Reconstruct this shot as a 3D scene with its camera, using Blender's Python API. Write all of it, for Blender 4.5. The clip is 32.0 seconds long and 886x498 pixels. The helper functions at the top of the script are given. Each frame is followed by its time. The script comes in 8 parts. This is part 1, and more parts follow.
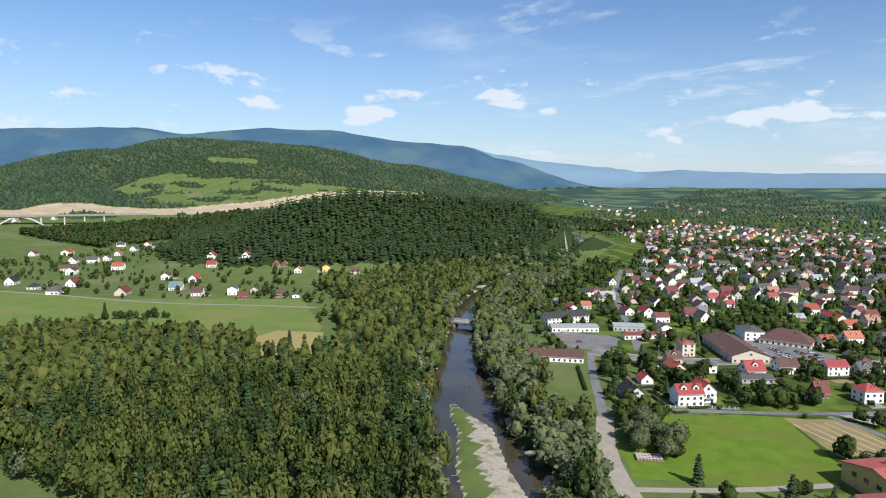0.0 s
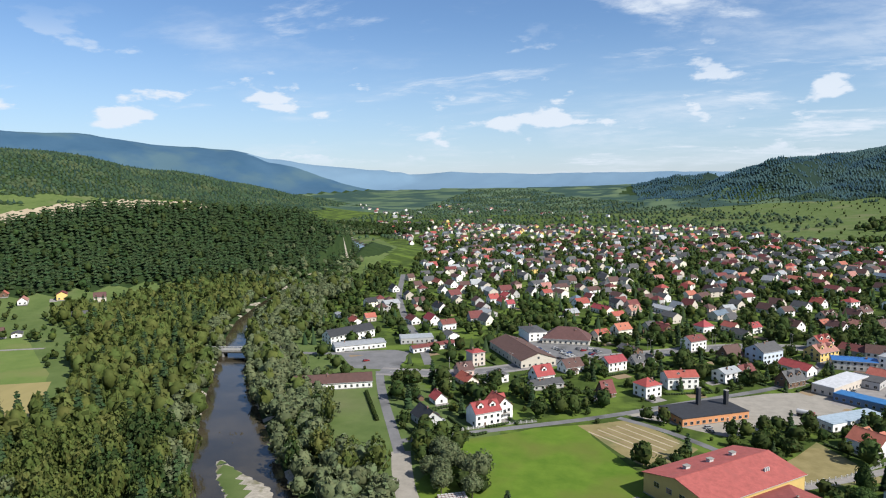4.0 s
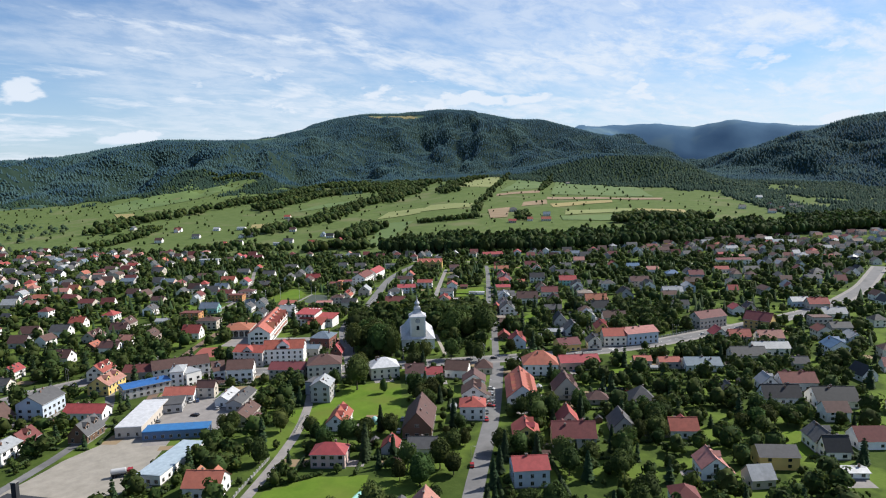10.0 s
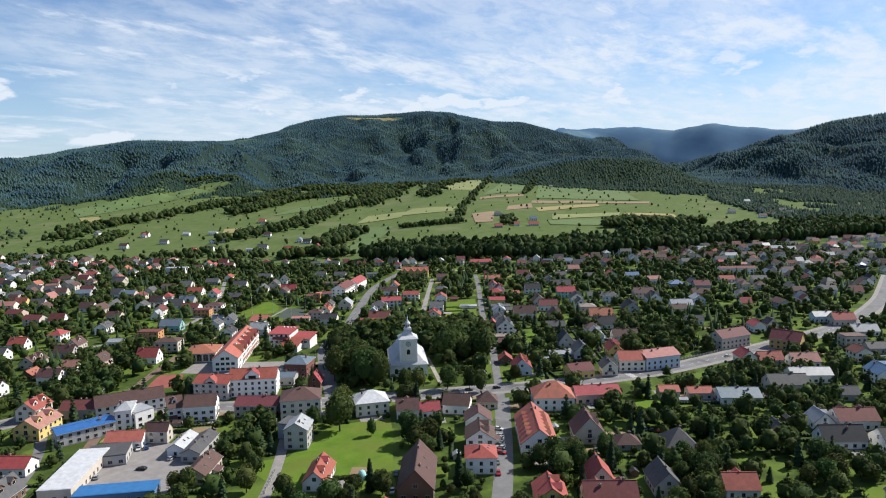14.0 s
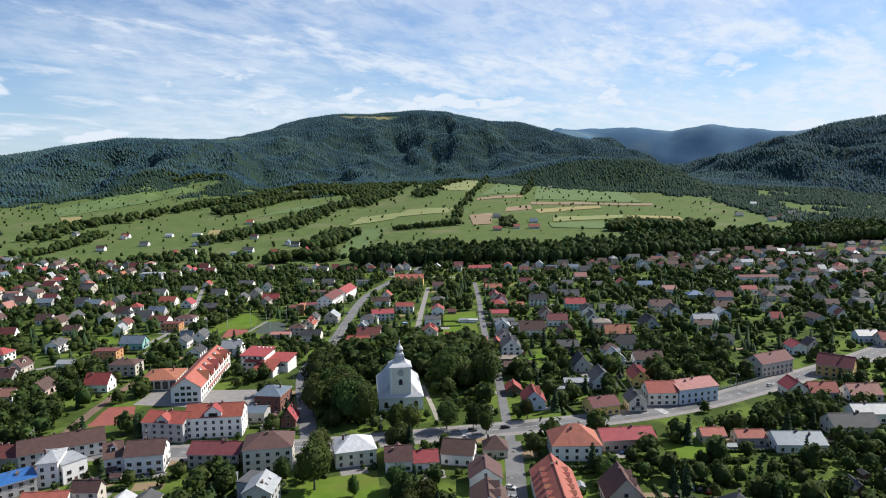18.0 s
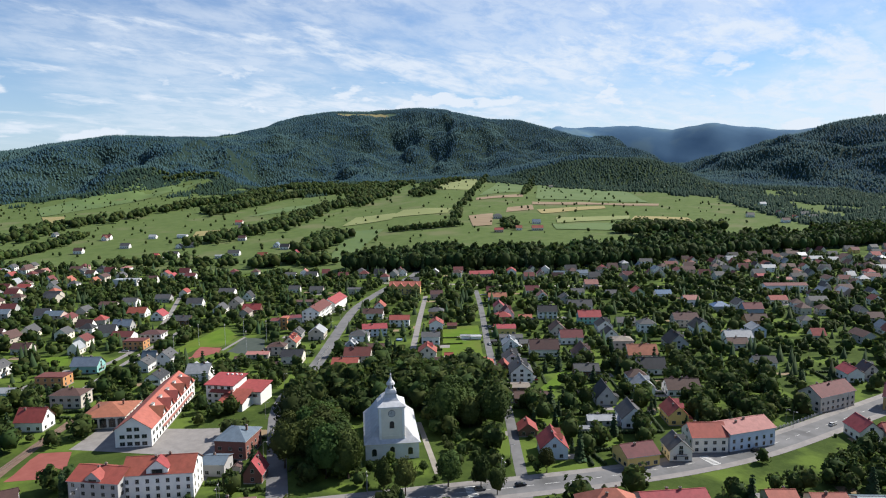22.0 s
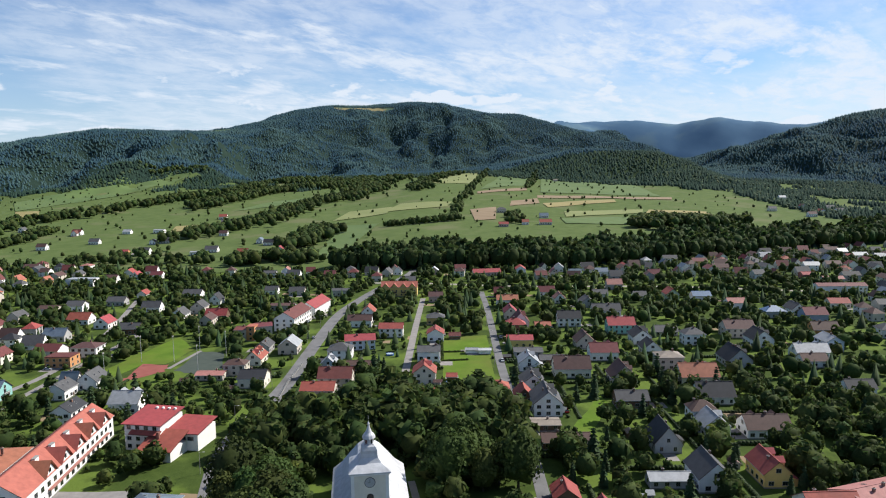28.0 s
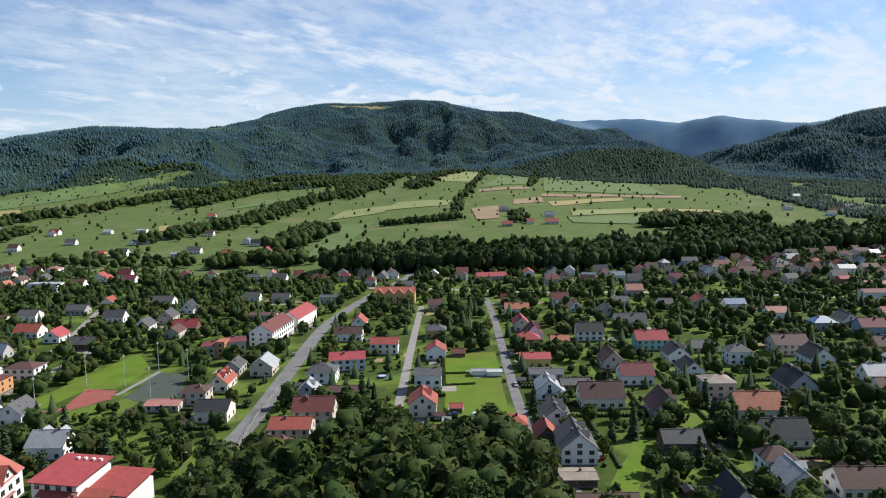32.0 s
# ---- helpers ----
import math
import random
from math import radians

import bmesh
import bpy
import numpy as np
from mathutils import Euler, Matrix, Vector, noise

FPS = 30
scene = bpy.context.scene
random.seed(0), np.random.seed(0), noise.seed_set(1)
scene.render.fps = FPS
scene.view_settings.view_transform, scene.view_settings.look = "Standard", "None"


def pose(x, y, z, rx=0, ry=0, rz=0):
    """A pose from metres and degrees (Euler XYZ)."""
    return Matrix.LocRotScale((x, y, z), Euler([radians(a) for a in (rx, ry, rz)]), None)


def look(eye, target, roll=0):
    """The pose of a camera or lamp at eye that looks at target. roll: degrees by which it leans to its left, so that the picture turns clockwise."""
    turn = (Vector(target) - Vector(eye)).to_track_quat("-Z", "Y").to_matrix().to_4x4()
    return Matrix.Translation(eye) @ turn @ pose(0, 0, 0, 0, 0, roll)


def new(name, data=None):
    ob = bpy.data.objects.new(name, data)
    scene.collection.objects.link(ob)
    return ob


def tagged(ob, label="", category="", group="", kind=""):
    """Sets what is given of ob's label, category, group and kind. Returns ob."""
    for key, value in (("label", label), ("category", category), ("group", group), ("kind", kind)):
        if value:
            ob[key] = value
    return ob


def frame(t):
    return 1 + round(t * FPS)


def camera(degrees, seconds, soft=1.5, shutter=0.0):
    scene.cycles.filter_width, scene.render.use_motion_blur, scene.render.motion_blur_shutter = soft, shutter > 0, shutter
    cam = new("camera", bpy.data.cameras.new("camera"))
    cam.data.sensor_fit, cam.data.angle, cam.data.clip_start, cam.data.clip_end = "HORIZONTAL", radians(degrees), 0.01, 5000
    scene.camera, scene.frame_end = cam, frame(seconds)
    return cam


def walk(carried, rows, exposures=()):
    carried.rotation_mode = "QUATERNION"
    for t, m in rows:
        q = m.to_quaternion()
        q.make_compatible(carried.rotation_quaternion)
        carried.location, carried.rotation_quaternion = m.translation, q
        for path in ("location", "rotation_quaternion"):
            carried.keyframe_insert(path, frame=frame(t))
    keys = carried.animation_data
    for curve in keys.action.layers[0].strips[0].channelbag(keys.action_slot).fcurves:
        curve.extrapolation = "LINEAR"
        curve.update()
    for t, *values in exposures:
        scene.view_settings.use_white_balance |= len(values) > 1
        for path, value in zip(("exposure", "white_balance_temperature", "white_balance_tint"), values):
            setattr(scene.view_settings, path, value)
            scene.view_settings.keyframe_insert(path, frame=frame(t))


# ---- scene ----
cam = camera(66.9, 32.0, soft=1.1)
PATH = [
    (0.0, pose(21.99, -66.41, 117.19, 84.0, -0.4, 31.28)),
    (0.5, pose(19.78, -62.2, 117.28, 84.12, -0.1, 30.74)),
    (1.0, pose(17.55, -57.76, 117.38, 84.15, 0.0, 30.2)),
    (1.5, pose(15.31, -52.91, 117.47, 84.2, 0.1, 28.99)),
    (2.0, pose(13.1, -47.63, 117.52, 84.23, 0.1, 26.37)),
    (2.5, pose(10.82, -41.85, 117.59, 84.29, 0.3, 23.14)),
    (3.0, pose(8.64, -35.61, 117.68, 84.32, 0.4, 19.8)),
    (3.5, pose(6.72, -28.89, 117.84, 84.32, 0.6, 16.22)),
    (5.5, pose(0.0, 0.0, 118.0, 84.0, 1.0, -0.1)),
    (6.0, pose(-1.56, 7.02, 118.0, 84.0, 1.1, -4.8)),
    (6.5, pose(-2.73, 14.04, 118.0, 83.9, 1.2, -10.2)),
    (7.0, pose(-3.51, 21.06, 117.61, 83.9, 1.3, -15.6)),
    (7.5, pose(-3.9, 28.08, 118.0, 83.8, 1.3, -21.2)),
    (8.0, pose(-3.51, 35.49, 117.61, 83.8, 1.4, -26.7)),
    (8.5, pose(-2.73, 42.12, 117.61, 83.7, 1.4, -31.8)),
    (9.0, pose(-1.56, 49.53, 117.61, 83.7, 1.4, -37.7)),
    (9.5, pose(0.39, 55.38, 117.61, 83.6, 1.4, -42.9)),
    (10.0, pose(3.12, 62.4, 117.61, 83.5, 1.3, -48.7)),
    (10.5, pose(5.85, 68.64, 117.22, 83.6, 1.3, -50.2)),
    (11.0, pose(9.75, 74.88, 117.22, 83.6, 1.3, -50.3)),
    (11.5, pose(13.65, 80.34, 117.22, 83.7, 1.3, -50.3)),
    (12.0, pose(18.33, 86.19, 117.22, 83.7, 1.2, -50.4)),
    (12.5, pose(23.01, 90.87, 117.22, 83.7, 1.2, -50.5)),
    (13.0, pose(28.47, 96.72, 117.22, 83.7, 1.2, -50.5)),
    (13.5, pose(33.15, 101.4, 117.22, 83.7, 1.1, -50.5)),
    (14.0, pose(39.0, 106.86, 117.22, 83.7, 1.1, -50.6)),
    (14.5, pose(43.68, 111.54, 116.83, 83.7, 1.0, -50.7)),
    (16.5, pose(65.91, 131.04, 116.83, 83.7, 0.9, -50.8)),
    (17.0, pose(71.76, 136.11, 116.83, 83.6, 0.9, -50.9)),
    (17.5, pose(77.22, 140.79, 116.83, 83.6, 0.8, -50.9)),
    (18.0, pose(83.46, 145.86, 116.83, 83.7, 0.8, -51.0)),
    (18.5, pose(88.53, 150.54, 116.83, 83.6, 0.8, -51.0)),
    (19.0, pose(94.77, 155.61, 116.83, 83.6, 0.8, -51.0)),
    (19.5, pose(100.23, 160.29, 116.83, 83.6, 0.7, -51.0)),
    (20.0, pose(106.08, 165.36, 116.83, 83.6, 0.7, -51.1)),
    (20.5, pose(111.54, 170.04, 116.83, 83.6, 0.7, -51.1)),
    (21.0, pose(117.39, 175.11, 116.44, 83.6, 0.7, -51.1)),
    (21.5, pose(122.85, 179.79, 116.44, 83.6, 0.7, -51.1)),
    (22.0, pose(129.09, 184.47, 116.44, 83.6, 0.7, -51.2)),
    (22.5, pose(134.16, 189.15, 116.05, 83.6, 0.7, -51.2)),
    (23.0, pose(140.4, 194.22, 115.27, 83.6, 0.7, -51.2)),
    (23.5, pose(145.86, 198.9, 114.49, 83.6, 0.7, -51.2)),
    (24.0, pose(152.1, 203.97, 113.71, 83.6, 0.7, -51.2)),
    (24.5, pose(157.17, 208.26, 112.93, 83.5, 0.7, -51.3)),
    (25.0, pose(163.41, 213.33, 111.76, 83.5, 0.7, -51.3)),
    (25.5, pose(168.87, 217.62, 110.2, 83.5, 0.7, -51.2)),
    (27.5, pose(191.88, 236.73, 104.35, 83.4, 0.7, -51.3)),
    (28.0, pose(197.73, 241.41, 103.96, 83.4, 0.7, -51.3)),
    (28.5, pose(203.58, 246.09, 103.57, 83.4, 0.7, -51.3)),
    (29.0, pose(209.04, 250.77, 103.18, 83.4, 0.6, -51.4)),
    (29.5, pose(214.89, 255.45, 102.4, 83.4, 0.6, -51.4)),
    (30.0, pose(220.35, 260.52, 102.01, 83.4, 0.6, -51.4)),
    (30.5, pose(226.2, 265.2, 101.23, 83.4, 0.6, -51.4)),
    (31.0, pose(231.66, 269.88, 100.45, 83.4, 0.6, -51.4)),
    (31.5, pose(237.51, 274.95, 99.28, 83.4, 0.7, -51.4)),
    (32.0, pose(242.97, 279.63, 98.5, 83.4, 0.7, -51.4)),
]
walk(cam, PATH, exposures=[(0.0, 0.62), (32.0, 0.62)])

# ---- sky, sun ----
SUN_DIR = Vector((0.67, -0.29, 0.68)).normalized()
sun_data = bpy.data.lights.new("sun", "SUN")
sun_data.energy, sun_data.angle, sun_data.color = 4.9, radians(0.55), (1.0, 0.955, 0.88)
sun = new("sun", sun_data)
sun.matrix_world = look((0, 0, 600), Vector((0, 0, 600)) - SUN_DIR)

world = bpy.data.worlds.new("sky")
scene.world = world
world.use_nodes = True
wn, wl = world.node_tree.nodes, world.node_tree.links
wn.clear()


def wnode(kind, **kw):
    n = wn.new(kind)
    for k, v in kw.items():
        n.inputs[k].default_value = v
    return n


def wmath(op, a, b=None, c=None, clamp=False):
    n = wn.new("ShaderNodeMath")
    n.operation, n.use_clamp = op, clamp
    for i, v in enumerate((a, b, c)):
        if v is None:
            continue
        if isinstance(v, (int, float)):
            n.inputs[i].default_value = v
        else:
            wl.new(v, n.inputs[i])
    return n.outputs[0]


sky = wn.new("ShaderNodeTexSky")
sky.sky_type, sky.sun_disc = "NISHITA", False
sky.sun_elevation = math.asin(SUN_DIR.z)
sky.sun_rotation = math.atan2(SUN_DIR.x, SUN_DIR.y)
sky.air_density, sky.dust_density, sky.ozone_density, sky.altitude = 1.15, 0.2, 9.0, 400
blue = wn.new("ShaderNodeVectorMath")
blue.operation = "MULTIPLY"
wl.new(sky.outputs[0], blue.inputs[0])
blue.inputs[1].default_value = (1.36, 1.27, 1.25)
co = wn.new("ShaderNodeTexCoord")
sep = wn.new("ShaderNodeSeparateXYZ")
wl.new(co.outputs["Generated"], sep.inputs[0])
up = wmath("MAXIMUM", sep.outputs["Z"], 0.0)
lift = wmath("ADD", up, 0.16)
px, py = wmath("DIVIDE", sep.outputs["X"], lift), wmath("DIVIDE", sep.outputs["Y"], lift)
comb = wn.new("ShaderNodeCombineXYZ")
wl.new(px, comb.inputs[0]), wl.new(py, comb.inputs[1])


def wnoise(vec, scale, detail, rough, dist, offs, stretch=(1, 1, 1), turn=0.0):
    m = wn.new("ShaderNodeMapping")
    m.inputs["Location"].default_value, m.inputs["Scale"].default_value = offs, stretch
    m.inputs["Rotation"].default_value = (0, 0, turn)
    wl.new(vec, m.inputs["Vector"])
    n = wnode("ShaderNodeTexNoise", Scale=scale, Detail=detail, Roughness=rough, Distortion=dist)
    wl.new(m.outputs[0], n.inputs["Vector"])
    return n.outputs["Fac"]


def wramp(fac, lo, hi):
    n = wn.new("ShaderNodeMapRange")
    n.interpolation_type = "SMOOTHSTEP"
    n.inputs["From Min"].default_value, n.inputs["From Max"].default_value = lo, hi
    wl.new(fac, n.inputs["Value"])
    return n.outputs[0]


# thin high cloud in broad drawn-out sheets with a mottled grain, and small heaps low over the hills
east = wmath("MULTIPLY", sep.outputs["X"], 0.12)
veil = wramp(wmath("ADD", east, wnoise(comb.outputs[0], 0.55, 9, 0.62, 0.25, (3.1, 0.4, 0), (1, 1.35, 1), 0.55)), 0.46, 0.67)
streak = wramp(wmath("ADD", east, wnoise(comb.outputs[0], 1.2, 9, 0.62, 0.3, (7.7, 2.2, 0), (1, 1.9, 1), 0.75)), 0.52, 0.68)
grain = wramp(wnoise(comb.outputs[0], 5.5, 8, 0.66, 0.4, (0.7, 4.2, 0), (1, 1.5, 1), 0.6), 0.32, 0.62)
flat = wn.new("ShaderNodeVectorMath")
flat.operation = "MULTIPLY"
wl.new(co.outputs["Generated"], flat.inputs[0])
flat.inputs[1].default_value = (1.0, 1.0, 2.6)
heap = wramp(wnoise(flat.outputs[0], 8.5, 6, 0.55, 0.1, (1.9, 5.6, 0.3)), 0.565, 0.63)
band = wmath("MULTIPLY", wramp(up, 0.015, 0.05), wmath("SUBTRACT", 1.0, wramp(up, 0.11, 0.24)))
cover = wmath("MAXIMUM", wmath("MULTIPLY", veil, 0.60), wmath("MULTIPLY", streak, 0.88))
cover = wmath("MULTIPLY", cover, wmath("ADD", 0.42, wmath("MULTIPLY", grain, 0.58)))
cover = wmath("MAXIMUM", cover, wmath("MULTIPLY", wmath("MULTIPLY", heap, band), 0.92))
haze = wmath("MULTIPLY", wmath("SUBTRACT", 1.0, wramp(up, 0.0, 0.24)), 0.48)
mix1 = wn.new("ShaderNodeMix")
mix1.data_type = "RGBA"
wl.new(haze, mix1.inputs[0]), wl.new(blue.outputs[0], mix1.inputs[6])
mix1.inputs[7].default_value = (5.4, 7.2, 9.4, 1)
mix2 = wn.new("ShaderNodeMix")
mix2.data_type = "RGBA"
wl.new(cover, mix2.inputs[0]), wl.new(mix1.outputs[2], mix2.inputs[6])
mix2.inputs[7].default_value = (7.9, 8.65, 9.7, 1)
bg = wnode("ShaderNodeBackground", Strength=0.0655)
wl.new(mix2.outputs[2], bg.inputs[0])
wl.new(bg.outputs[0], wn.new("ShaderNodeOutputWorld").inputs[0])

# ---- materials ----
MATS = {}
TONE = 0.54


def ramp_of(nt, fac, stops):
    r = nt.nodes.new("ShaderNodeValToRGB")
    el = r.color_ramp.elements
    while len(el) < len(stops):
        el.new(0.5)
    for e, (p, c) in zip(el, stops):
        e.position, e.color = p, (*c, 1)
    nt.links.new(fac, r.inputs[0])
    return r.outputs[0]


def surface(name, dark, light, scale=0.2, rough=0.85, bump=0.0, metal=0.0, spot=None, spot_scale=0.03, spot_at=(0.55, 0.7), vary="",
            vary_by=0.25, stretch=None, fine=None, edge=(0.32, 0.68), spec=0.3, thin=0.0):
    """A rough outdoor surface: two colours mixed by noise at world size, a second colour in larger patches, and lighter or darker copies."""
    dark, light = tuple(v * TONE for v in dark), tuple(v * TONE for v in light)
    spot = spot and tuple(v * TONE for v in spot)
    m = bpy.data.materials.new(name)
    MATS[name] = m
    m.use_nodes = True
    nt = m.node_tree
    b = nt.nodes["Principled BSDF"]
    b.inputs["Roughness"].default_value, b.inputs["Metallic"].default_value = rough, metal
    b.inputs["Specular IOR Level"].default_value = spec
    geo = nt.nodes.new("ShaderNodeNewGeometry")
    mp = nt.nodes.new("ShaderNodeMapping")
    if stretch:
        mp.inputs["Scale"].default_value = stretch[:3]
        mp.inputs["Rotation"].default_value = (0, 0, stretch[3])
    nt.links.new(geo.outputs["Position"], mp.inputs[0])
    n1 = nt.nodes.new("ShaderNodeTexNoise")
    n1.inputs["Scale"].default_value, n1.inputs["Detail"].default_value, n1.inputs["Roughness"].default_value = scale, 6, 0.65
    nt.links.new(mp.outputs[0], n1.inputs["Vector"])
    col = ramp_of(nt, n1.outputs["Fac"], [(edge[0], dark), (edge[1], light)])
    if spot:
        n2 = nt.nodes.new("ShaderNodeTexNoise")
        n2.inputs["Scale"].default_value, n2.inputs["Detail"].default_value = spot_scale, 4
        nt.links.new(geo.outputs["Position"], n2.inputs["Vector"])
        r2 = ramp_of(nt, n2.outputs["Fac"], [(spot_at[0], (0, 0, 0)), (spot_at[1], (1, 1, 1))])
        mx = nt.nodes.new("ShaderNodeMix")
        mx.data_type = "RGBA"
        nt.links.new(r2, mx.inputs[0]), nt.links.new(col, mx.inputs[6])
        mx.inputs[7].default_value = (*spot, 1)
        col = mx.outputs[2]
    if vary:
        if vary == "object":
            src = nt.nodes.new("ShaderNodeObjectInfo").outputs["Random"]
        else:
            src = geo.outputs["Random Per Island"]
        hs = nt.nodes.new("ShaderNodeHueSaturation")
        mr = nt.nodes.new("ShaderNodeMapRange")
        mr.inputs["To Min"].default_value, mr.inputs["To Max"].default_value = 1 - vary_by, 1 + vary_by
        nt.links.new(src, mr.inputs["Value"]), nt.links.new(mr.outputs[0], hs.inputs["Value"])
        mh = nt.nodes.new("ShaderNodeMath")
        mh.operation = "MULTIPLY_ADD"
        fr = nt.nodes.new("ShaderNodeMath")
        fr.operation = "FRACT"
        ml = nt.nodes.new("ShaderNodeMath")
        ml.operation = "MULTIPLY"
        ml.inputs[1].default_value = 7.31
        nt.links.new(src, ml.inputs[0]), nt.links.new(ml.outputs[0], fr.inputs[0]), nt.links.new(fr.outputs[0], mh.inputs[0])
        mh.inputs[1].default_value, mh.inputs[2].default_value = 0.05 * vary_by / 0.25, 0.5 - 0.025 * vary_by / 0.25
        nt.links.new(mh.outputs[0], hs.inputs["Hue"])
        nt.links.new(col, hs.inputs["Color"])
        col = hs.outputs[0]
    nt.links.new(col, b.inputs["Base Color"])
    if thin:
        tr = nt.nodes.new("ShaderNodeBsdfTranslucent")
        ms = nt.nodes.new("ShaderNodeMixShader")
        ms.inputs[0].default_value = thin
        nt.links.new(col, tr.inputs["Color"]), nt.links.new(b.outputs[0], ms.inputs[1]), nt.links.new(tr.outputs[0], ms.inputs[2])
        nt.links.new(ms.outputs[0], nt.nodes["Material Output"].inputs["Surface"])
    if bump:
        n3 = nt.nodes.new("ShaderNodeTexNoise")
        n3.inputs["Scale"].default_value, n3.inputs["Detail"].default_value = fine or scale * 4, 3
        nt.links.new(mp.outputs[0], n3.inputs["Vector"])
        bp = nt.nodes.new("ShaderNodeBump")
        bp.inputs["Strength"].default_value, bp.inputs["Distance"].default_value = 0.6, bump
        nt.links.new(n3.outputs["Fac"], bp.inputs["Height"]), nt.links.new(bp.outputs[0], b.inputs["Normal"])
    return m


surface("meadow", (0.118, 0.176, 0.054), (0.176, 0.236, 0.080), 0.06, 0.95, 0.25, spot=(0.215, 0.236, 0.110), spot_scale=0.012, spec=0.06)
surface("garden", (0.060, 0.098, 0.022), (0.100, 0.148, 0.034), 0.13, 0.95, 0.3, spot=(0.160, 0.235, 0.045), spot_scale=0.040, spot_at=(0.48, 0.58), spec=0.06)
surface("hay", (0.165, 0.245, 0.066), (0.225, 0.300, 0.086), 0.06, 0.95, 0.2, spot=(0.25, 0.28, 0.10), spot_scale=0.02, spot_at=(0.5, 0.62), spec=0.06)
surface("lawn", (0.125, 0.225, 0.028), (0.190, 0.300, 0.040), 0.10, 0.95, 0.15, spot=(0.190, 0.225, 0.050), spot_scale=0.035, spot_at=(0.45, 0.7), spec=0.06)
surface("dry_grass", (0.270, 0.225, 0.090), (0.400, 0.330, 0.150), 0.15, 0.95, 0.2, spot=(0.17, 0.19, 0.065), spot_scale=0.05)
# far valley floor: haze painted in as paler, bluer greens
surface("haze_meadow", (0.100, 0.170, 0.100), (0.190, 0.255, 0.140), 0.004, 0.95, spot=(0.055, 0.105, 0.085), spot_scale=0.006, spot_at=(0.44, 0.54), spec=0.06)
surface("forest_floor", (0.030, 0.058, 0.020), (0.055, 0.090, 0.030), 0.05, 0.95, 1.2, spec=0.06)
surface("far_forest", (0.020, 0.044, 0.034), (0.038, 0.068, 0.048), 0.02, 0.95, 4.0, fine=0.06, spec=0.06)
surface("sand", (0.484, 0.387, 0.254), (0.665, 0.556, 0.400), 0.03, 0.95, 0.5)
surface("gravel", (0.380, 0.345, 0.280), (0.620, 0.570, 0.480), 0.7, 0.95, 0.25, spot=(0.260, 0.245, 0.150), spot_scale=0.14, spot_at=(0.54, 0.64))
surface("river_bed", (0.05, 0.045, 0.03), (0.11, 0.095, 0.065), 0.2, 0.9, 0.3)
surface("asphalt", (0.199, 0.199, 0.201), (0.288, 0.283, 0.288), 0.12, 0.9, 0.02, spot=(0.139, 0.139, 0.140), spot_scale=0.05)
surface("paving", (0.309, 0.288, 0.276), (0.432, 0.402, 0.383), 0.25, 0.9, 0.02)
surface("dirt_road", (0.370, 0.340, 0.290), (0.500, 0.460, 0.395), 0.2, 0.95, 0.08)
surface("crop_gold", (0.365, 0.311, 0.121), (0.472, 0.392, 0.162), 0.03, 0.95, stretch=(1, 0.1, 1, 0.9))
surface("crop_brown", (0.324, 0.230, 0.135), (0.419, 0.311, 0.189), 0.03, 0.95, stretch=(1, 0.1, 1, 0.9))
surface("crop_green", (0.120, 0.200, 0.055), (0.168, 0.245, 0.072), 0.02, 0.95, stretch=(1, 0.12, 1, 0.9))
surface("crop_pale", (0.257, 0.304, 0.101), (0.331, 0.358, 0.135), 0.02, 0.95, stretch=(1, 0.12, 1, 0.9))
surface("tartan", (0.36, 0.10, 0.08), (0.44, 0.14, 0.11), 0.2, 0.9)
surface("pitch", (0.07, 0.095, 0.075), (0.10, 0.125, 0.10), 0.2, 0.9)
surface("road_paint", (0.847, 0.847, 0.823), (0.968, 0.968, 0.944), 0.6, 0.8)
surface("rail_bed", (0.22, 0.14, 0.10), (0.32, 0.22, 0.16), 0.4, 0.95, 0.1)
surface("steel", (0.423, 0.400, 0.375), (0.544, 0.521, 0.508), 0.5, 0.5, metal=0.7)
surface("bark", (0.09, 0.07, 0.05), (0.15, 0.12, 0.09), 1.5, 0.95, 0.03)
surface("leaf", (0.056, 0.090, 0.026), (0.108, 0.158, 0.042), 0.9, 0.8, vary="island", vary_by=0.30, spot=(0.150, 0.205, 0.042), spot_scale=0.11, spot_at=(0.54, 0.70), spec=0.12, thin=0.35)
surface("leaf_wood", (0.112, 0.156, 0.040), (0.190, 0.240, 0.062), 0.35, 0.8, vary="island", vary_by=0.20, spot=(0.215, 0.235, 0.070), spot_scale=0.06, spot_at=(0.48, 0.72), spec=0.12, thin=0.35)
surface("leaf_belt", (0.046, 0.086, 0.028), (0.098, 0.152, 0.044), 0.5, 0.8, vary="island", vary_by=0.30, spot=(0.110, 0.150, 0.040), spot_scale=0.06, spot_at=(0.54, 0.70), spec=0.12, thin=0.35)
surface("leaf_tree", (0.062, 0.098, 0.028), (0.120, 0.172, 0.045), 0.9, 0.8, vary="object", vary_by=0.38, spec=0.12, thin=0.35)
surface("leaf_willow", (0.175, 0.225, 0.110), (0.265, 0.312, 0.155), 0.8, 0.8, vary="island", vary_by=0.25, spec=0.15, thin=0.35)
surface("needle", (0.036, 0.070, 0.028), (0.068, 0.112, 0.044), 0.4, 0.85, vary="island", vary_by=0.3, spec=0.12)
surface("needle_tree", (0.024, 0.048, 0.020), (0.048, 0.080, 0.030), 0.4, 0.85, vary="object", vary_by=0.3, spec=0.12)
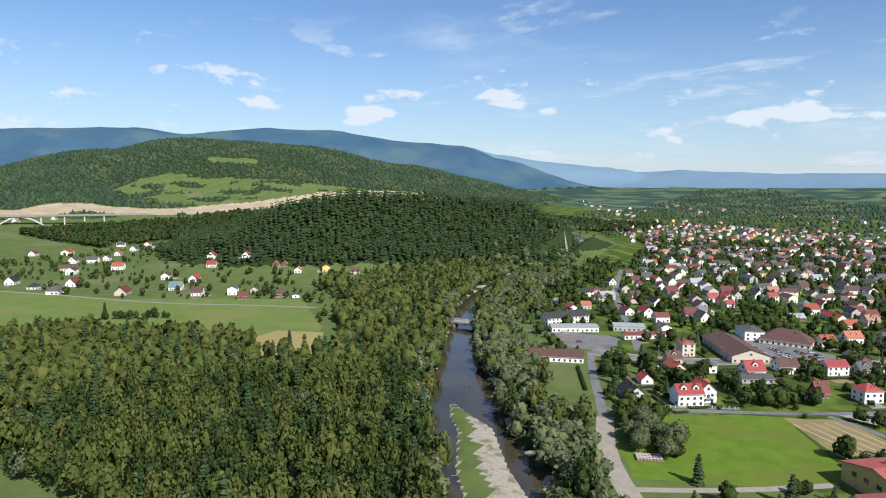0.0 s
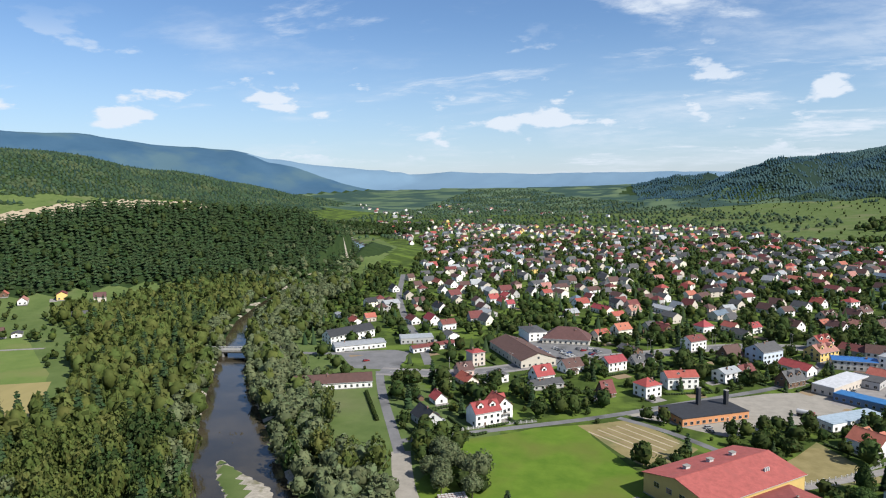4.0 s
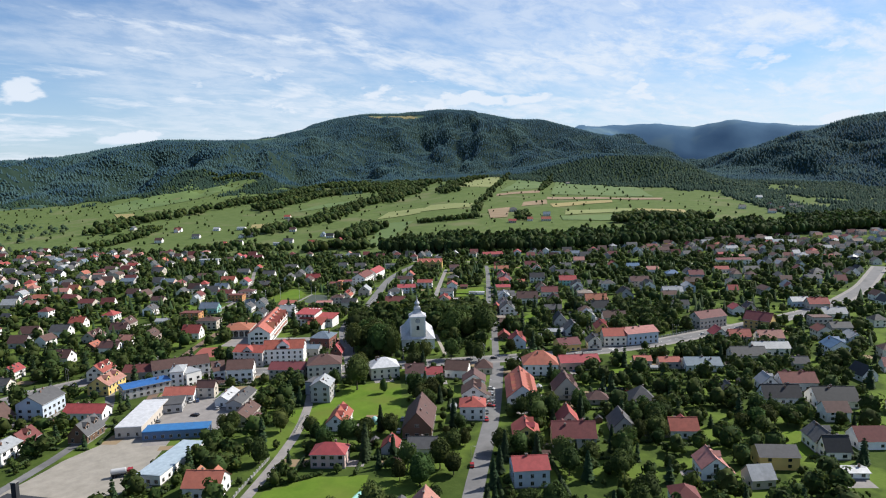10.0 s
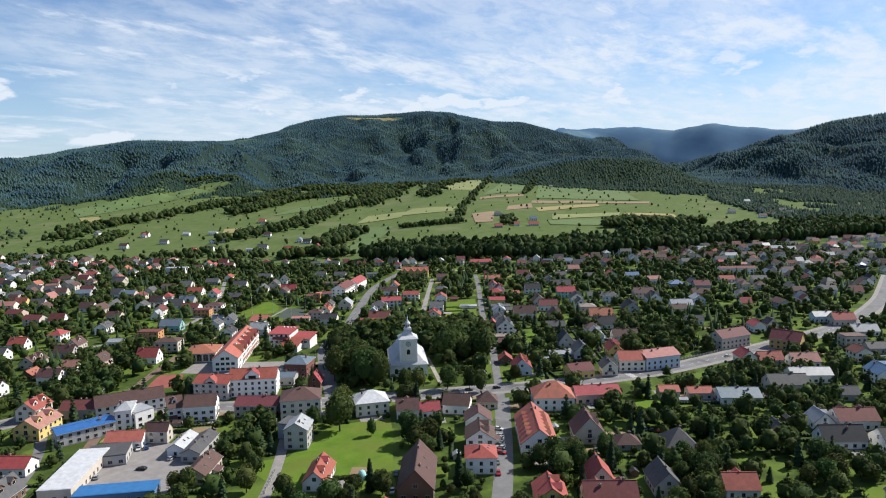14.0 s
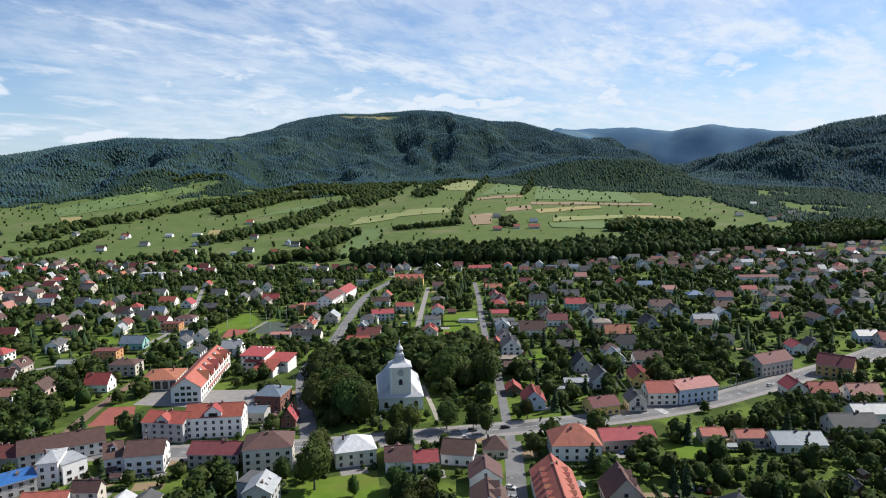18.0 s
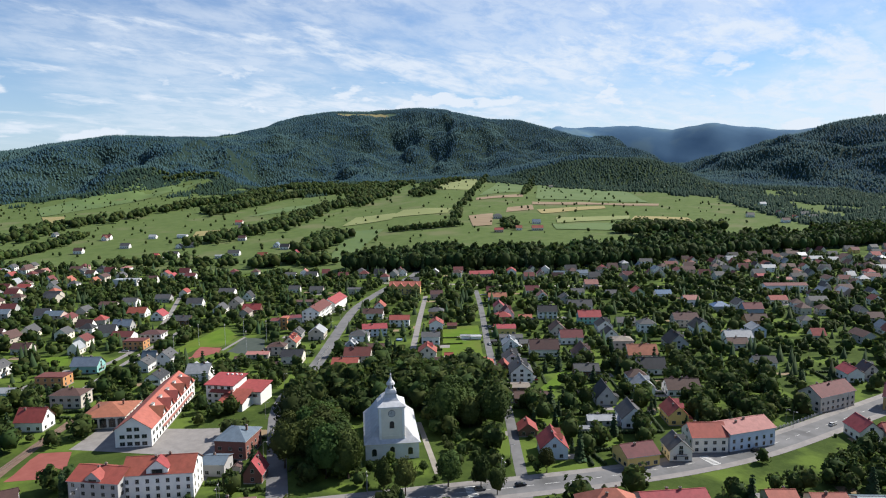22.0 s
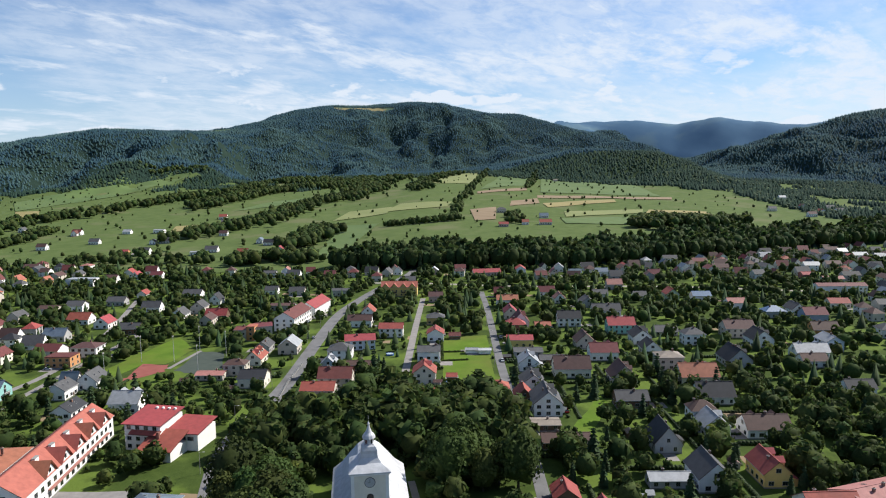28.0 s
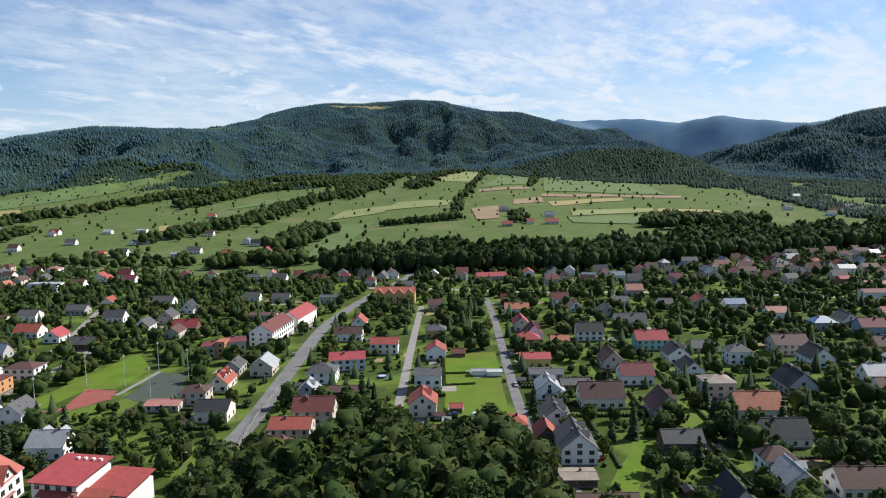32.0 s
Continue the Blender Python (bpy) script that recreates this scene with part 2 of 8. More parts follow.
# woods of the far slopes: haze blue painted into leaf and needle colours
surface("leaf_haze", (0.052, 0.118, 0.138), (0.074, 0.144, 0.156), 0.05, 0.85, vary="island", vary_by=0.10, spot=(0.090, 0.160, 0.144), spot_scale=0.0040, spot_at=(0.45, 0.65), spec=0.05)
surface("needle_haze", (0.038, 0.092, 0.126), (0.056, 0.114, 0.144), 0.05, 0.85, vary="island", vary_by=0.10, spot=(0.078, 0.144, 0.146), spot_scale=0.0050, spot_at=(0.48, 0.58), spec=0.05)
surface("needle_near", (0.032, 0.068, 0.052), (0.052, 0.092, 0.064), 0.05, 0.85, vary="island", vary_by=0.15, spec=0.05)
surface("leaf_west", (0.042, 0.080, 0.044), (0.072, 0.118, 0.056), 0.05, 0.85, vary="island", vary_by=0.2, spot=(0.098, 0.135, 0.062), spot_scale=0.010, spot_at=(0.48, 0.66), spec=0.1)
# near-black noise paints the shade in gaps between the hedge leaves
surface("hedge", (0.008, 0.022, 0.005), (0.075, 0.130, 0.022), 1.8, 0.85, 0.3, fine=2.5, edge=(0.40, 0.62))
# distant ridges: the blue of haze is painted into the base colour
surface("haze_forest", (0.060, 0.140, 0.235), (0.085, 0.175, 0.275), 0.004, 0.95, spot=(0.112, 0.200, 0.255), spot_scale=0.0030, spot_at=(0.48, 0.62), spec=0.06)
# brighter haze-blue copy for the eastern ridge, which faces away from the sun
surface("haze_east", (0.095, 0.200, 0.330), (0.125, 0.240, 0.375), 0.004, 0.95, spot=(0.155, 0.265, 0.350), spot_scale=0.0040, spot_at=(0.48, 0.60), spec=0.06)
surface("haze_far", (0.215, 0.350, 0.490), (0.245, 0.385, 0.520), 0.002, 0.95, spec=0.06)

# ---- the lie of the land ----
EAST_U, EAST_V = (0.777, 0.629), (-0.629, 0.777)


def smooth(a, b, x):
    k = np.clip((x - a) / (b - a), 0, 1)
    return k * k * (3 - 2 * k)


RIDGES = {
    "mountain": [(760, 3330, 150, 420), (971, 3224, 206, 650), (1643, 3162, 303, 900), (1941, 3104, 306, 900), (2243, 3140, 336, 900), (2627, 3221, 410, 920),
                 (2881, 3199, 487, 950), (3237, 2906, 516, 950), (3351, 2770, 487, 900), (3440, 2486, 441, 850), (3488, 2233, 372, 700), (3480, 1985, 316, 520),
                 (3334, 1684, 235, 380), (3049, 1400, 140, 320)],
    "spur_east": [(2480, 1600, 122, 330), (2392, 1528, 135, 330), (2289, 1297, 168, 320), (2264, 1111, 158, 300), (2118, 934, 95, 240), (1955, 791, 45, 200)],
    "right_hill": [(3400, 1360, 60, 260), (3580, 1194, 190, 330), (3564, 944, 243, 430), (3495, 761, 292, 520), (3417, 581, 333, 600), (3300, 200, 350, 650)],
    "far_east": [(4127, 2315, 383, 400), (4296, 1957, 404, 400), (4379, 1739, 372, 400), (4448, 1527, 405, 400), (4505, 1319, 373, 400), (4560, 1061, 346, 400),
                 (4590, 872, 384, 400), (4611, 400, 380, 400)],
    "far_west": [(-4600, 1200, 380, 700), (-4217, 1964, 387, 700), (-3858, 2586, 423, 700), (-3703, 2800, 389, 700), (-3356, 3202, 441, 700), (-3058, 3484, 442, 700),
                 (-2694, 3769, 372, 650), (-2366, 3982, 349, 600), (-2091, 4132, 280, 550), (-1808, 4263, 231, 450), (-1488, 4385, 186, 300), (-1345, 4430, 150, 200)],
    "west_hill": [(-2300, 600, 130, 560), (-2054, 923, 150, 560), (-2081, 1286, 211, 560), (-1926, 1501, 254, 560), (-1828, 1615, 254, 560), (-1705, 1741, 243, 540),
                  (-1586, 1848, 199, 500), (-1481, 2055, 173, 450), (-1400, 2346, 132, 380), (-1280, 2636, 80, 300)],
    "spur_west": [(-880, 740, 20, 120), (-750, 715, 40, 130), (-678, 676, 88, 135), (-634, 754, 100, 135), (-546, 899, 92, 135), (-477, 970, 84, 120), (-446, 1021, 56, 90)],
    "far_north": [(-1900, 4560, 150, 420), (-1353, 4585, 146, 420), (-962, 4720, 176, 420), (-317, 4772, 155, 420), (478, 4810, 150, 420), (1200, 4750, 130, 420)],
}


def along(points, x, y):
    """Distance from each place to a line of points, and the further values of the line there."""
    best = np.full(x.shape, 1e9)
    vals = [np.zeros(x.shape) for _ in points[0][2:]]
    for (x0, y0, *a), (x1, y1, *b) in zip(points, points[1:]):
        dx, dy = x1 - x0, y1 - y0
        k = np.clip(((x - x0) * dx + (y - y0) * dy) / (dx * dx + dy * dy), 0, 1)
        d = np.hypot(x - x0 - k * dx, y - y0 - k * dy)
        near = d < best
        best = np.where(near, d, best)
        for i in range(len(vals)):
            vals[i] = np.where(near, a[i] + k * (b[i] - a[i]), vals[i])
    return (best, *vals) if vals else (best, None)


RIVER = [(140, -600, 20), (60, -200, 20), (-20, 40, 20), (-60, 112, 20), (-98, 170, 20), (-130, 208, 20), (-166, 266, 16.5), (-192, 308, 14), (-231, 379, 10.5), (-246, 409, 9.5),
         (-262, 438, 9.5), (-292, 512, 10), (-312, 590, 10), (-330, 700, 11), (-345, 850, 12), (-363, 1000, 13), (-385, 1095, 15), (-450, 1230, 16), (-560, 1420, 17), (-800, 1700, 16)]
BAR = [(-153, 233, 2), (-141, 220, 6), (-125, 207, 9.5), (-101, 169, 12), (-85, 150, 13), (-60, 118, 11), (-45, 95, 6)]


def uv_of(x, y):
    return EAST_U[0] * x + EAST_U[1] * y, EAST_V[0] * x + EAST_V[1] * y


def foot(v):
    """Where the eastern slope begins, across the valley."""
    return np.where(v < -80, 1015 + (-80 - v) * 0.42, np.where(v > 300, 1015 + 0.3 * (v - 300), 1015))


def rough(x, y, size, seed):
    k = 6.2832 / size
    return (np.sin(k * (x * 0.8 + y * 0.6) + seed) + np.sin(k * 1.7 * (x * -0.45 + y * 0.9) + 2.1 * seed) + 0.6 * np.sin(k * 2.9 * (x * 0.95 - y * 0.3) + 3.7 * seed)
            + 0.4 * np.sin(k * 5.3 * (x * 0.2 + y * 0.98) + 5.1 * seed)) / 3.0


def parts_of(x, y):
    out = {}
    for name, pts in RIDGES.items():
        top = np.zeros(x.shape)
        for a, b in zip(pts, pts[1:]):
            d, h, w = along([a, b], x, y)
            top = np.maximum(top, h * np.exp(-(d / w) ** 2))
        out[name] = top
    u, v = uv_of(x, y)
    f = foot(v)
    terrace = 9 * smooth(260, 60, v) * smooth(f - 5, f + 75, u)
    gap = smooth(-620, -420, v + 0.36 * (u - 348)) * 0.8 + 0.2
    out["valley"] = 92 * smooth(2500, 4700, y) * smooth(-2300, -1500, x)
    out["slope"] = terrace * gap + 0.058 * np.clip(u - f - 40, 0, 1500) * gap
    return out


def share_of(name, x, y):
    """How near a place is to the crest of a ridge: 1 on the crest, 0 at the foot."""
    e = np.zeros(x.shape)
    pts = RIDGES[name]
    for a, b in zip(pts, pts[1:]):
        d, h, w = along([a, b], x, y)
        e = np.maximum(e, np.exp(-(d / w) ** 2))
    return e


def land(x, y):
    """Height of the ground."""
    x, y = np.asarray(x, float), np.asarray(y, float)
    p = parts_of(x, y)
    wood = {"mountain": 12, "right_hill": 13, "spur_west": 15, "west_hill": 12, "spur_east": 8}
    most = np.max(list(p.values()), axis=0) + 1.0
    h = sum(np.clip(v - wood.get(k, 0) * smooth(15, 60, v), 0, None) ** 3 for k, v in p.items()) ** (1 / 3)
    u, v = uv_of(x, y)
    bend = v + 90 * rough(x, y, 1300, 2.7)
    for name, size, amount in (("mountain", 620, 82), ("right_hill", 560, 50), ("spur_east", 300, 12), ("west_hill", 520, 9), ("far_west", 1300, 26), ("far_east", 900, 20)):
        e = share_of(name, x, y)
        steep = np.clip(4.6 * e * (1 - e), 0, 1) * smooth(0.55, 0.95, p[name] / most)
        spurs = 0.9 * rough(bend, 0.22 * u, size, 3.0 + size * 0.01) + 0.35 * rough(bend, 0.5 * u, size * 0.4, 1.0)
        h = h + steep * amount * spurs * np.clip(h / 90, 0, 1)
    h = h + np.clip(h / 120, 0, 1) * (6 * rough(x, y, 900, 1.0) + 4 * rough(x, y, 340, 2.0))
    d, w = along(RIVER, x, y)
    bed = -4.2 * smooth(w + 5, w - 5, d)
    db, wb = along(BAR, x, y)
    bed = np.maximum(bed, np.where(db < wb + 4, -2.0 + 0.5 * np.clip(1 - db / (wb + 0.1), -1, 1) - 1.6 * smooth(wb - 3, wb + 4, db), -9))
    return np.where(d < w + 6, bed, h * smooth(0, 12, h + 6) * (h > 0.4) + 0.0)


def land1(x, y):
    return float(land(np.array([x]), np.array([y]))[0])


def mesh_of(name, V, F, mats=(), idx=None, flat=True):
    me = bpy.data.meshes.new(name)
    V, F = np.asarray(V, np.float32), np.asarray(F, np.int32)
    n = F.shape[1]
    me.vertices.add(len(V)), me.loops.add(F.size), me.polygons.add(len(F))
    me.vertices.foreach_set("co", V.ravel())
    me.loops.foreach_set("vertex_index", F.ravel())
    me.polygons.foreach_set("loop_start", np.arange(0, F.size, n, dtype=np.int32))
    me.polygons.foreach_set("use_smooth", np.full(len(F), not flat))
    for m in mats:
        me.materials.append(MATS[m])
    if idx is not None:
        me.polygons.foreach_set("material_index", np.asarray(idx, np.int32))
    me.update(calc_edges=True)
    return me


def steps(*runs):
    out = [runs[0][0]]
    for a, b, s in runs:
        n = max(1, round((b - a) / s))
        out += [a + (b - a) * (i + 1) / n for i in range(n)]
    return np.array(out)


SAND = [(-1490, 648), (-1468, 704), (-1503, 785), (-1494, 832), (-1435, 863), (-1437, 922), (-1381, 974), (-1340, 1040), (-1313, 1123), (-1285, 1193), (-1260, 1293), (-1224, 1415),
        (-1152, 1534), (-1094, 1690)]
PASTURE = [(-1657, 1008), (-1643, 1173), (-1492, 1307), (-1334, 1444), (-1230, 1526), (-1155, 1567), (-1213, 1403), (-1303, 1273), (-1330, 1139), (-1381, 1040), (-1533, 1021)]


def sand_line(x, y):
    return along(SAND, x, y)[0]


def inside(x, y, poly):
    hit = np.zeros(x.shape, bool)
    for (x0, y0), (x1, y1) in zip(poly, poly[1:] + poly[:1]):
        if y0 != y1:
            hit ^= ((y0 > y) != (y1 > y)) & (x < (x1 - x0) * (y - y0) / (y1 - y0) + x0)
    return hit


def open_hill(x, y):
    """The pasture on the western hill."""
    hit = inside(x, y, PASTURE)
    copse = rough(x * 0.5 + y * 0.9, 3.0 * x - 1.6 * y, 330, 3.0) + 0.5 * rough(x, y, 90, 1.0)
    glade = along([(-1640, 1330), (-1560, 1400)], x, y)[0] < 22
    return (hit & (copse < 0.34)) | glade


def forest_mask(x, y):
    """Where woods stand on the hills, by the lie of the land."""
    p = parts_of(x, y)
    h = land(x, y)
    u, v = uv_of(x, y)
    n = rough(x, y, 420, 4.0) + 0.6 * rough(x, y, 150, 6.0)
    east = (p["mountain"] > 26 + 16 * n + np.where(v > 500, 14, 0)) | (p["spur_east"] > 34 + 10 * n) | (p["right_hill"] > 27 + 16 * n)
    west = ((p["west_hill"] > 34 + 14 * n) & ~open_hill(x, y) & (sand_line(x, y) > 54)) | (p["spur_west"] > 10)
    f = foot(v)
    belt = (u > f) & (u < f + 70 + 30 * n) & (v < 165 + 20 * n) & (v > -1300)
    gorge = (p["right_hill"] < 60) & (u > 1420 + 0.1 * (v + 600)) & (v < -590 - 0.05 * (u - 1400) - 0.3 * np.maximum(0, u - 1832)) & (n > -0.25)
    bald = along([(2760, 3040), (2890, 2920), (2960, 2840)], x, y)[0] < 34
    glade = inside(x, y, [(729, 2002), (663, 1802), (781, 1768), (891, 1791), (1154, 2008), (1275, 2075), (1358, 2082), (1275, 2154), (996, 2109)])
    saddle = along([(2050, 3120), (2170, 3130)], x, y)[0] < 60
    return (east & ~bald & ~saddle & ~glade) | gorge | west | belt | (p["far_west"] > 40) | (p["far_east"] > 40) | (p["far_north"] > 30)


gx = steps((-5400, -2400, 70), (-2400, -1700, 34), (-1700, -1050, 9), (-1050, -800, 36), (-800, -420, 20), (-420, 20, 4), (20, 900, 22), (900, 3600, 36), (3600, 5400, 70))
gy = steps((-3000, -400, 130), (-400, 80, 30), (80, 300, 4), (300, 620, 6), (620, 1750, 11), (1750, 3600, 36), (3600, 5400, 70))
GX, GY = np.meshgrid(gx, gy)
GZ = land(GX.ravel(), GY.ravel())
nx, ny = len(gx), len(gy)
ii = (np.arange(ny - 1)[:, None] * nx + np.arange(nx - 1)[None, :]).ravel()
GF = np.stack([ii, ii + 1, ii + nx + 1, ii + nx], 1)
cx, cy = GX.ravel()[GF].mean(1), GY.ravel()[GF].mean(1)
kind = np.zeros(len(GF), int)
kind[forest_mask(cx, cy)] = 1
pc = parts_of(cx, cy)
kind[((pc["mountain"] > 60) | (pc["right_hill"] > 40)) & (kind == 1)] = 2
bare = along([(2760, 3040), (2890, 2920), (2960, 2840)], cx, cy)[0]
kind[bare < 26 + 20 * rough(cx, cy, 160, 2.0)] = 9
dr, wr = along(RIVER, cx, cy)
db, wb = along(BAR, cx, cy)
kind[dr < wr - 3] = 3
kind[db < wb + 2] = 4
inner = (cx + 101) * 0.83 + (cy - 169) * 0.56 + 5 * rough(cx, cy, 34, 1.7)
kind[(db < wb - 1.2) & (inner < -1)] = 0
kind[(np.abs(dr - wr) < 3.5) & (db > wb + 2) & (rough(cx, cy, 55, 4.4) > 0.22)] = 4
# the far ridges get the colours with painted-in haze
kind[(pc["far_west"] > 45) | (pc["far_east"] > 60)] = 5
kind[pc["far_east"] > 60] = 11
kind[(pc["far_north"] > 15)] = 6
uc, vc = uv_of(cx, cy)
kind[(dr < wr + 18) & (dr >= wr - 3) & (kind == 0) & (cy < 1150)] = 1
kind[(kind == 0) & (uc > 150) & (uc < foot(vc)) & (vc > -900) & (vc < 3600) & (dr > 60)] = 7
# beyond y = 2300 the meadows get the green with haze mixed in
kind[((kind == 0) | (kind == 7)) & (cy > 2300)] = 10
kind[sand_line(cx, cy) < 46 + 8 * rough(cx, cy, 200, 2.2)] = 8
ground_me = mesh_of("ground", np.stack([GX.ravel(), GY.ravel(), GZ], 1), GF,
                    ["meadow", "forest_floor", "far_forest", "river_bed", "gravel", "haze_forest", "haze_far", "garden", "sand", "dry_grass", "haze_meadow", "haze_east"], kind, flat=False)
ground = tagged(new("ground", ground_me), "valley floor of meadows, gardens and wooded hills around a small town", "ground", kind="structure")

# the river
wv, wf = [], []
for i, (x, y, w) in enumerate(RIVER):
    x0, y0 = RIVER[max(i - 1, 0)][:2]
    x1, y1 = RIVER[min(i + 1, len(RIVER) - 1)][:2]
    t = Vector((x1 - x0, y1 - y0)).normalized()
    for s in (-1, 1):
        wv.append((x - s * t.y * (w + 4), y + s * t.x * (w + 4), -2.4))
    if i:
        wf.append((2 * i - 2, 2 * i - 1, 2 * i + 1, 2 * i))
wm = surface("water", (0.050, 0.044, 0.030), (0.110, 0.090, 0.056), 0.035, 0.10, 0.06, fine=0.5)
wm.node_tree.nodes["Principled BSDF"].inputs["Specular IOR Level"].default_value = 0.38
tagged(new("water", mesh_of("water", wv, wf, ["water"])), "dark shallow river with ripples between wooded banks", "river", kind="structure")
import itertools


# ---- paints of the houses ----
ROOFS = {"red": (0.45, 0.095, 0.082), "red2": (0.21, 0.060, 0.056), "orange": (0.52, 0.175, 0.115), "brown": (0.14, 0.075, 0.065), "grey": (0.12, 0.12, 0.125),
         "lgrey": (0.45, 0.47, 0.49), "black": (0.045, 0.048, 0.055), "white": (0.72, 0.73, 0.75), "blue": (0.045, 0.20, 0.50), "blue2": (0.13, 0.24, 0.42),
         "hall": (0.46, 0.115, 0.105), "pink": (0.50, 0.23, 0.19), "bluegrey": (0.19, 0.25, 0.31), "bluewhite": (0.50, 0.60, 0.70), "beige": (0.36, 0.31, 0.25), "green": (0.20, 0.30, 0.26)}
WALLS = {"white": (0.92, 0.90, 0.86), "cream": (0.86, 0.80, 0.67), "yellow": (0.80, 0.58, 0.20), "beige": (0.60, 0.54, 0.46), "grey": (0.46, 0.45, 0.44),
         "pink": (0.66, 0.48, 0.42), "brown": (0.17, 0.10, 0.065), "teal": (0.30, 0.58, 0.53), "orange": (0.62, 0.30, 0.13), "bluewhite": (0.60, 0.67, 0.75),
         "lgrey": (0.55, 0.55, 0.54), "ochre": (0.58, 0.40, 0.15), "brick": (0.26, 0.115, 0.09), "blue": (0.12, 0.20, 0.33), "bluegrey": (0.30, 0.37, 0.45),
         "red2": (0.45, 0.16, 0.13), "green": (0.52, 0.60, 0.45)}
ROOF_WORD = {"red": "red tiled", "red2": "dark red", "orange": "orange tiled", "brown": "dark brown", "grey": "weathered grey", "lgrey": "pale sheet-metal",
             "black": "anthracite", "white": "white metal", "blue": "bright blue metal", "blue2": "blue metal", "hall": "red sheet-metal", "pink": "faded red", "bluegrey": "blue-grey metal",
             "bluewhite": "pale blue metal", "beige": "sand-coloured", "green": "grey-green"}
WALL_WORD = {"white": "white rendered", "cream": "cream rendered", "yellow": "yellow rendered", "beige": "beige rendered", "grey": "bare grey", "pink": "pink rendered",
             "brown": "dark wooden", "teal": "pale green", "orange": "orange rendered", "bluewhite": "bluish white", "lgrey": "pale grey", "ochre": "ochre rendered",
             "brick": "brick", "blue": "blue painted", "bluegrey": "blue-grey", "red2": "dark red painted", "green": "pale green"}
for k, c in ROOFS.items():
    metal = k in ("lgrey", "white", "blue", "blue2", "bluegrey", "bluewhite")
    surface("roof_" + k, tuple(v * 0.86 for v in c), tuple(v * 1.24 for v in c), 0.5, 0.5 if metal else 0.75, 0.04,
            spot=tuple(v * 0.7 + 0.02 for v in c), spot_scale=0.25, spot_at=(0.58, 0.8), vary="object", vary_by=0.13, fine=2.5)
for k, c in WALLS.items():
    surface("wall_" + k, tuple(v * 1.42 for v in c), tuple(v * 1.62 for v in c), 0.4, 0.9, 0.01, spot=tuple(v * 1.26 for v in c), spot_scale=0.3,
            spot_at=(0.6, 0.85), vary="object", vary_by=0.06)
surface("frame_white", (0.70, 0.70, 0.68), (0.80, 0.80, 0.78), 1.0, 0.6)
surface("door_wood", (0.14, 0.07, 0.04), (0.22, 0.12, 0.07), 1.0, 0.6)
surface("concrete", (0.32, 0.31, 0.29), (0.46, 0.45, 0.42), 0.3, 0.9, 0.02)
surface("chimney_brick", (0.30, 0.15, 0.11), (0.42, 0.24, 0.18), 1.5, 0.9, 0.03)
glass = surface("window_glass", (0.020, 0.024, 0.028), (0.045, 0.052, 0.058), 0.2, 0.12)
glass.node_tree.nodes["Principled BSDF"].inputs["Specular IOR Level"].default_value = 0.6


def part(name, me, parent, m=None, label=""):
    ob = new(name, me)
    ob.parent = parent
    if m is not None:
        ob.matrix_basis = m
    return tagged(ob, label) if label else ob


def thing(name, m, label, category, group="", kind=""):
    ob = new(name)
    ob.empty_display_size = 0.5
    ob.matrix_basis = m
    return tagged(ob, label, category, group, kind)


class Shape:
    """Faces with materials, collected and made into one mesh."""

    def __init__(self):
        self.v, self.f, self.m, self.mats = [], [], [], []

    def slot(self, mat):
        if mat not in self.mats:
            self.mats.append(mat)
        return self.mats.index(mat)

    def face(self, pts, mat):
        n = len(self.v)
        self.v += [tuple(p) for p in pts]
        self.f.append(tuple(range(n, n + len(pts))))
        self.m.append(self.slot(mat))

    def box(self, x0, y0, z0, x1, y1, z1, mat, bottom=False):
        a = [(x0, y0), (x1, y0), (x1, y1), (x0, y1)]
        for i in range(4):
            p, q = a[i], a[(i + 1) % 4]
            self.face([(*p, z0), (*q, z0), (*q, z1), (*p, z1)], mat)
        self.face([(*p, z1) for p in a], mat)
        if bottom:
            self.face([(*p, z0) for p in a[::-1]], mat)

    def ring(self, profile, n, mat, smooth_top=True):
        """A turned form: radii and heights from the foot to the top."""
        for (r0, z0), (r1, z1) in zip(profile, profile[1:]):
            for i in range(n):
                a, b = 2 * math.pi * i / n, 2 * math.pi * (i + 1) / n
                p = [(r0 * math.cos(a), r0 * math.sin(a), z0), (r0 * math.cos(b), r0 * math.sin(b), z0), (r1 * math.cos(b), r1 * math.sin(b), z1),
                     (r1 * math.cos(a), r1 * math.sin(a), z1)]
                self.face(p if r1 > 0.01 else p[:3], mat)

    def mesh(self, name):
        me = bpy.data.meshes.new(name)
        me.from_pydata(self.v, [], self.f)
        for k in self.mats:
            me.materials.append(MATS[k])
        me.polygons.foreach_set("material_index", self.m)
        me.update()
        return me


CACHE = {}


def shared(key, make):
    if key not in CACHE:
        CACHE[key] = make()
    return CACHE[key]


def window_mesh(w, h):
    def make():
        s = Shape()
        t = 0.07
        s.box(-w / 2, -0.05, 0, w / 2, 0.0, h, "frame_white")
        for x0, x1 in ((-w / 2 + t, -0.02), (0.02, w / 2 - t)):
            s.face([(x0, -0.056, t), (x1, -0.056, t), (x1, -0.056, h - t), (x0, -0.056, h - t)], "window_glass")
        s.face([(-w / 2 - 0.1, -0.16, -0.02), (w / 2 + 0.1, -0.16, -0.02), (w / 2 + 0.1, 0, 0.0), (-w / 2 - 0.1, 0, 0.0)], "concrete")
        return s.mesh("window")
    return shared(("win", w, h), make)


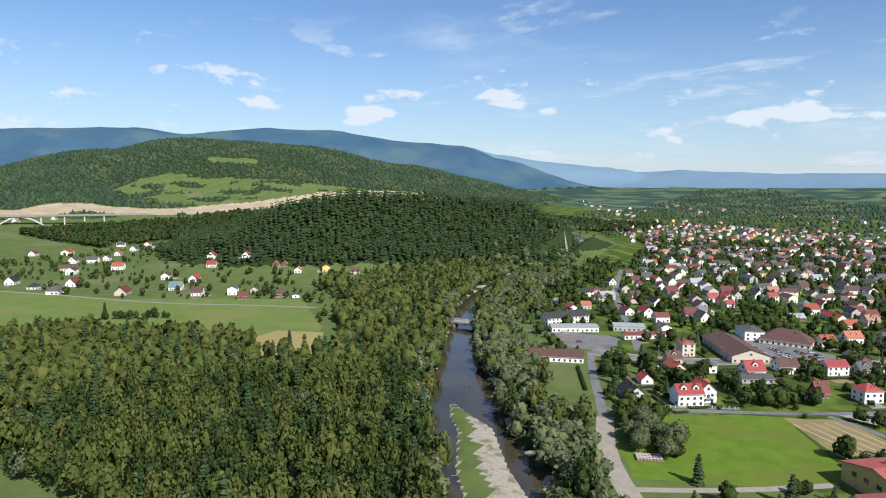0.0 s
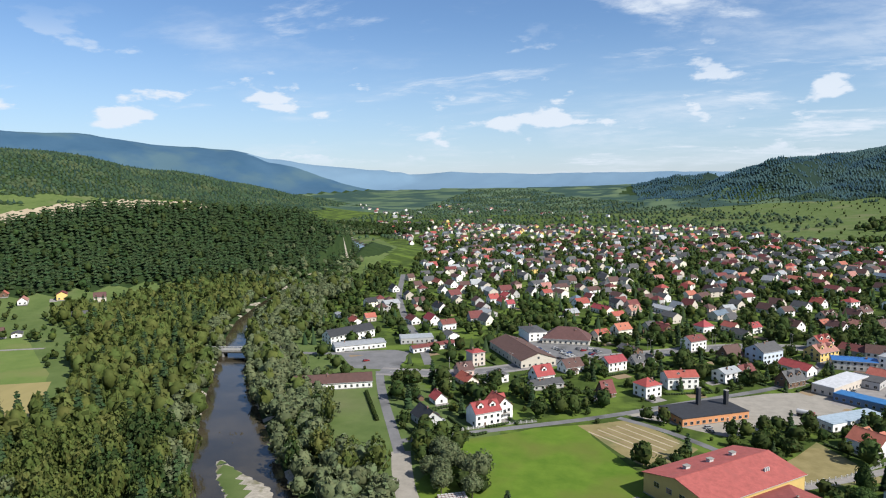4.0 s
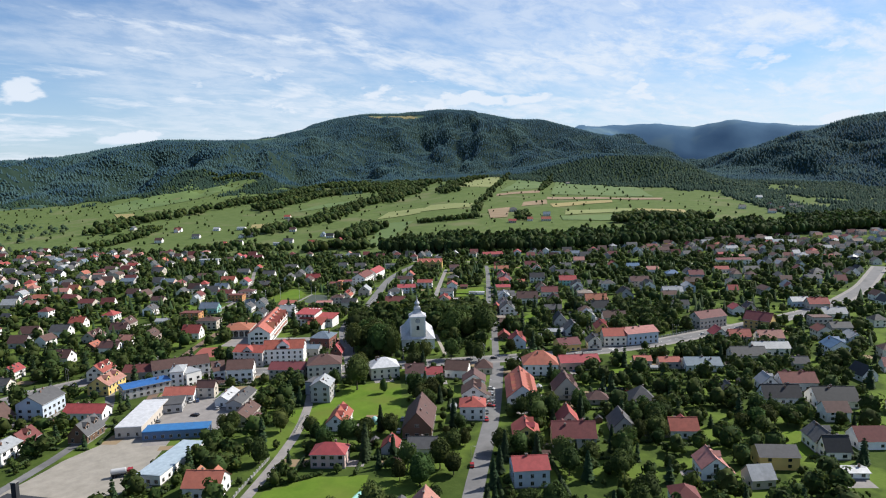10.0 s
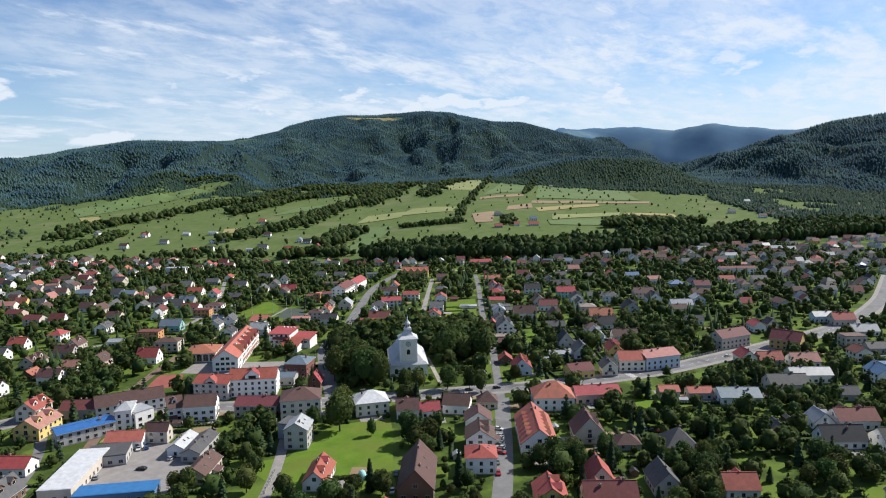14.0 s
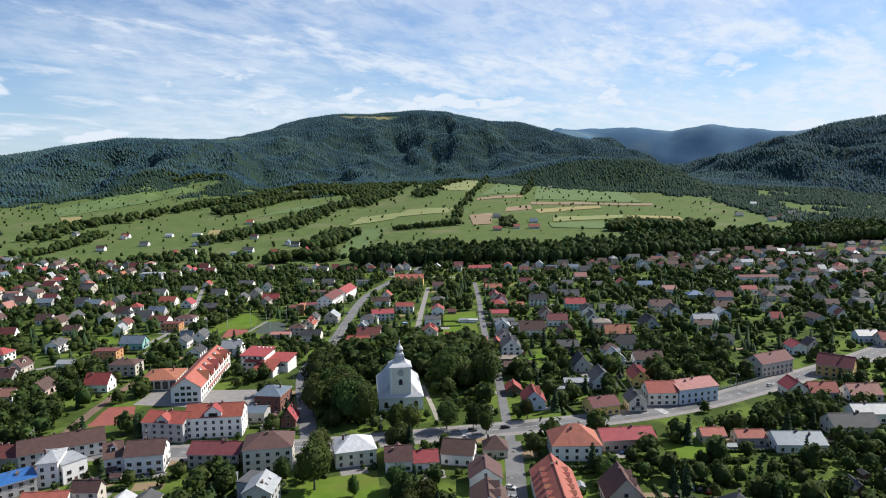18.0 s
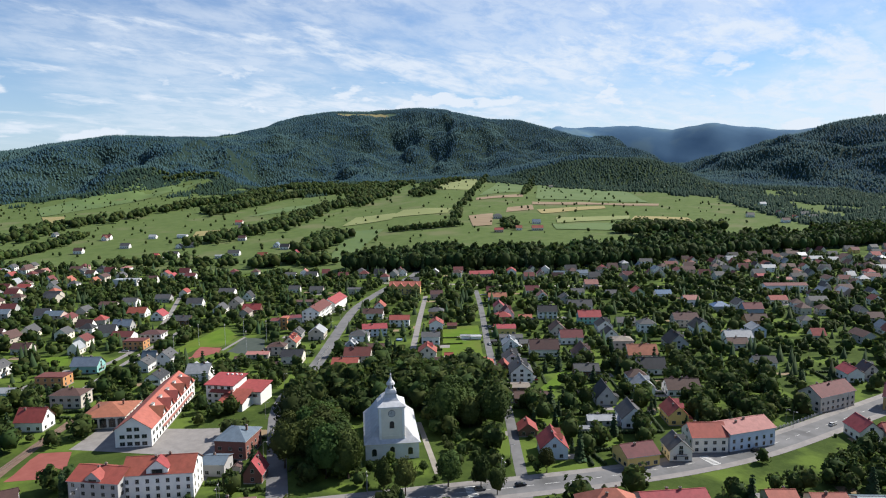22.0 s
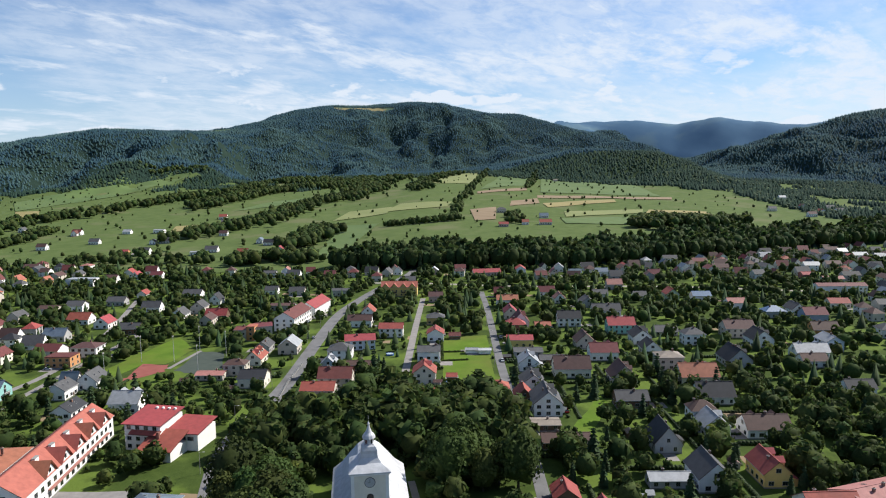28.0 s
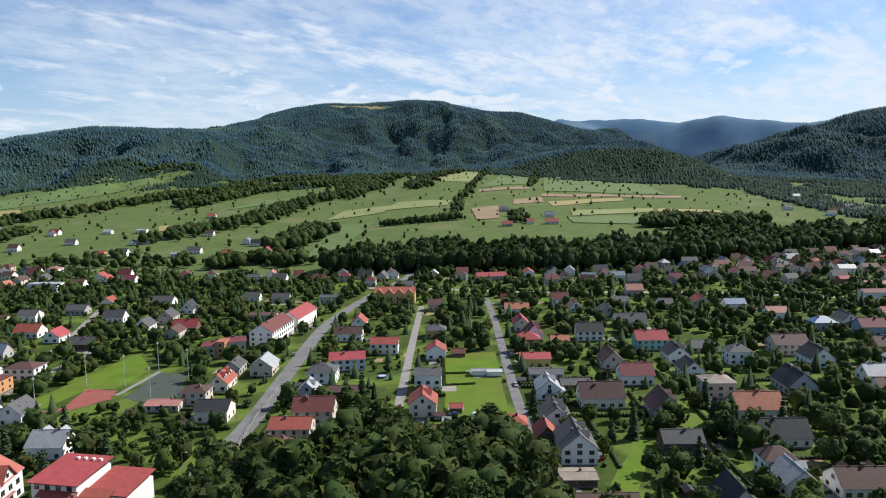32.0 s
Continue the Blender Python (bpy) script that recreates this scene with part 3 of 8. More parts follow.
def door_mesh():
    def make():
        s = Shape()
        s.box(-0.6, -0.08, 0, 0.6, 0, 2.15, "frame_white")
        s.box(-0.47, -0.12, 0.02, 0.47, -0.085, 2.02, "door_wood")
        return s.mesh("door")
    return shared("door", make)


def chimney_mesh(h):
    def make():
        s = Shape()
        s.box(-0.4, -0.3, -1.2, 0.4, 0.3, h, "chimney_brick")
        s.box(-0.5, -0.4, h, 0.5, 0.4, h + 0.14, "concrete", True)
        s.box(-0.25, -0.15, h + 0.14, -0.05, 0.15, h + 0.4, "chimney_brick")
        s.box(0.05, -0.15, h + 0.14, 0.25, 0.15, h + 0.4, "chimney_brick")
        return s.mesh("chimney")
    return shared(("chim", h), make)


def wall_mesh(L, W, H, P, kind, mat):
    s = Shape()
    a, b = L / 2, W / 2
    lo = -0.6
    for y in (-b, b):
        f = [(-a, y, lo), (a, y, lo), (a, y, H), (-a, y, H)]
        s.face(f if y < 0 else f[::-1], mat)
    for x in (-a, a):
        f = [(x, -b, lo), (x, b, lo), (x, b, H)] + ([(x, 0, H + P)] if kind == "g" else []) + [(x, -b, H)]
        s.face(f if x > 0 else f[::-1], mat)
    # plinth
    s.box(-a - 0.05, -b - 0.05, lo, a + 0.05, b + 0.05, 0.45, "concrete")
    return s.mesh("wall")


def roof_mesh(L, W, H, P, kind, mat, over=0.55, thick=0.22):
    s = Shape()
    a, b = L / 2 + over * 0.8, W / 2 + over
    if kind == "f":
        s.box(-L / 2 - 0.12, -W / 2 - 0.12, H, L / 2 + 0.12, W / 2 + 0.12, H + 0.35, mat, True)
        s.box(-L / 2 + 0.35, -W / 2 + 0.35, H + 0.35, L / 2 - 0.35, W / 2 - 0.35, H + 0.42, mat)
        return s.mesh("roof")
    e = H - P * over / (W / 2)
    top, d = H + P, thick
    if kind == "g":
        for sg in (-1, 1):
            q = [(-a, sg * b, e + d), (a, sg * b, e + d), (a, 0, top + d), (-a, 0, top + d)]
            s.face(q if sg < 0 else q[::-1], mat)
            q = [(-a, sg * b, e), (a, sg * b, e), (a, 0, top), (-a, 0, top)]
            s.face(q[::-1] if sg < 0 else q, mat)
            q = [(-a, sg * b, e), (a, sg * b, e), (a, sg * b, e + d), (-a, sg * b, e + d)]
            s.face(q if sg < 0 else q[::-1], "frame_white")
            for x in (-a, a):
                s.face([(x, sg * b, e), (x, sg * b, e + d), (x, 0, top + d), (x, 0, top)], "door_wood")
        s.box(-a, -0.16, top + d - 0.06, a, 0.16, top + d + 0.07, mat)
    else:
        r = max(0.3, a - b)
        A, B, C, D = (-a, -b, e + d), (a, -b, e + d), (a, b, e + d), (-a, b, e + d)
        R1, R2 = (-r, 0, top + d), (r, 0, top + d)
        s.face([A, B, R2, R1], mat), s.face([C, D, R1, R2], mat), s.face([B, C, R2], mat), s.face([D, A, R1], mat)
        for p, q in ((A, B), (B, C), (C, D), (D, A)):
            s.face([(p[0], p[1], e), (q[0], q[1], e), q, p], "frame_white")
        s.face([(v[0], v[1], e) for v in (D, C, B, A)], "frame_white")
    return s.mesh("roof")


def dormer_mesh(roof, wall, w, d, h):
    """A gabled dormer that runs back into the roof; its front looks along -y."""
    def make():
        s = Shape()
        a, o, k = w / 2, 0.25, w * 0.42
        s.face([(-a, 0, -0.6), (a, 0, -0.6), (a, 0, h), (0, 0, h + k), (-a, 0, h)], "wall_" + wall)
        for sg in (-1, 1):
            s.face([(sg * a, 0, -0.6), (sg * a, d, -0.6), (sg * a, d, h), (sg * a, 0, h)], "wall_" + wall)
            for lift in (0.0, 0.14):
                s.face([(sg * (a + o), -0.3, h - k * o / a + lift), (0, -0.3, h + k + lift), (0, d + 0.6, h + k + lift), (sg * (a + o), d, h - k * o / a + lift)], "roof_" + roof)
            s.face([(sg * (a + o), -0.3, h - k * o / a), (0, -0.3, h + k), (0, -0.3, h + k + 0.14), (sg * (a + o), -0.3, h - k * o / a + 0.14)], "door_wood")
        s.box(-w * 0.3, -0.05, 0.15, w * 0.3, 0.0, h - 0.1, "frame_white")
        s.face([(-w * 0.25, -0.056, 0.22), (w * 0.25, -0.056, 0.22), (w * 0.25, -0.056, h - 0.17), (-w * 0.25, -0.056, h - 0.17)], "window_glass")
        return s.mesh("dormer")
    return shared(("dormer", roof, wall, w, d, h), make)


def balcony_mesh(w):
    def make():
        s = Shape()
        s.box(-w / 2, -1.3, 0, w / 2, 0, 0.16, "concrete", True)
        for k in range(int(w / 0.5) + 1):
            x = -w / 2 + 0.04 + k * (w - 0.08) / int(w / 0.5)
            s.box(x - 0.03, -1.28, 0.16, x + 0.03, -1.22, 1.05, "door_wood")
        s.box(-w / 2, -1.3, 1.02, w / 2, -1.2, 1.12, "door_wood", True)
        s.box(-w / 2, -1.3, 0.45, w / 2, -1.24, 0.75, "frame_white", True)
        s.box(-0.9, -0.04, 0.18, 0.9, 0.0, 2.3, "frame_white")
        for x0, x1 in ((-0.82, -0.04), (0.04, 0.82)):
            s.face([(x0, -0.05, 0.3), (x1, -0.05, 0.3), (x1, -0.05, 2.22), (x0, -0.05, 2.22)], "window_glass")
        return s.mesh("balcony")
    return shared(("balcony", w), make)


def skylight_mesh():
    def make():
        s = Shape()
        s.box(-0.45, -0.65, -0.05, 0.45, 0.65, 0.08, "concrete")
        s.face([(-0.36, -0.56, 0.085), (0.36, -0.56, 0.085), (0.36, 0.56, 0.085), (-0.36, 0.56, 0.085)], "window_glass")
        return s.mesh("skylight")
    return shared("skylight", make)


def porch_mesh(roof, wall, w, d, h):
    """A low annexe against a long wall, with a lean-to roof; it stands out along -y."""
    def make():
        s = Shape()
        s.box(-w / 2, -d, -0.5, w / 2, 0, h, "wall_" + wall)
        s.face([(-w / 2 - 0.3, -d - 0.4, h + 0.05), (w / 2 + 0.3, -d - 0.4, h + 0.05), (w / 2 + 0.3, 0, h + 1.0), (-w / 2 - 0.3, 0, h + 1.0)], "roof_" + roof)
        s.face([(-w / 2 - 0.3, -d - 0.4, h - 0.1), (w / 2 + 0.3, -d - 0.4, h - 0.1), (w / 2 + 0.3, -d - 0.4, h + 0.05), (-w / 2 - 0.3, -d - 0.4, h + 0.05)], "frame_white")
        for sg in (-1, 1):
            s.face([(sg * w / 2, -d, h), (sg * w / 2, 0, h), (sg * w / 2, 0, h + 0.95)], "wall_" + wall)
        s.box(-w * 0.35, -d - 0.05, 0.9, -0.1, -d, 2.1, "frame_white")
        s.face([(-w * 0.32, -d - 0.056, 1.0), (-0.17, -d - 0.056, 1.0), (-0.17, -d - 0.056, 2.02), (-w * 0.32, -d - 0.056, 2.02)], "window_glass")
        s.box(w * 0.1, -d - 0.05, 0, w * 0.1 + 0.95, -d, 2.1, "door_wood")
        return s.mesh("porch")
    return shared(("porch", roof, wall, w, d, h), make)


def extras(root, rf, L, W, H, P, roof, wall, rnd, near):
    """Dormers, a balcony, roof lights or an annexe, as the larger family houses have them."""
    r = rnd.random()
    side = -1 if math.cos(root.matrix_basis.to_euler().z - math.radians(38)) > -0.3 else 1
    turn = 0 if side < 0 else 180
    if P >= 3.5 and r < 0.62:
        w = 2.4 if L < 11 else 3.2
        for cx in ((0,) if L < 13 else (-L * 0.24, L * 0.24)):
            out = 0.62 * W / 2
            z = H + P * 0.38
            part("dormer", dormer_mesh(roof, wall, w, round(0.5 * W / 2 + 0.4, 1), 1.6), rf, pose(cx, side * out, z, 0, 0, turn))
    elif r < 0.74:
        for cx in (-L * 0.2, L * 0.15):
            cy = side * 0.5 * W / 2
            part("skylight", skylight_mesh(), rf, pose(cx, cy, H + P * 0.5 + 0.24, -side * math.degrees(math.atan2(P, W / 2)), 0, 0))
    if H > 4.4 and rnd.random() < 0.5:
        if rnd.random() < 0.5:
            part("balcony", balcony_mesh(4.0), root, pose(-L / 2, 0, 2.75, 0, 0, -90), "wooden balcony with white panels")
        else:
            part("balcony", balcony_mesh(4.0), root, pose(rnd.uniform(-0.2, 0.2) * L, side * W / 2, 2.75, 0, 0, turn), "wooden balcony with white panels")
    if near < 300 and rnd.random() < 0.45:
        part("porch", porch_mesh(roof, wall, 4.6, 2.6, 2.4), root, pose(rnd.uniform(-0.25, 0.25) * L, side * W / 2, 0, 0, 0, turn), "low lean-to annexe")


HOUSES = []
ROAD_OF_FLIGHT = [(22, -66), (0, 0), (-4, 28), (3, 62), (44, 112), (243, 280)]


def flight_distance(x, y):
    d, _ = along(ROAD_OF_FLIGHT, np.array([float(x)]), np.array([float(y)]))
    return float(d[0])


def house(x, y, rot, L, W, H, P, kind="g", roof="red", wall="white", name="", rnd=random.Random(5)):
    """One house: walls, roof with its chimneys, windows, a door."""
    z = land1(x, y)
    HOUSES.append((x, y, math.radians(rot), L, W))
    near = flight_distance(x, y)
    size = "long" if L > 22 else ("low" if H < 3.6 else ("three-storey" if H > 7.5 else "two-storey" if H > 4.6 else "small"))
    shape = {"g": "gable", "h": "hipped", "f": "flat"}[kind]
    what = name or ("shed" if L * W < 50 and H < 3.2 else "building" if L > 20 or kind == "f" else "cottage" if wall == "brown" else "bungalow" if H < 3.6
                    else "villa" if kind == "h" else "apartment_house" if H > 7.5 else "house")
    root = thing(what, pose(x, y, z, 0, 0, rot), f"{size} {WALL_WORD[wall]} {what.replace(chr(95), chr(32))} with {ROOF_WORD[roof]} {shape} roof", what.replace("_", " "), f"{what}s of the town")
    part("wall", wall_mesh(L, W, H, P, kind, "wall_" + wall), root)
    rf = part("roof", roof_mesh(L, W, H, P, kind, "roof_" + roof), root)
    if what == "shed":
        part("door", door_mesh(), root, pose(rnd.uniform(-L / 5, L / 5), -W / 2, 0.0))
        return root
    if kind != "f" and near < 480:
        for i in range(1 if L < 16 else 2):
            cx, cy = rnd.uniform(-L * 0.3, L * 0.3), rnd.uniform(-0.16, 0.16) * W
            part("chimney", chimney_mesh(1.0), rf, pose(cx, cy, H + P * (1 - abs(cy) / (W / 2)) + 0.1))
    most = int((18 if near < 230 else 9 if near < 420 else 4) * max(1.0, L / 15) * (1.3 if H > 7.5 else 1.0))
    spots = []
    storeys = max(1, int((H + 0.6) / 2.9))
    for k in range(storeys):
        zz = 1.0 + k * 2.85
        for side in (1, -1):
            n = max(1, int(L / 3.4))
            for i in range(n):
                spots.append(((i + 0.5) / n * L - L / 2, side * W / 2, zz, 0 if side < 0 else 180))
            n = max(1, int(W / 3.8))
            for i in range(n):
                spots.append((side * L / 2, (i + 0.5) / n * W - W / 2, zz, 90 if side > 0 else -90))
    if kind == "g" and P >= 3.5:
        for side in (1, -1):
            spots.append((side * L / 2, 0.0, H + 0.3, 90 if side > 0 else -90))
    # the street sides have more windows than the backs
    street = [s for s in spots if math.sin(math.radians(s[3] + rot)) * (120 - x) - math.cos(math.radians(s[3] + rot)) * (180 - y) > 0]
    back = [s for s in spots if s not in street][::2]
    most = most if len(street) < most else min(len(street), int(most * 1.5))
    spots = (street + back)[:most]
    if near < 400 and kind == "g" and P >= 3 and L < 20 and W > 7:
        extras(root, rf, L, W, H, P, roof, wall, rnd, near)
    elif near < 200 and kind != "f" and L < 30:
        for i in range(2):
            cy = -rnd.uniform(0.35, 0.6) * W / 2
            part("skylight", skylight_mesh(), rf, pose(rnd.uniform(-0.2, 0.2) * L, cy, H + P * (1 - abs(cy) / (W / 2)) + 0.24, math.degrees(math.atan2(P, W / 2)), 0, 0))
    dx = rnd.uniform(-L * 0.2, L * 0.2)
    part("door", door_mesh(), root, pose(dx, -W / 2, 0.1))
    w, h = rnd.choice(((1.5, 1.5), (1.8, 1.5), (1.3, 1.6)))
    for (a, b, c, r) in spots:
        if c < 2.0 and r == 0 and abs(a - dx) < 1.4:
            continue
        part("window", window_mesh(w, h), root, pose(a, b, c, 0, 0, r))
    return root


# ---- trees ----
def unit(v):
    return v / np.linalg.norm(v, axis=1, keepdims=True)


ICO_V = unit(np.array([(0, a, b * 1.618) for a in (-1, 1) for b in (-1, 1)] + [(a, b * 1.618, 0) for a in (-1, 1) for b in (-1, 1)] + [(b * 1.618, 0, a) for a in (-1, 1) for b in (-1, 1)]))
ICO_F = [(i, j, k) for i, j, k in itertools.combinations(range(12), 3)
         if max(np.linalg.norm(ICO_V[i] - ICO_V[j]), np.linalg.norm(ICO_V[j] - ICO_V[k]), np.linalg.norm(ICO_V[i] - ICO_V[k])) < 1.2]
ICO_F = [f if np.dot(np.cross(ICO_V[f[1]] - ICO_V[f[0]], ICO_V[f[2]] - ICO_V[f[0]]), ICO_V[f[0]]) > 0 else f[::-1] for f in ICO_F]


def leafy(seed, tufts, size, squash=1.0, pear=0.0, lobes_n=13, core=0.25):
    """A crown of height 1 and width about 0.85 on z = 0.12: leaf tufts gathered into boughs round a dense heart."""
    g = np.random.default_rng(seed)
    k = np.arange(lobes_n)
    zz = 1 - 1.75 * (k + 0.5) / lobes_n
    rr = np.sqrt(np.clip(1 - zz * zz, 0.05, 1))
    a = k * 2.39996 + g.uniform(0, 6.28) + g.uniform(-0.4, 0.4, lobes_n)
    lobes = np.column_stack([rr * np.cos(a), rr * np.sin(a), zz]) * g.uniform(0.17, 0.29, (lobes_n, 1)) * (1.05, 1.05, 1.15) + (0, 0, 0.56)
    lr = g.uniform(0.12, 0.20, lobes_n)

    def bend(p):
        q = p.copy()
        q[:, 2] = 0.56 + (q[:, 2] - 0.56) * squash
        q[:, :2] *= (1 - pear * (q[:, 2] - 0.5))[:, None]
        return q
    V = [bend((ICO_V * g.uniform(0.8, 1.15, (12, 1))) * core * (1.0, 1.0, 1.15) + (0, 0, 0.54))]
    F = [(i, j, m, m) for i, j, m in ICO_F]
    n = 12
    own = g.integers(lobes_n, size=tufts)
    d = unit(g.normal(size=(tufts, 3)) + (lobes[own] - (0, 0, 0.50)) * 2.6)
    p = bend(lobes[own] + d * lr[own][:, None] * g.uniform(0.78, 1.1, (tufts, 1)))
    nrm = unit(d + g.normal(size=(tufts, 3)) * 0.27)
    a = unit(np.cross(nrm, g.normal(size=(tufts, 3))))
    b = np.cross(nrm, a)
    s = size * g.uniform(0.55, 1.35, (tufts, 1))
    quads = np.stack([p + a * s - nrm * s * 0.35, p + b * s * 0.8, p - a * s - nrm * s * 0.35, p - b * s * 0.8], 1).reshape(-1, 3)
    V.append(quads)
    F += [(n + 4 * i, n + 4 * i + 1, n + 4 * i + 2, n + 4 * i + 3) for i in range(tufts)]
    return np.concatenate(V), np.array(F)


def conifer(seed, tiers, per):
    """A spruce of height 1: whorls of hanging boughs, each a bent blade."""
    g = np.random.default_rng(seed)
    V, F = [], []
    n = 0
    for t in range(tiers):
        z = 0.08 + 0.90 * (t + g.uniform(-0.3, 0.3)) / tiers
        r = 0.20 * (1 - z) ** 0.8 * g.uniform(0.85, 1.12) + 0.015
        m = max(4, int(per * (1 - 0.55 * t / tiers)))
        a0 = g.uniform(0, 6.28)
        for i in range(m):
            a = a0 + 6.283 * i / m + g.uniform(-0.2, 0.2)
            rr = r * g.uniform(0.72, 1.2)
            w = 1.9 * rr / m * 2.2 + 0.01
            d = np.array((math.cos(a), math.sin(a), 0))
            s = np.array((-d[1], d[0], 0))
            zz = np.array((0, 0, 1.0))
            top = zz * (z + 0.09 * (1 - z) + 0.02)
            V += [top, d * rr * 0.6 + s * w + zz * (z - 0.01), d * rr + zz * (z - 0.05 * g.uniform(0.5, 1.3)), d * rr * 0.6 - s * w + zz * (z - 0.01)]
            F.append((n, n + 1, n + 2, n + 3))
            n += 4
    return np.array(V), np.array(F)


def fir_blob(seed):
    g = np.random.default_rng(seed)
    V = [(0, 0, 1.0)]
    for z, r in ((0.55, 0.12), (0.12, 0.21)):
        for i in range(5):
            a = 6.283 * i / 5 + g.uniform(-0.3, 0.3) + z
            V.append((r * g.uniform(0.75, 1.25) * math.cos(a), r * g.uniform(0.75, 1.25) * math.sin(a), z + g.uniform(-0.05, 0.05)))
    V[1:6] = []
    F = [(0, 1 + i, 1 + (i + 1) % 5, 1 + (i + 1) % 5) for i in range(5)]
    return np.array(V), np.array(F)


def crown_blob(seed, lumps=2, sides=5):
    """A far crown: a few uneven domed lumps."""
    g = np.random.default_rng(seed)
    V, F, n = [], [], 0
    for k in range(lumps):
        r = 0.40 if k == 0 else g.uniform(0.20, 0.28)
        c = np.array((0, 0, 0.5)) if k == 0 else np.array((g.uniform(-0.25, 0.25), g.uniform(-0.25, 0.25), g.uniform(0.55, 0.75)))
        t = g.uniform(0, 1.57)
        for ring, z in ((0.95, -0.45), (0.85, 0.45)):
            for i in range(sides):
                a = t + 6.2832 * (i + 0.5 * (z > 0)) / sides
                V.append(c + np.array((math.cos(a) * ring, math.sin(a) * ring, z + g.uniform(-0.15, 0.15))) * r * g.uniform(0.8, 1.2))
        V.append(c + np.array((g.uniform(-0.2, 0.2), g.uniform(-0.2, 0.2), 1.05)) * r)
        for i in range(sides):
            j = (i + 1) % sides
            F += [(n + i, n + j, n + sides + i, n + sides + i), (n + j, n + sides + j, n + sides + i, n + sides + i), (n + sides + i, n + sides + j, n + 2 * sides, n + 2 * sides)]
        n += 2 * sides + 1
    return np.array(V), np.array(F)


def tidy(V, F):
    """Faces given as four corners with the last one doubled become triangles; all become triangles."""
    a = F[:, [0, 1, 2]]
    b = F[F[:, 2] != F[:, 3]][:, [0, 2, 3]]
    return V, np.concatenate([a, b])


def joined(name, placed, mats, label, category):
    """Many plants in one mesh of kind stuff. placed: rows of (template, x, y, z, width, height, turn), by template number."""
    VV, FF, MM, n = [], [], [], 0
    for tmpl, mat, rows in placed:
        if not len(rows):
            continue
        V, F = tmpl
        R = np.asarray(rows, float)
        c, s = np.cos(R[:, 5])[:, None], np.sin(R[:, 5])[:, None]
        X = (V[None, :, 0] * c - V[None, :, 1] * s) * R[:, 3:4] + R[:, 0:1]
        Y = (V[None, :, 0] * s + V[None, :, 1] * c) * R[:, 3:4] + R[:, 1:2]
        Z = V[None, :, 2] * R[:, 4:5] + R[:, 2:3]
        VV.append(np.stack([X, Y, Z], 2).reshape(-1, 3))
        f = F[None] + (np.arange(len(R)) * len(V))[:, None, None] + n
        FF.append(f.reshape(-1, 3))
        MM.append(np.full(len(R) * len(F), mats.index(mat)))
        n += len(R) * len(V)
    me = mesh_of(name, np.concatenate(VV), np.concatenate(FF), mats, np.concatenate(MM), flat=False)
    return tagged(new(name, me), label, category, kind="stuff")


NEAR_LEAF = [tidy(*leafy(s, 980, 0.036, q, p, 24, 0.35)) for s, q, p in ((1, 0.95, 0.2), (2, 1.15, 0.5), (3, 0.85, 0.0), (4, 1.05, 0.3), (5, 1.0, -0.25))]
WOOD_LEAF = [tidy(*leafy(s, 128, 0.066, q, p, 16, 0.21)) for s, q, p in ((15, 1.1, 0.6), (16, 1.2, 0.9), (17, 1.0, 0.3), (18, 1.15, 1.2))]
GARDEN_LEAF = [tidy(*leafy(s, 88, 0.092, q, p, 11, 0.34)) for s, q, p in ((11, 1.0, 0.2), (12, 1.12, 0.5), (13, 0.85, 0.0), (14, 1.05, -0.2))]
MID_LEAF = [tidy(*leafy(s, 20, 0.165, 1.0, p, 6, 0.36)) for s, p in ((21, 0.1), (22, 0.4), (23, 0.8))]
SLOPE_LEAF = [tidy(*leafy(s, 9, 0.20, 1.0, p, 5, 0.40)) for s, p in ((27, 0.1), (28, 0.4), (29, 0.8))]
FAR_LEAF = [tidy(*crown_blob(s, 1)) for s in (21, 22, 23)]
TINY_LEAF = [tidy(*crown_blob(s, 1, 4)) for s in (24, 25, 26)]
NEAR_FIR = [tidy(*conifer(s, 19, 14)) for s in (31, 32)]
MID_FIR = [tidy(*conifer(s, 12, 9)) for s in (41, 42)]
SPIRE = [tidy(*conifer(s, 4, 5)) for s in (43, 44, 45)]
FAR_FIR = [tidy(*fir_blob(s)) for s in (51, 52)]


def trunk_mesh():
    def make():
        s = Shape()
        s.ring([(0.032, -0.04), (0.022, 0.10), (0.017, 0.35), (0.008, 0.62), (0.0, 0.8)], 7, "bark")
        for a, z, r, u in ((0.4, 0.30, 0.24, 0.55), (2.3, 0.34, 0.22, 0.6), (4.2, 0.27, 0.25, 0.5), (5.4, 0.42, 0.18, 0.68)):
            d, e = Vector((math.cos(a), math.sin(a), 0)), Vector((-math.sin(a), math.cos(a), 0))
            p, q = d * 0.012 + Vector((0, 0, z)), d * r + Vector((0, 0, u))
            s.face([p + e * 0.009, p - e * 0.009, q], "bark")
            s.face([p + Vector((0, 0, 0.012)), p - Vector((0, 0, 0.012)), q], "bark")
        return s.mesh("trunk")
    return shared("trunk", make)


TREE_ME = {}


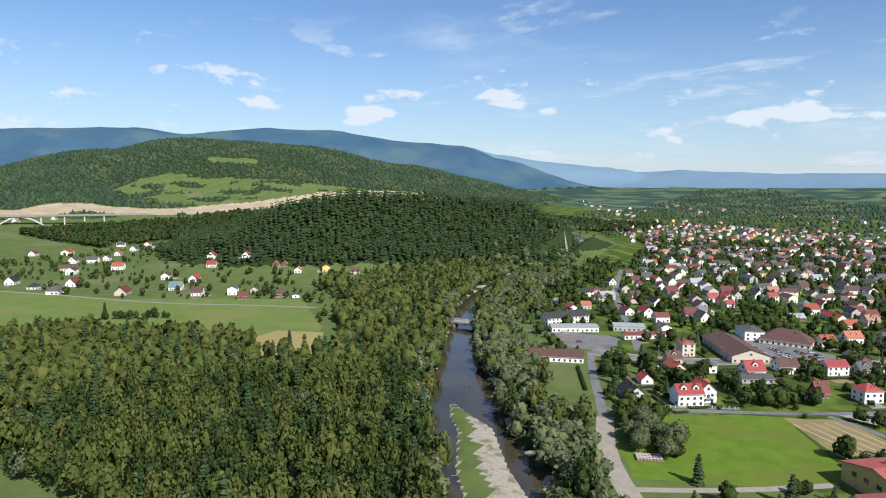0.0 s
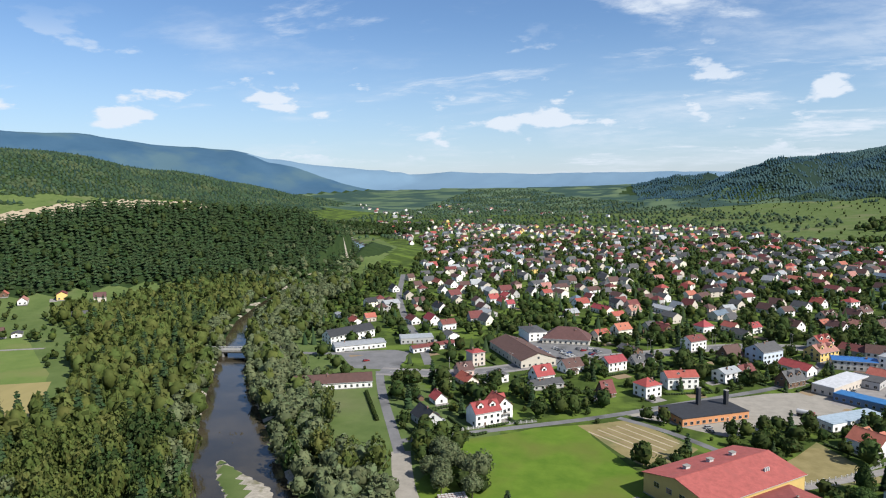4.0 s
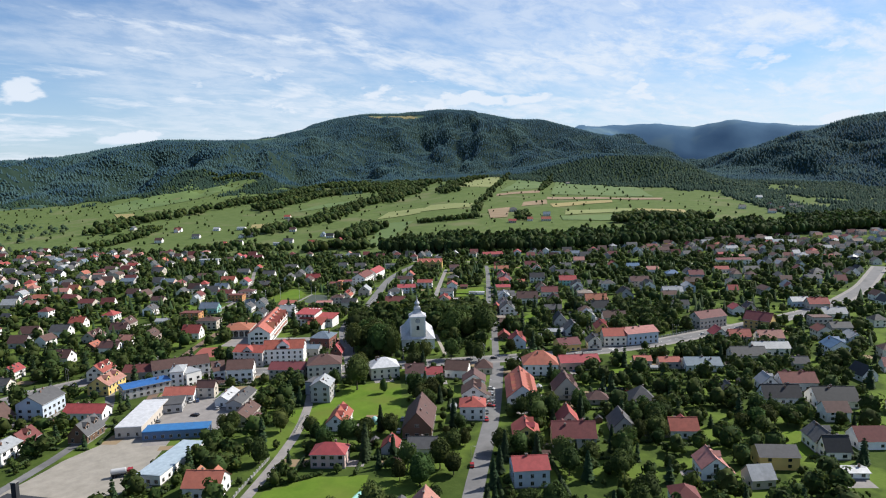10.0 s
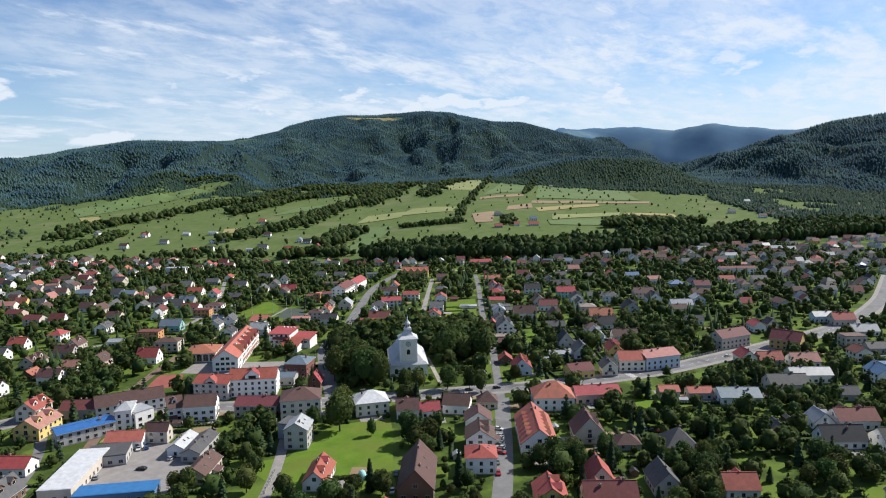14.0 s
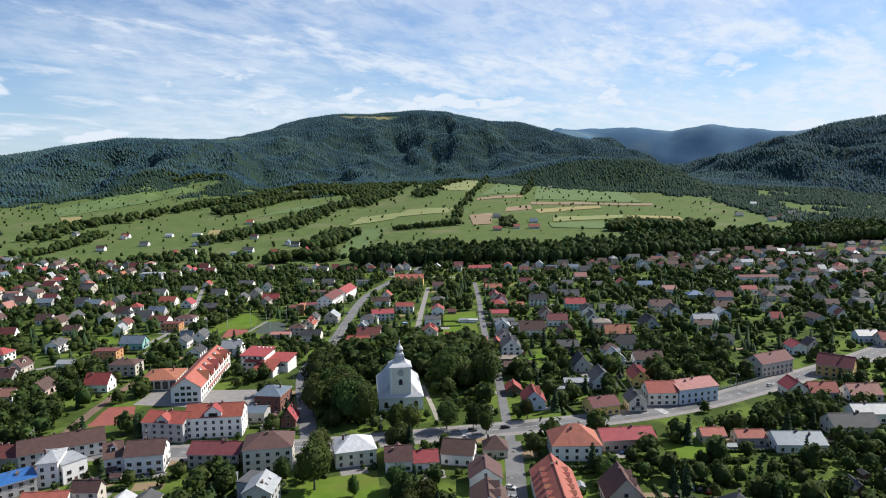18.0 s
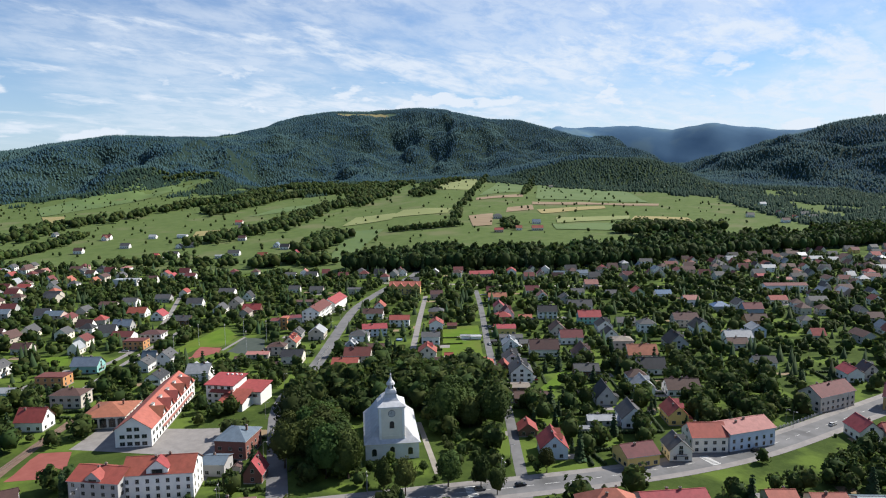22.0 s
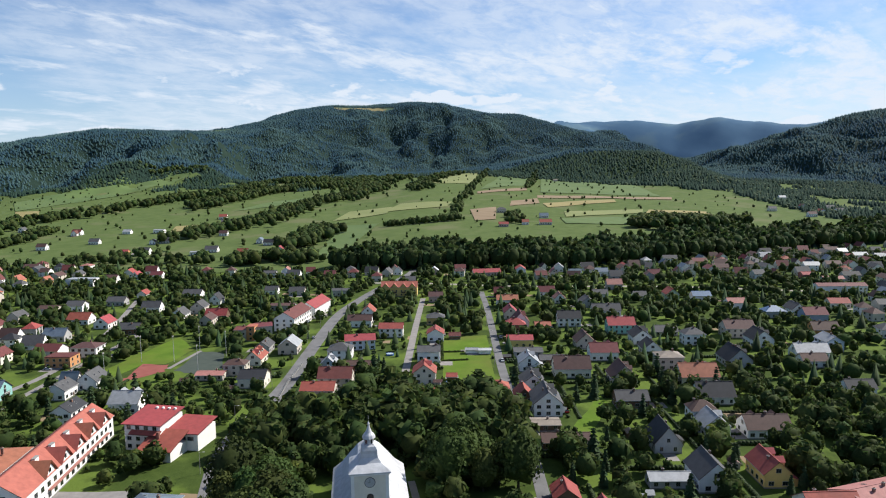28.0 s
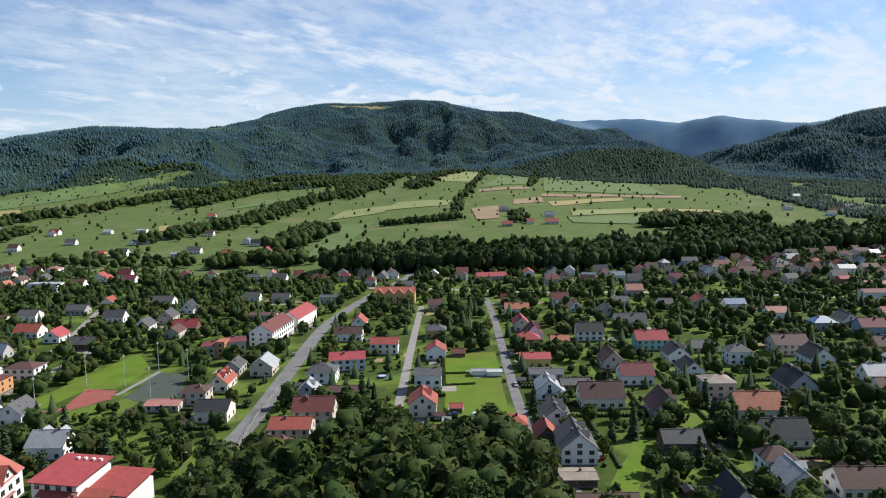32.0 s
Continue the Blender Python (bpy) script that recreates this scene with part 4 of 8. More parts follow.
def tree(x, y, h, w=None, sort="leaf", i=0, label=""):
    """One tree with trunk and crown."""
    w = w or h * 0.9
    tm, mat, nm = {"leaf": (NEAR_LEAF, "leaf_tree", "tree"), "fir": (NEAR_FIR, "needle_tree", "spruce"), "willow": (NEAR_LEAF, "leaf_willow", "willow")}[sort]
    V, F = tm[i % len(tm)]
    key = (sort, i % len(tm))
    if key not in TREE_ME:
        TREE_ME[key] = mesh_of("crown", V, F, [mat], flat=False)
    z = land1(x, y)
    root = thing(nm, pose(x, y, z, 0, 0, (x * 37 + y * 91) % 360), label or {"leaf": "broad leafy green tree in full summer leaf", "fir": "tall dark green spruce tree",
                 "willow": "pale grey-green willow tree on the bank"}[sort], "tree", "garden trees")
    t = part("trunk", trunk_mesh(), root)
    c = part("crown", TREE_ME[key], root)
    for o in (t, c):
        o.scale = (w, w, h)
    return root

# ---- roads, yards, fields ----
def strip(name, pts, width, mat, label, z=0.06, kind="structure", category="road"):
    """A road along a line of points, laid on the ground."""
    pts = [Vector((*p, 0)) for p in pts]
    fine = [pts[0]]
    for p, q in zip(pts, pts[1:]):
        n = max(1, int((q - p).length / 14))
        fine += [p.lerp(q, (k + 1) / n) for k in range(n)]
    for _ in range(6):
        fine = [fine[0]] + [(fine[k - 1] + fine[k] * 2 + fine[k + 1]) / 4 for k in range(1, len(fine) - 1)] + [fine[-1]]
    V, F = [], []
    for k, p in enumerate(fine):
        t = (fine[min(k + 1, len(fine) - 1)] - fine[max(k - 1, 0)]).normalized()
        for s in (-1, 1):
            a, b = p.x - s * t.y * width / 2, p.y + s * t.x * width / 2
            V.append((a, b, max(0.0, land1(a, b)) + z))
        if k:
            F.append((2 * k - 2, 2 * k, 2 * k + 1, 2 * k - 1))
    ROADS.append(([(p.x, p.y) for p in fine], width))
    return tagged(new(name, mesh_of(name, V, F, [mat])), label, category, kind=kind)


ROADS, CLEAR = [], []


def patch(name, pts, mat, label, z=0.03, clear=True, category="field"):
    """A level piece of ground with its own cover."""
    s = Shape()
    c = Vector((sum(p[0] for p in pts) / len(pts), sum(p[1] for p in pts) / len(pts)))
    ring = []
    for k, p in enumerate(pts):
        q = pts[(k + 1) % len(pts)]
        for j in range(4):
            a = Vector(p).lerp(Vector(q), j / 4)
            w = 0.8 * math.sin(a.x * 0.7 + a.y * 0.9)
            ring.append(a + (a - c).normalized() * w)
    s.face([(v.x, v.y, z) for v in ring], mat)
    if clear:
        CLEAR.append([tuple(p) for p in pts])
    me = s.mesh(name)
    if me.polygons[0].normal.z < 0:
        me.flip_normals()
    return tagged(new(name, me), label, category, kind="structure")


def slope_field(corners, mat, label):
    """A strip field laid over the hillside."""
    A, B, C, D = [np.array(c, float) for c in corners]
    n = max(2, int(max(np.hypot(*(B - A)), np.hypot(*(C - D))) / 14))
    m = max(2, int(max(np.hypot(*(D - A)), np.hypot(*(C - B))) / 14))
    s, t = np.meshgrid(np.linspace(0, 1, n + 1), np.linspace(0, 1, m + 1))
    s, t = s.ravel()[:, None], t.ravel()[:, None]
    P = A * (1 - s) * (1 - t) + B * s * (1 - t) + C * s * t + D * (1 - s) * t
    Z = land(P[:, 0], P[:, 1]) + 1.0
    i = (np.arange(m)[:, None] * (n + 1) + np.arange(n)[None]).ravel()
    F = np.stack([i, i + 1, i + n + 2, i + n + 1], 1)
    me = mesh_of("field", np.column_stack([P, Z]), F, [mat], flat=False)
    if me.polygons[0].normal.z < 0:
        me.flip_normals()
    CLEAR.append([tuple(c) for c in corners])
    return tagged(new("field", me), label, "field", kind="structure")


strip("road", [(60, 120), (120, 165), (180, 209), (244, 247), (326, 305), (350, 325), (406, 367), (479, 429), (610, 530), (665, 575)], 4.6, "asphalt",
      "worn grey asphalt street between gardens", 0.07)
strip("road", [(259, 362), (281, 391), (305, 422), (339, 470), (373, 482), (450, 545), (531, 610), (625, 660), (700, 688), (740, 715)], 8.0, "asphalt",
      "broad grey asphalt street with pale verges", 0.09)
MAIN_ROAD = [(-124, 371), (-64, 370), (-31, 407), (18, 428), (33, 435), (50, 445), (64, 451), (92, 471), (108, 483), (128, 478), (145, 476), (178, 478), (215, 420), (258, 372), (292, 348), (328, 316),
             (369, 282), (412, 254), (453, 240), (555, 203), (626, 184), (738, 179), (900, 190)]
strip("footway", MAIN_ROAD, 17.0, "paving", "pale paved footways on both sides of the main road", 0.102, category="pavement")
strip("road", MAIN_ROAD, 10.0, "asphalt", "main road of grey asphalt through the town", 0.115)
strip("road", [(-97, 391), (-122, 462), (-147, 516), (-190, 640), (-230, 800)], 6.0, "asphalt", "narrow grey asphalt street", 0.08)
strip("road", [(-124, 371), (-108, 322), (-90, 286), (-76, 250)], 5.0, "asphalt", "narrow asphalt lane beside a meadow", 0.075)
strip("dirt_road", [(-76, 252), (-66, 215), (-54, 185), (-40, 172)], 8.5, "dirt_road", "pale gravel track towards the river", 0.06)
strip("dirt_road", [(-46, 178), (-9, 198), (24, 226)], 4.0, "dirt_road", "pale gravel track along a playing field", 0.07)
strip("road", [(-82, 262), (-56, 276), (-23, 294), (19, 312), (36, 330), (64, 349), (99, 369), (131, 388), (150, 440)], 4.6, "asphalt", "pale worn road past a green field", 0.065)
strip("road", [(19, 312), (30, 314), (44, 298), (62, 275)], 4.0, "asphalt", "pale worn road past a green field", 0.085)
strip("road", [(40, 225), (83, 244), (105, 256), (132, 276), (160, 294), (190, 316), (206, 330), (220, 352)], 4.4, "paving", "pale concrete lane beside lawns", 0.07)
strip("road", [(-300, 395), (-260, 396), (-226, 401), (-158, 410), (-131, 410)], 6.0, "asphalt", "grey road to the river bridge", 0.06)
strip("road", [(150, 187), (180, 209), (244, 247), (300, 286), (322, 302)], 7.6, "asphalt", "grey town street with parked cars", 0.08)
strip("path", [(359, 386), (346, 371), (332, 354), (322, 344)], 2.4, "dirt_road", "pale gravel path beside the church", 0.07, category="path")
strip("road", [(-790, 250), (-711, 276), (-645, 296), (-581, 308), (-512, 326), (-428, 371), (-386, 386)], 4.0, "paving", "pale lane between the hay meadow and the houses", 0.06)
strip("road", [(419, 446), (530, 533), (612, 596)], 4.2, "paving", "narrow pale lane between gardens", 0.07)
strip("road", [(640, 690), (667, 655), (700, 570), (728, 530), (782, 455), (836, 321)], 7.0, "dirt_road", "pale road along the foot of the slope", 0.07)
strip("road", [(235, 600), (280, 590), (330, 610), (400, 690), (470, 790)], 4.0, "paving", "narrow pale lane between gardens", 0.07)
strip("rail_track", [(150, 400), (173, 429), (205, 476), (232, 498), (252, 514), (264, 524)], 5.0, "rail_bed", "rusty railway track bed with gravel", 0.1, category="railway")
for off in (-0.75, 0.75):
    strip("rail", [(205 + off * 0.7, 476 - off * 0.7), (232 + off * 0.63, 498 - off * 0.78), (252 + off * 0.6, 514 - off * 0.8)],
          0.16, "steel", "worn steel rail", 0.25, category="railway")
strip("road", [(252, 538), (285, 569), (313, 592), (339, 612), (356, 626), (410, 668)], 3.6, "paving", "narrow pale lane between gardens", 0.07)


def road_marks(pts, first, last):
    """A dashed white line along the middle of a road, between two places on its line."""
    s = Shape()
    run, n = 0.0, 0
    for (x0, y0), (x1, y1) in zip(pts, pts[1:]):
        L = math.dist((x0, y0), (x1, y1))
        t, k = Vector((x1 - x0, y1 - y0)).normalized(), 0.0
        while k + 3.0 < L:
            if first < run + k < last:
                p, q = Vector((x0, y0)) + t * k, Vector((x0, y0)) + t * (k + 3.0)
                e = Vector((-t.y, t.x)) * 0.11
                s.face([(*(p - e), 0.122), (*(q - e), 0.122), (*(q + e), 0.122), (*(p + e), 0.122)][::-1], "road_paint")
            k += 7.0
        run += L
    me = s.mesh("road_marking")
    if me.polygons[0].normal.z < 0:
        me.flip_normals()
    tagged(new("road_marking", me), "dashed white centre line of the main road", "road marking", kind="structure")


def zebra(x, y, rot, width=9.0):
    s = Shape()
    for k in range(8):
        v = -width / 2 + 0.6 + k * 1.1
        s.face([(-2, v, 0.124), (2, v, 0.124), (2, v + 0.55, 0.124), (-2, v + 0.55, 0.124)], "road_paint")
    ob = tagged(new("zebra_crossing", s.mesh("zebra_crossing")), "white striped zebra crossing on the asphalt", "crossing", kind="structure")
    ob.matrix_basis = pose(x, y, 0, 0, 0, rot)


road_marks(ROADS[3][0], 0, 900)
zebra(398, 264, -33)
zebra(318, 324.5, -42)
patch("yard", [(18, 319), (36, 330), (64, 346), (99, 364), (131, 375), (140, 350), (103, 315), (66, 295), (43, 308)], "dirt_road", "pale gravel works yard", 0.04, category="yard")
patch("yard", [(128, 360), (143, 390), (172, 402), (186, 384), (176, 356), (153, 338)], "paving", "pale concrete yard with parked cars", 0.05, category="yard")
patch("car_park", [(-50, 466), (-22, 468), (20, 450), (16, 410), (-21, 406)], "asphalt", "grey asphalt car park of a shop", 0.05, category="car park")
patch("yard", [(-168, 412), (-133, 424), (-118, 421), (-113, 376), (-142, 374)], "asphalt", "grey asphalt forecourt", 0.04, category="yard")
patch("lawn", [(-62, 222), (-54, 268), (-20, 290), (4, 300), (6, 285), (30, 240), (22, 224), (-12, 203), (-44, 190)], "lawn", "mown bright green playing field", 0.03)
patch("field", [(-1, 298), (26, 310), (52, 278), (32, 254), (25, 257)], "dry_grass", "small ploughed plot of dry stubble", 0.035)
patch("lawn", [(183, 303), (190, 341), (206, 332), (238, 345), (266, 329), (213, 276), (196, 291)], "lawn", "bright green parish lawn", 0.03)
patch("lawn", [(137, 273), (158, 268), (171, 253), (149, 234), (130, 240), (118, 256)], "lawn", "mown green lawn beside a lane", 0.03)
patch("field", [(75, 258), (104, 296), (118, 258), (92, 247)], "dry_grass", "dry yellow rough grass", 0.035)
patch("lawn", [(-129, 310), (-113, 328), (-84, 266), (-85, 240), (-108, 242)], "meadow", "sunny rough meadow by the river wood", 0.03)
patch("sports_field", [(351, 600), (350, 585), (374, 597), (383, 587), (410, 604), (421, 640)], "lawn", "green sports field", 0.05, category="sports field")
CLEAR.append([(372, 272), (408, 245), (450, 230), (500, 214), (494, 202), (446, 216), (402, 232), (364, 262)])
CLEAR.append([(214, 473), (243, 486), (278, 428), (262, 420), (230, 446)])
CLEAR.append([(300, 455), (322, 470), (340, 462), (318, 440)])
CLEAR.append([(350, 600), (350, 580), (382, 557), (395, 552), (417, 583), (411, 599), (423, 642)])
patch("sports_court", [(379, 572), (409, 596), (416, 582), (396, 554), (382, 556)], "pitch", "dark green hard court", 0.055, category="sports field")
patch("running_track", [(350, 582), (357, 580), (375, 598), (383, 585), (375, 575), (355, 575)], "tartan", "reddish running track surface", 0.065, category="sports field")
strip("path", [(379, 578), (410, 597)], 2.4, "paving", "pale path between the sports field and the court", 0.075, category="path")
patch("sports_court", [(214, 473), (234, 491), (243, 482), (232, 458)], "tartan", "red tartan school court", 0.05, category="sports field")
patch("yard", [(243, 486), (262, 500), (300, 452), (278, 428)], "paving", "pale paved school yard", 0.045, category="yard")
patch("lawn", [(517, 500), (540, 482), (466, 424), (442, 438)], "lawn", "green garden plots with vegetable beds", 0.03)
patch("lawn", [(291, 631), (299, 656), (309, 648), (300, 623)], "lawn", "mown garden lawn", 0.03)
patch("lawn", [(433, 365), (478, 374), (469, 366), (426, 354)], "lawn", "bright mown garden lawn", 0.03)
patch("lawn", [(360, 250), (366, 232), (347, 224), (341, 237)], "lawn", "mown garden lawn", 0.03)
patch("lawn", [(308, 145), (328, 130), (299, 120), (288, 135)], "lawn", "mown garden lawn", 0.03)
patch("lawn", [(-716, 280), (-576, 314), (-428, 412), (-330, 330), (-300, 290), (-345, 256), (-494, 200), (-560, 190)], "hay", "broad hay meadow on the far bank", 0.03)
patch("field", [(-345, 258), (-350, 300), (-315, 315), (-275, 258), (-300, 240)], "crop_gold", "pale mown meadow", 0.045)
patch("lawn", [(300, 404), (318, 420), (330, 402), (312, 388)], "lawn", "shaded churchyard lawn", 0.03, clear=False)
for k in range(9):
    a = Vector((4.5, 290.5)).lerp(Vector((22, 304)), k / 8)
    strip("furrow", [(a.x, a.y), (a.x + 14, a.y - 12), (a.x + 27 - k * 0.6, a.y - 25 + k * 0.5)], 1.0, "crop_brown" if k % 2 else "sand", "dry furrow of a ploughed plot", 0.05, category="field")

slope_field([(1423, 1125), (1561, 1081), (1617, 1115), (1462, 1153)], "crop_brown", "bare brown ploughed strip field on the hillside")
slope_field([(1077, 1089), (1179, 1019), (1252, 1063), (1185, 1142)], "crop_pale", "pale mown hay field on the hillside")
slope_field([(1166, 956), (1233, 945), (1083, 844), (1049, 860)], "crop_brown", "bare brown ploughed strip field on the hillside")
slope_field([(1262, 934), (1348, 920), (1418, 967), (1334, 977)], "crop_brown", "bare brown ploughed strip field on the hillside")
slope_field([(1351, 915), (1495, 831), (1453, 807), (1293, 870)], "crop_gold", "golden stubble field on the hillside")
slope_field([(1271, 678), (1292, 556), (1418, 622), (1381, 712)], "crop_gold", "golden stubble field on the hillside")
slope_field([(1182, 772), (1327, 701), (1377, 721), (1254, 815)], "crop_pale", "pale mown hay field on the hillside")
slope_field([(1102, 729), (1170, 638), (1253, 690), (1157, 768)], "crop_green", "fresh green pasture strip on the hillside")
slope_field([(1423, 970), (1587, 745), (1632, 761), (1475, 1001)], "crop_brown", "bare brown ploughed strip field on the hillside")
slope_field([(689, 1687), (738, 1715), (774, 1805), (738, 1836)], "crop_gold", "golden stubble field on the hillside")
slope_field([(742, 1847), (1319, 2112), (1333, 2229), (814, 2064)], "crop_green", "fresh green pasture strip on the hillside")
slope_field([(748, 1232), (832, 1204), (858, 1244), (791, 1291)], "crop_gold", "golden stubble field on the hillside")
slope_field([(1008, 1591), (1550, 1727), (1594, 1800), (1125, 1689)], "crop_pale", "pale mown hay field on the hillside")
slope_field([(973, 1393), (1244, 1372), (1309, 1442), (1151, 1488)], "crop_green", "fresh green pasture strip on the hillside")
slope_field([(712, 850), (729, 828), (961, 984), (920, 1031)], "crop_green", "fresh green pasture strip on the hillside")
slope_field([(961, 1092), (1066, 1066), (1143, 1125), (1076, 1174)], "crop_pale", "pale mown hay field on the hillside")
slope_field([(1505, 1176), (1708, 1162), (2015, 1338), (2040, 1468)], "crop_green", "fresh green pasture strip on the hillside")
slope_field([(1588, 1458), (1634, 1285), (2004, 1542), (1858, 1623)], "crop_pale", "pale mown hay field on the hillside")
slope_field([(1546, 1035), (1647, 791), (1932, 987), (1935, 1262)], "crop_green", "fresh green pasture strip on the hillside")

# ---- the houses of the town: place, turn of the ridge, length, width, eaves, rise of the roof ----
house(-173.3, 449.1, 54, 39.2, 12.0, 6, 4, "g", "black", "white")
house(-157.1, 425.6, 33, 36.3, 14.0, 4, 1, "g", "lgrey", "white")
house(-140.6, 335.5, 22, 44.2, 12.0, 4, 3.5, "g", "brown", "white")
house(-102.2, 430.6, 41, 36.7, 6.0, 3.5, 1.5, "g", "red2", "white")
house(-121.1, 451.2, 21, 24.3, 14.0, 4, 0, "f", "lgrey", "grey")
house(-40.4, 421.5, 119, 55.9, 24.0, 5, 4, "g", "brown", "beige")
house(-37.3, 475.3, 116, 22.1, 14.0, 7, 1.5, "h", "grey", "white")
house(-11.5, 468.7, 176, 33.5, 20.0, 4, 7, "h", "brown", "cream")
house(-19.9, 355.7, 29, 18.7, 9.0, 3, 2, "g", "grey", "grey")
house(54.6, 369.8, 17, 17.8, 11.0, 7, 2.5, "g", "red", "white")
house(163.0, 426.0, 171, 24.2, 12.0, 6, 1, "g", "blue", "grey")
house(141.4, 381.3, 136, 11.9, 38.0, 5, 0, "f", "white", "beige")
house(144.1, 352.4, 138, 28.5, 9.0, 4, 0, "f", "blue", "blue")
house(126.3, 322.1, 122, 10.2, 34.0, 4, 0, "f", "bluewhite", "white")
house(60.0, 321.3, 28, 37.5, 20.0, 4, 0, "f", "black", "orange")
house(242.7, 368.2, 139, 19.2, 16.0, 10, 4, "h", "brown", "cream")
house(230.7, 386.5, 126, 20.8, 12.0, 6, 3, "g", "red2", "beige")
town_hall = house(249.0, 416.0, 135, 24.9, 14.0, 10, 4, "g", "red", "white", "town_hall")
part("gable", dormer_mesh("red", "white", 7.5, 5.0, 2.0), town_hall, pose(0, 6.9, 9.9, 0, 0, 180), "white front gable")
office = house(233.6, 428.8, 120, 19.6, 14.0, 9, 3, "g", "red", "grey", "office_building")
part("gable", dormer_mesh("red", "grey", 6.0, 4.0, 1.2), office, pose(0, 6.9, 8.9, 0, 0, 180), "grey front gable")
house(221.9, 350.8, 114, 6.5, 10.0, 7, 0, "f", "grey", "grey")
house(266.2, 343.2, 144, 16.4, 14.0, 7, 4, "h", "white", "cream")
house(272.5, 324.1, 135, 10.6, 11.0, 5, 4, "g", "brown", "white")
house(279.3, 315.8, 136, 9.8, 9.0, 4, 3, "g", "red", "white")
house(292.6, 308.7, 119, 12.9, 12.0, 5, 4, "g", "brown", "white")
house(347.7, 261.4, 135, 23.1, 12.0, 5, 3, "g", "red", "pink")
house(206.7, 200.9, 135, 13.3, 12.0, 7, 3, "g", "red", "bluewhite")
house(379.1, 287.6, 144, 14.2, 12.0, 5, 3, "g", "red2", "yellow")
house(409.9, 270.3, 130, 14.9, 12.0, 7, 4, "g", "red", "cream")
house(424.2, 259.6, 147, 23.2, 14.0, 8, 3, "g", "pink", "bluewhite")
house(497.3, 239.1, 154, 25.2, 12.0, 8, 4, "g", "red2", "beige")
house(513.1, 207.3, 89, 18.2, 13.0, 7, 5, "g", "red2", "ochre")
house(388.8, 203.3, 126, 20.1, 14.0, 4, 3, "g", "bluegrey", "white")
house(285.6, 173.4, 127, 12.0, 10.0, 4, 4, "g", "red", "white")
house(175.3, 457.1, 134, 17.5, 12.0, 5, 3, "g", "red2", "grey")
house(193.7, 445.2, 159, 31.9, 13.0, 6, 4, "g", "brown", "white")
house(181.7, 423.8, 145, 7.2, 14.0, 10, 2, "h", "lgrey", "white")
house(186.4, 421.6, 3, 9.4, 12.0, 8, 0, "f", "lgrey", "white")
house(202.0, 416.2, 154, 7.0, 14.0, 7, 4, "g", "brown", "white")
house(210.1, 404.6, 139, 14.6, 12.0, 8, 4, "g", "brown", "white")
house(170.3, 399.5, 134, 15.7, 9.0, 4, 3, "g", "orange", "white")
house(158.1, 390.5, 144, 16.3, 14.0, 4.3, 0, "f", "grey", "grey")
house(287.4, 425.0, 121, 13.5, 16.0, 8, 3, "h", "bluegrey", "brick")
house(270.8, 415.2, 127, 9.1, 10.0, 5, 1.5, "g", "bluegrey", "grey")
house(444.9, 594.8, 126, 5.1, 8.0, 9, 0, "f", "orange", "orange")
house(442.2, 601.0, 126, 7.4, 11.0, 7, 1, "g", "red2", "beige")
house(453.3, 595.2, 146, 10.7, 12.0, 8, 1, "g", "red2", "beige")
house(484.4, 603.9, 31, 34.2, 14.0, 9, 4, "g", "red2", "white")
house(518.9, 622.1, 30, 34.0, 13.0, 8, 4, "g", "red", "white")
house(470.7, 524.9, 137, 17.5, 11.0, 6, 2.5, "g", "red", "bluewhite")
house(741.3, 623.2, 139, 27.4, 10.0, 4, 3, "g", "red", "pink")
house(516.8, 437.0, 127, 15.8, 10.0, 3, 1, "g", "grey", "grey")
house(-107.4, 496.4, 38, 12.0, 9.0, 5, 3, "g", "red2", "white")
house(-123.9, 512.4, 128, 14.0, 9.0, 5, 4, "g", "red", "white")
house(-140.5, 513.6, 128, 14.0, 8.0, 4, 3, "g", "red2", "white")
house(-128.8, 564.9, 128, 16.0, 9.0, 5, 4, "g", "black", "white")
house(-122.3, 611.5, 128, 10.0, 8.0, 4, 3, "g", "grey", "beige")
house(-151.7, 569.1, 128, 8.0, 6.0, 3, 2, "g", "orange", "beige")
house(-186.2, 498.5, 128, 14.0, 9.0, 4, 3, "g", "red", "white")
house(-179.4, 516.5, 38, 9.0, 8.0, 4, 3, "g", "orange", "beige")
house(-211.6, 528.7, 128, 10.0, 6.0, 3, 1, "g", "lgrey", "white")
house(-96.9, 459.2, 128, 12.0, 9.0, 5, 2, "g", "grey", "white")
house(-67.1, 396.1, 38, 9.0, 9.0, 9, 1.5, "h", "red", "beige")
house(-70.4, 372.3, 38, 10.0, 8.0, 4, 4, "g", "brown", "pink")
house(-65.3, 355.4, 128, 14.0, 8.0, 3, 3, "g", "red", "cream")
house(-48.3, 363.1, 128, 10.0, 9.0, 5, 2, "h", "grey", "white")
house(-74.4, 319.5, 128, 8.0, 7.0, 3, 3, "g", "red", "white")
house(-73.2, 288.4, 128, 15.0, 10.0, 4, 4, "g", "black", "lgrey")
house(-45.7, 293.6, 38, 14.0, 10.0, 7, 4, "g", "red", "white")
house(-39.8, 304.8, 128, 12.0, 9.0, 7, 4, "g", "red", "white")
house(-165.0, 715.7, 128, 16.0, 8.0, 4, 4, "g", "orange", "cream")
house(-203.0, 668.6, 128, 12.0, 8.0, 4, 4, "g", "black", "white")
house(-82.8, 554.4, 128, 16.0, 10.0, 4, 2, "g", "lgrey", "grey")
house(-75.2, 602.0, 128, 12.0, 9.0, 5, 4, "g", "red", "white")
house(-87.5, 616.5, 38, 10.0, 8.0, 5, 4, "g", "red", "white")
